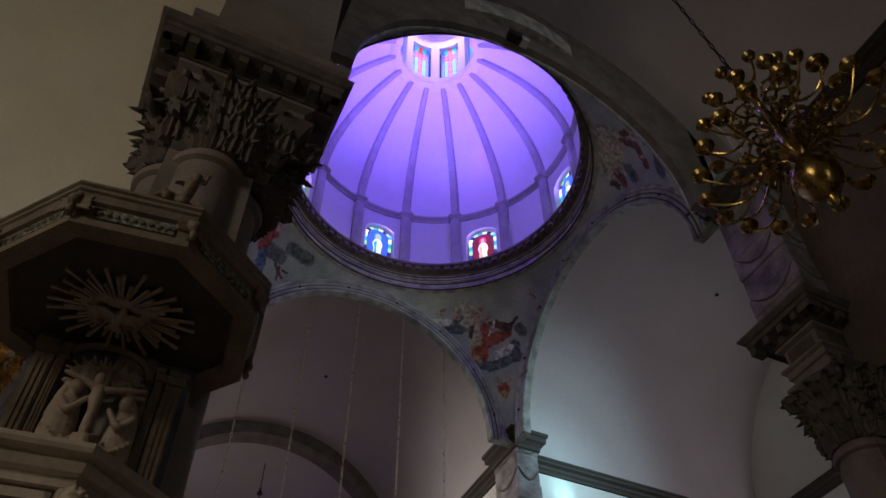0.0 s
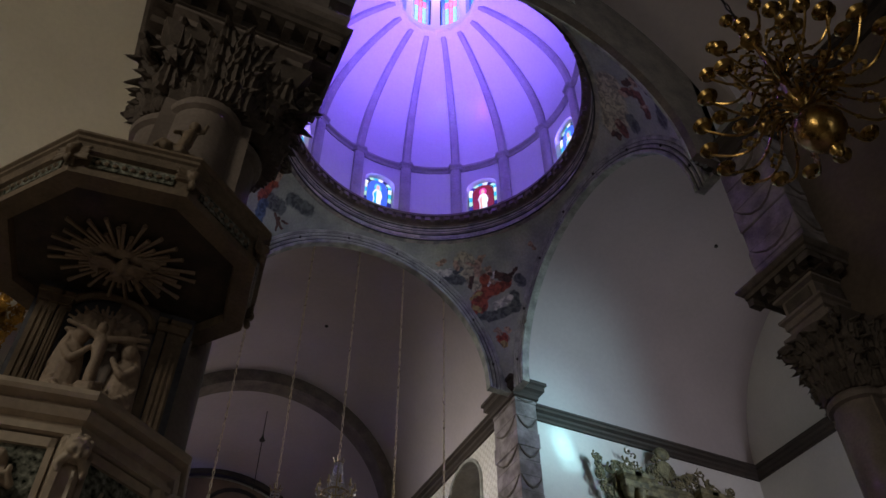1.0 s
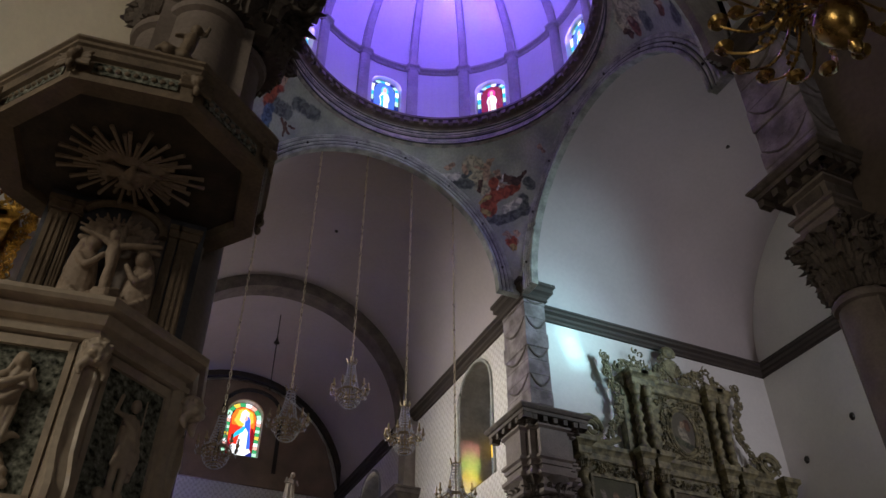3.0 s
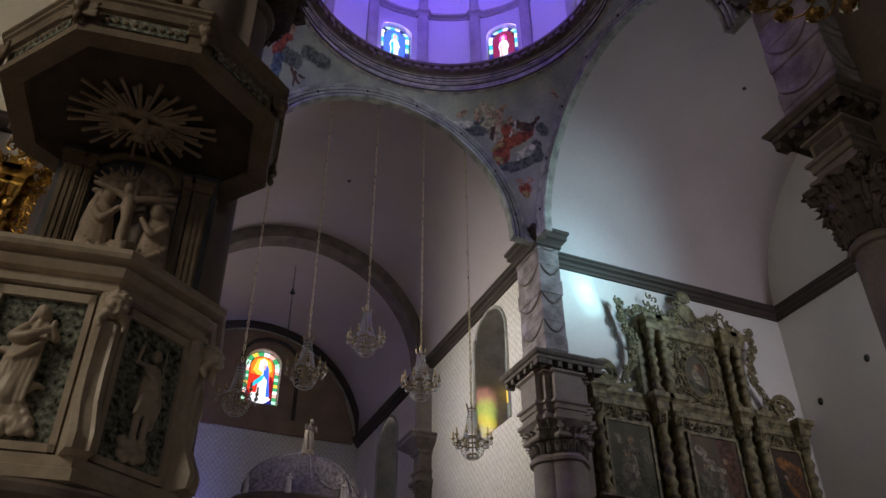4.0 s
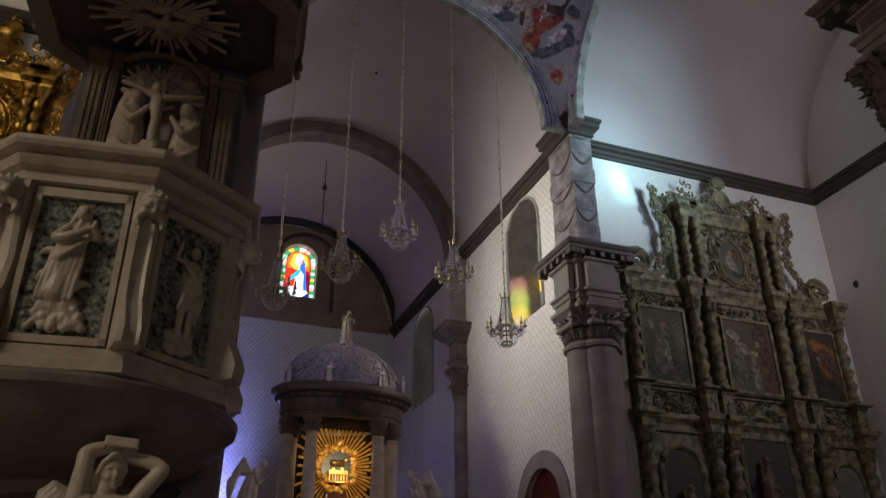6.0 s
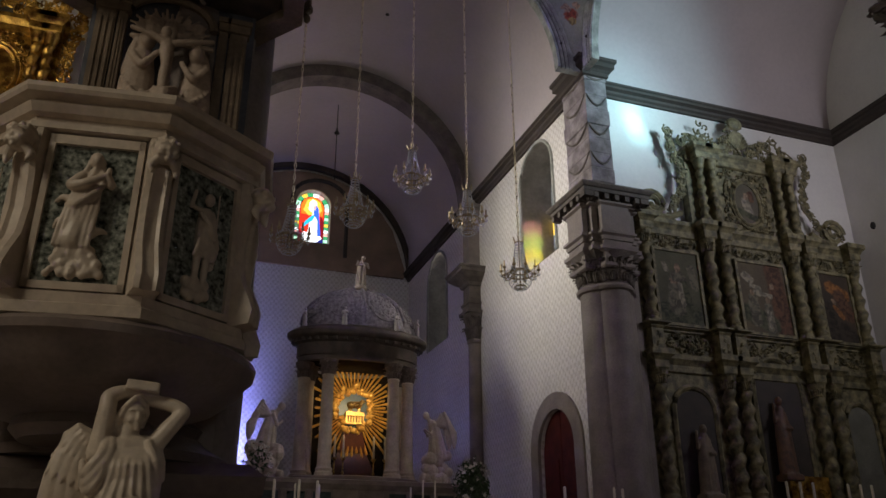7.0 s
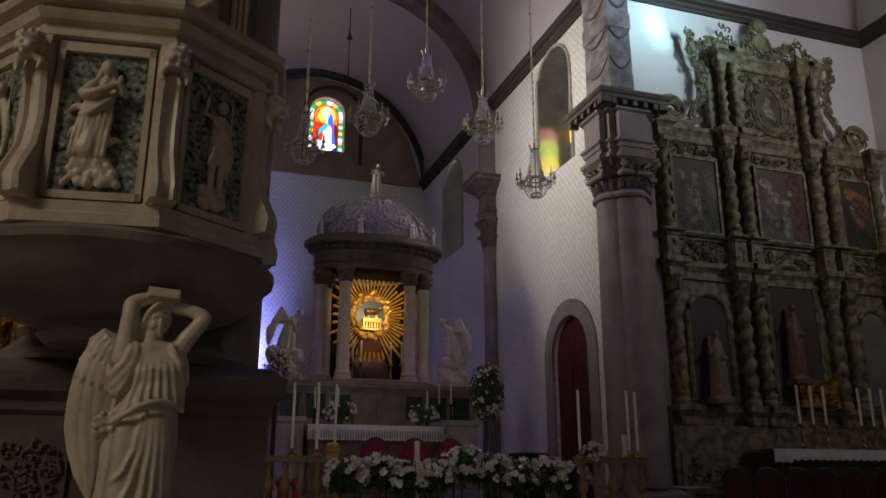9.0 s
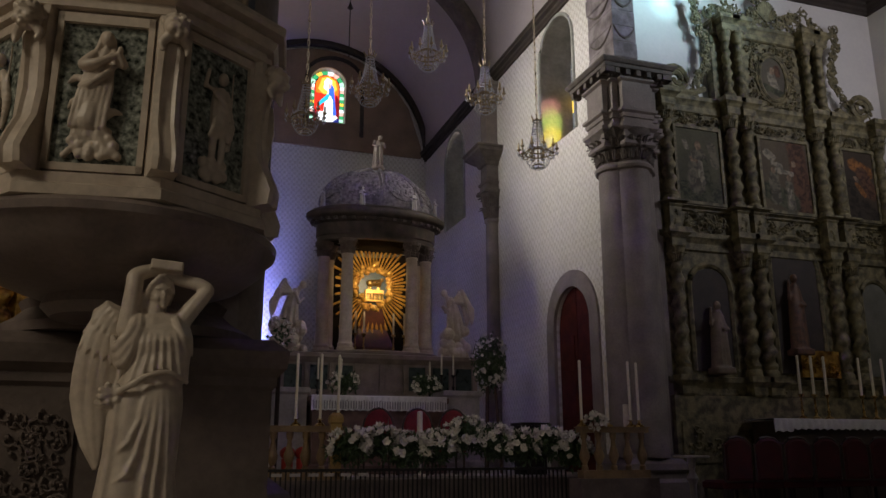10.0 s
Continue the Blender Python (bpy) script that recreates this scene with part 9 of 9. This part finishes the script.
# large brass chandelier in the nave
BX, BYY, BZ = 4.0, 1.97, 6.05
bc = thing("brass_chandelier", "large polished brass chandelier with tiers of curved arms, unlit", "chandelier", at=(BX, BYY, BZ))
bm = bmesh.new()
lathe(bm, [(0.0, BZ - 0.3), (0.03, BZ - 0.28), (0.05, BZ - 0.22), (0.03, BZ - 0.18), (0.1, BZ - 0.15), (0.17, BZ - 0.05), (0.18, BZ + 0.02), (0.15, BZ + 0.1), (0.06, BZ + 0.17), (0.05, BZ + 0.22), (0.11, BZ + 0.28), (0.12, BZ + 0.34), (0.05, BZ + 0.42), (0.04, BZ + 0.6), (0.08, BZ + 0.66), (0.08, BZ + 0.74), (0.035, BZ + 0.8), (0.03, BZ + 1.05), (0.06, BZ + 1.1), (0.06, BZ + 1.18), (0.03, BZ + 1.25), (0.02, BZ + 1.5), (0.0, BZ + 1.52)], 28, (BX, BYY, 0))
part("body", bm, BRASS, bc, smooth=True)
rng = random.Random(31)
for tier, (n, r, z0, rise, cup) in enumerate(((18, 0.74, 0.26, 0.0, 0.078), (15, 0.56, 0.62, 0.04, 0.07), (9, 0.36, 0.98, 0.08, 0.06))):
    for i in range(n):
        a = 2 * math.pi * (i + 0.37 * tier) / n
        d = Vector((math.cos(a), math.sin(a), 0))
        c = Vector((BX, BYY, BZ + z0))
        pts = []
        for k in range(15):
            q = k / 14
            pts.append(c + d * (0.06 + (r - 0.06) * q) + Vector((0, 0, 0.10 * math.sin(q * math.pi) * (1 if q < 0.4 else 1) - 0.30 * r * math.sin(max(0, q - 0.25) / 0.75 * math.pi) + rise * q)))
        bm = bmesh.new()
        tube(bm, pts, 0.011, 6)
        sp = []
        for k in range(12):
            b = 1.6 * math.pi * k / 11
            sp.append(c + d * (r * 0.35 + 0.07 * (1 - k / 15) * math.cos(b)) + Vector((0, 0, 0.02 + 0.08 * (1 - k / 15) * math.sin(b))))
        tube(bm, sp, 0.008, 5)
        for q in (0.3, 0.55):
            p = pts[int(14 * q)]
            blob(bm, p, (0.022, 0.022, 0.016), seg=6, rings=4)
        arm = part("arm", bm, BRASS, bc, smooth=True)
        e = pts[-1]
        bm = bmesh.new()
        lathe(bm, [(0.012, 0.0), (0.03, 0.02), (cup * 0.75, 0.025), (cup, 0.055), (cup * 0.96, 0.06), (cup * 0.6, 0.035), (0.02, 0.04), (0.02, 0.1), (0.0, 0.105)], 18, e)
        part("cup", bm, BRASS, arm, smooth=True)
        if i % 2 == 0:
            bm = bmesh.new()
            c2 = c + d * (r * 0.62)
            ring = [c2 + Vector((0.045 * math.cos(2 * math.pi * k / 24) * d.x, 0.045 * math.cos(2 * math.pi * k / 24) * d.y, -0.1 * r + 0.045 * math.sin(2 * math.pi * k / 24))) for k in range(25)]
            tube(bm, ring, [0.013 + 0.007 * math.cos(6 * 2 * math.pi * k / 24) for k in range(25)], 6)
            part("rosette", bm, BRASS, arm, smooth=True)
bm = bmesh.new()
for i in range(70):
    c = Vector((BX, BYY, BZ + 1.55 + 0.125 * i))
    if c.z > 13.6:
        break
    r = Matrix.Rotation(radians(90 * (i % 2)), 3, "Z")
    tube(bm, [c + r @ Vector((0.016 * math.cos(2 * math.pi * j / 6), 0, 0.075 * math.sin(2 * math.pi * j / 6))) for j in range(7)], 0.007, 4)
part("chain", bm, IRON, bc)
# it hangs a little aslant
bc.matrix_basis = Matrix.Translation(bc.location) @ Vector((0, 0, 1)).rotation_difference(Vector((-0.14, 0.27, 3.37))).to_matrix().to_4x4() @ Matrix.Diagonal((1, 1, 1.2, 1))
# small hooks and holes in the plaster
for p, nrm in (((14.39, 10.5, 9.0), (-1, 0, 0)), ((14.39, 11.95, 8.6), (-1, 0, 0))):
    bm = bmesh.new()
    blob(bm, p, (0.05, 0.07, 0.09), seg=8, rings=6)
    tagged(part("wall_hook", bm, IRON), "small dark iron hook in the plaster wall", "hook", "hooks in the plaster")
def ceiling_hook(x, y, z):
    bm = bmesh.new()
    tube(bm, [(x, y, z + 0.1), (x, y, z - 0.02)], 0.05, 7)
    tagged(part("vault_hook", bm, IRON), "small dark iron hook in the vault", "hook", "hooks in the plaster")
vz = lambda x: VS + math.sqrt(3.72 ** 2 - (x - CX) ** 2)
ceiling_hook(4.25, 15.98, vz(4.25))
tz = lambda y: CORNICE + math.sqrt(T_R ** 2 - (y - T_C) ** 2)
ceiling_hook(11.96, 9.53, tz(9.53))
ceiling_hook(-3.2, 6.0, tz(6.0))
# floodlight clamped to the nave side of the crossing arch
flood = thing("floodlight", "small dark floodlight with a pale glass front on the arch", "floodlight", at=(3.8, 5.0, 13.5))
bm = bmesh.new()
box(bm, 3.6, 3.83, 4.93, 5.08, 13.46, 13.62)
part("housing", bm, IRON, flood)
bm = bmesh.new()
box(bm, 3.84, 3.97, 4.94, 5.08, 13.46, 13.58)
part("glass", bm, MARBLE_GREY, flood, "pale glass front")
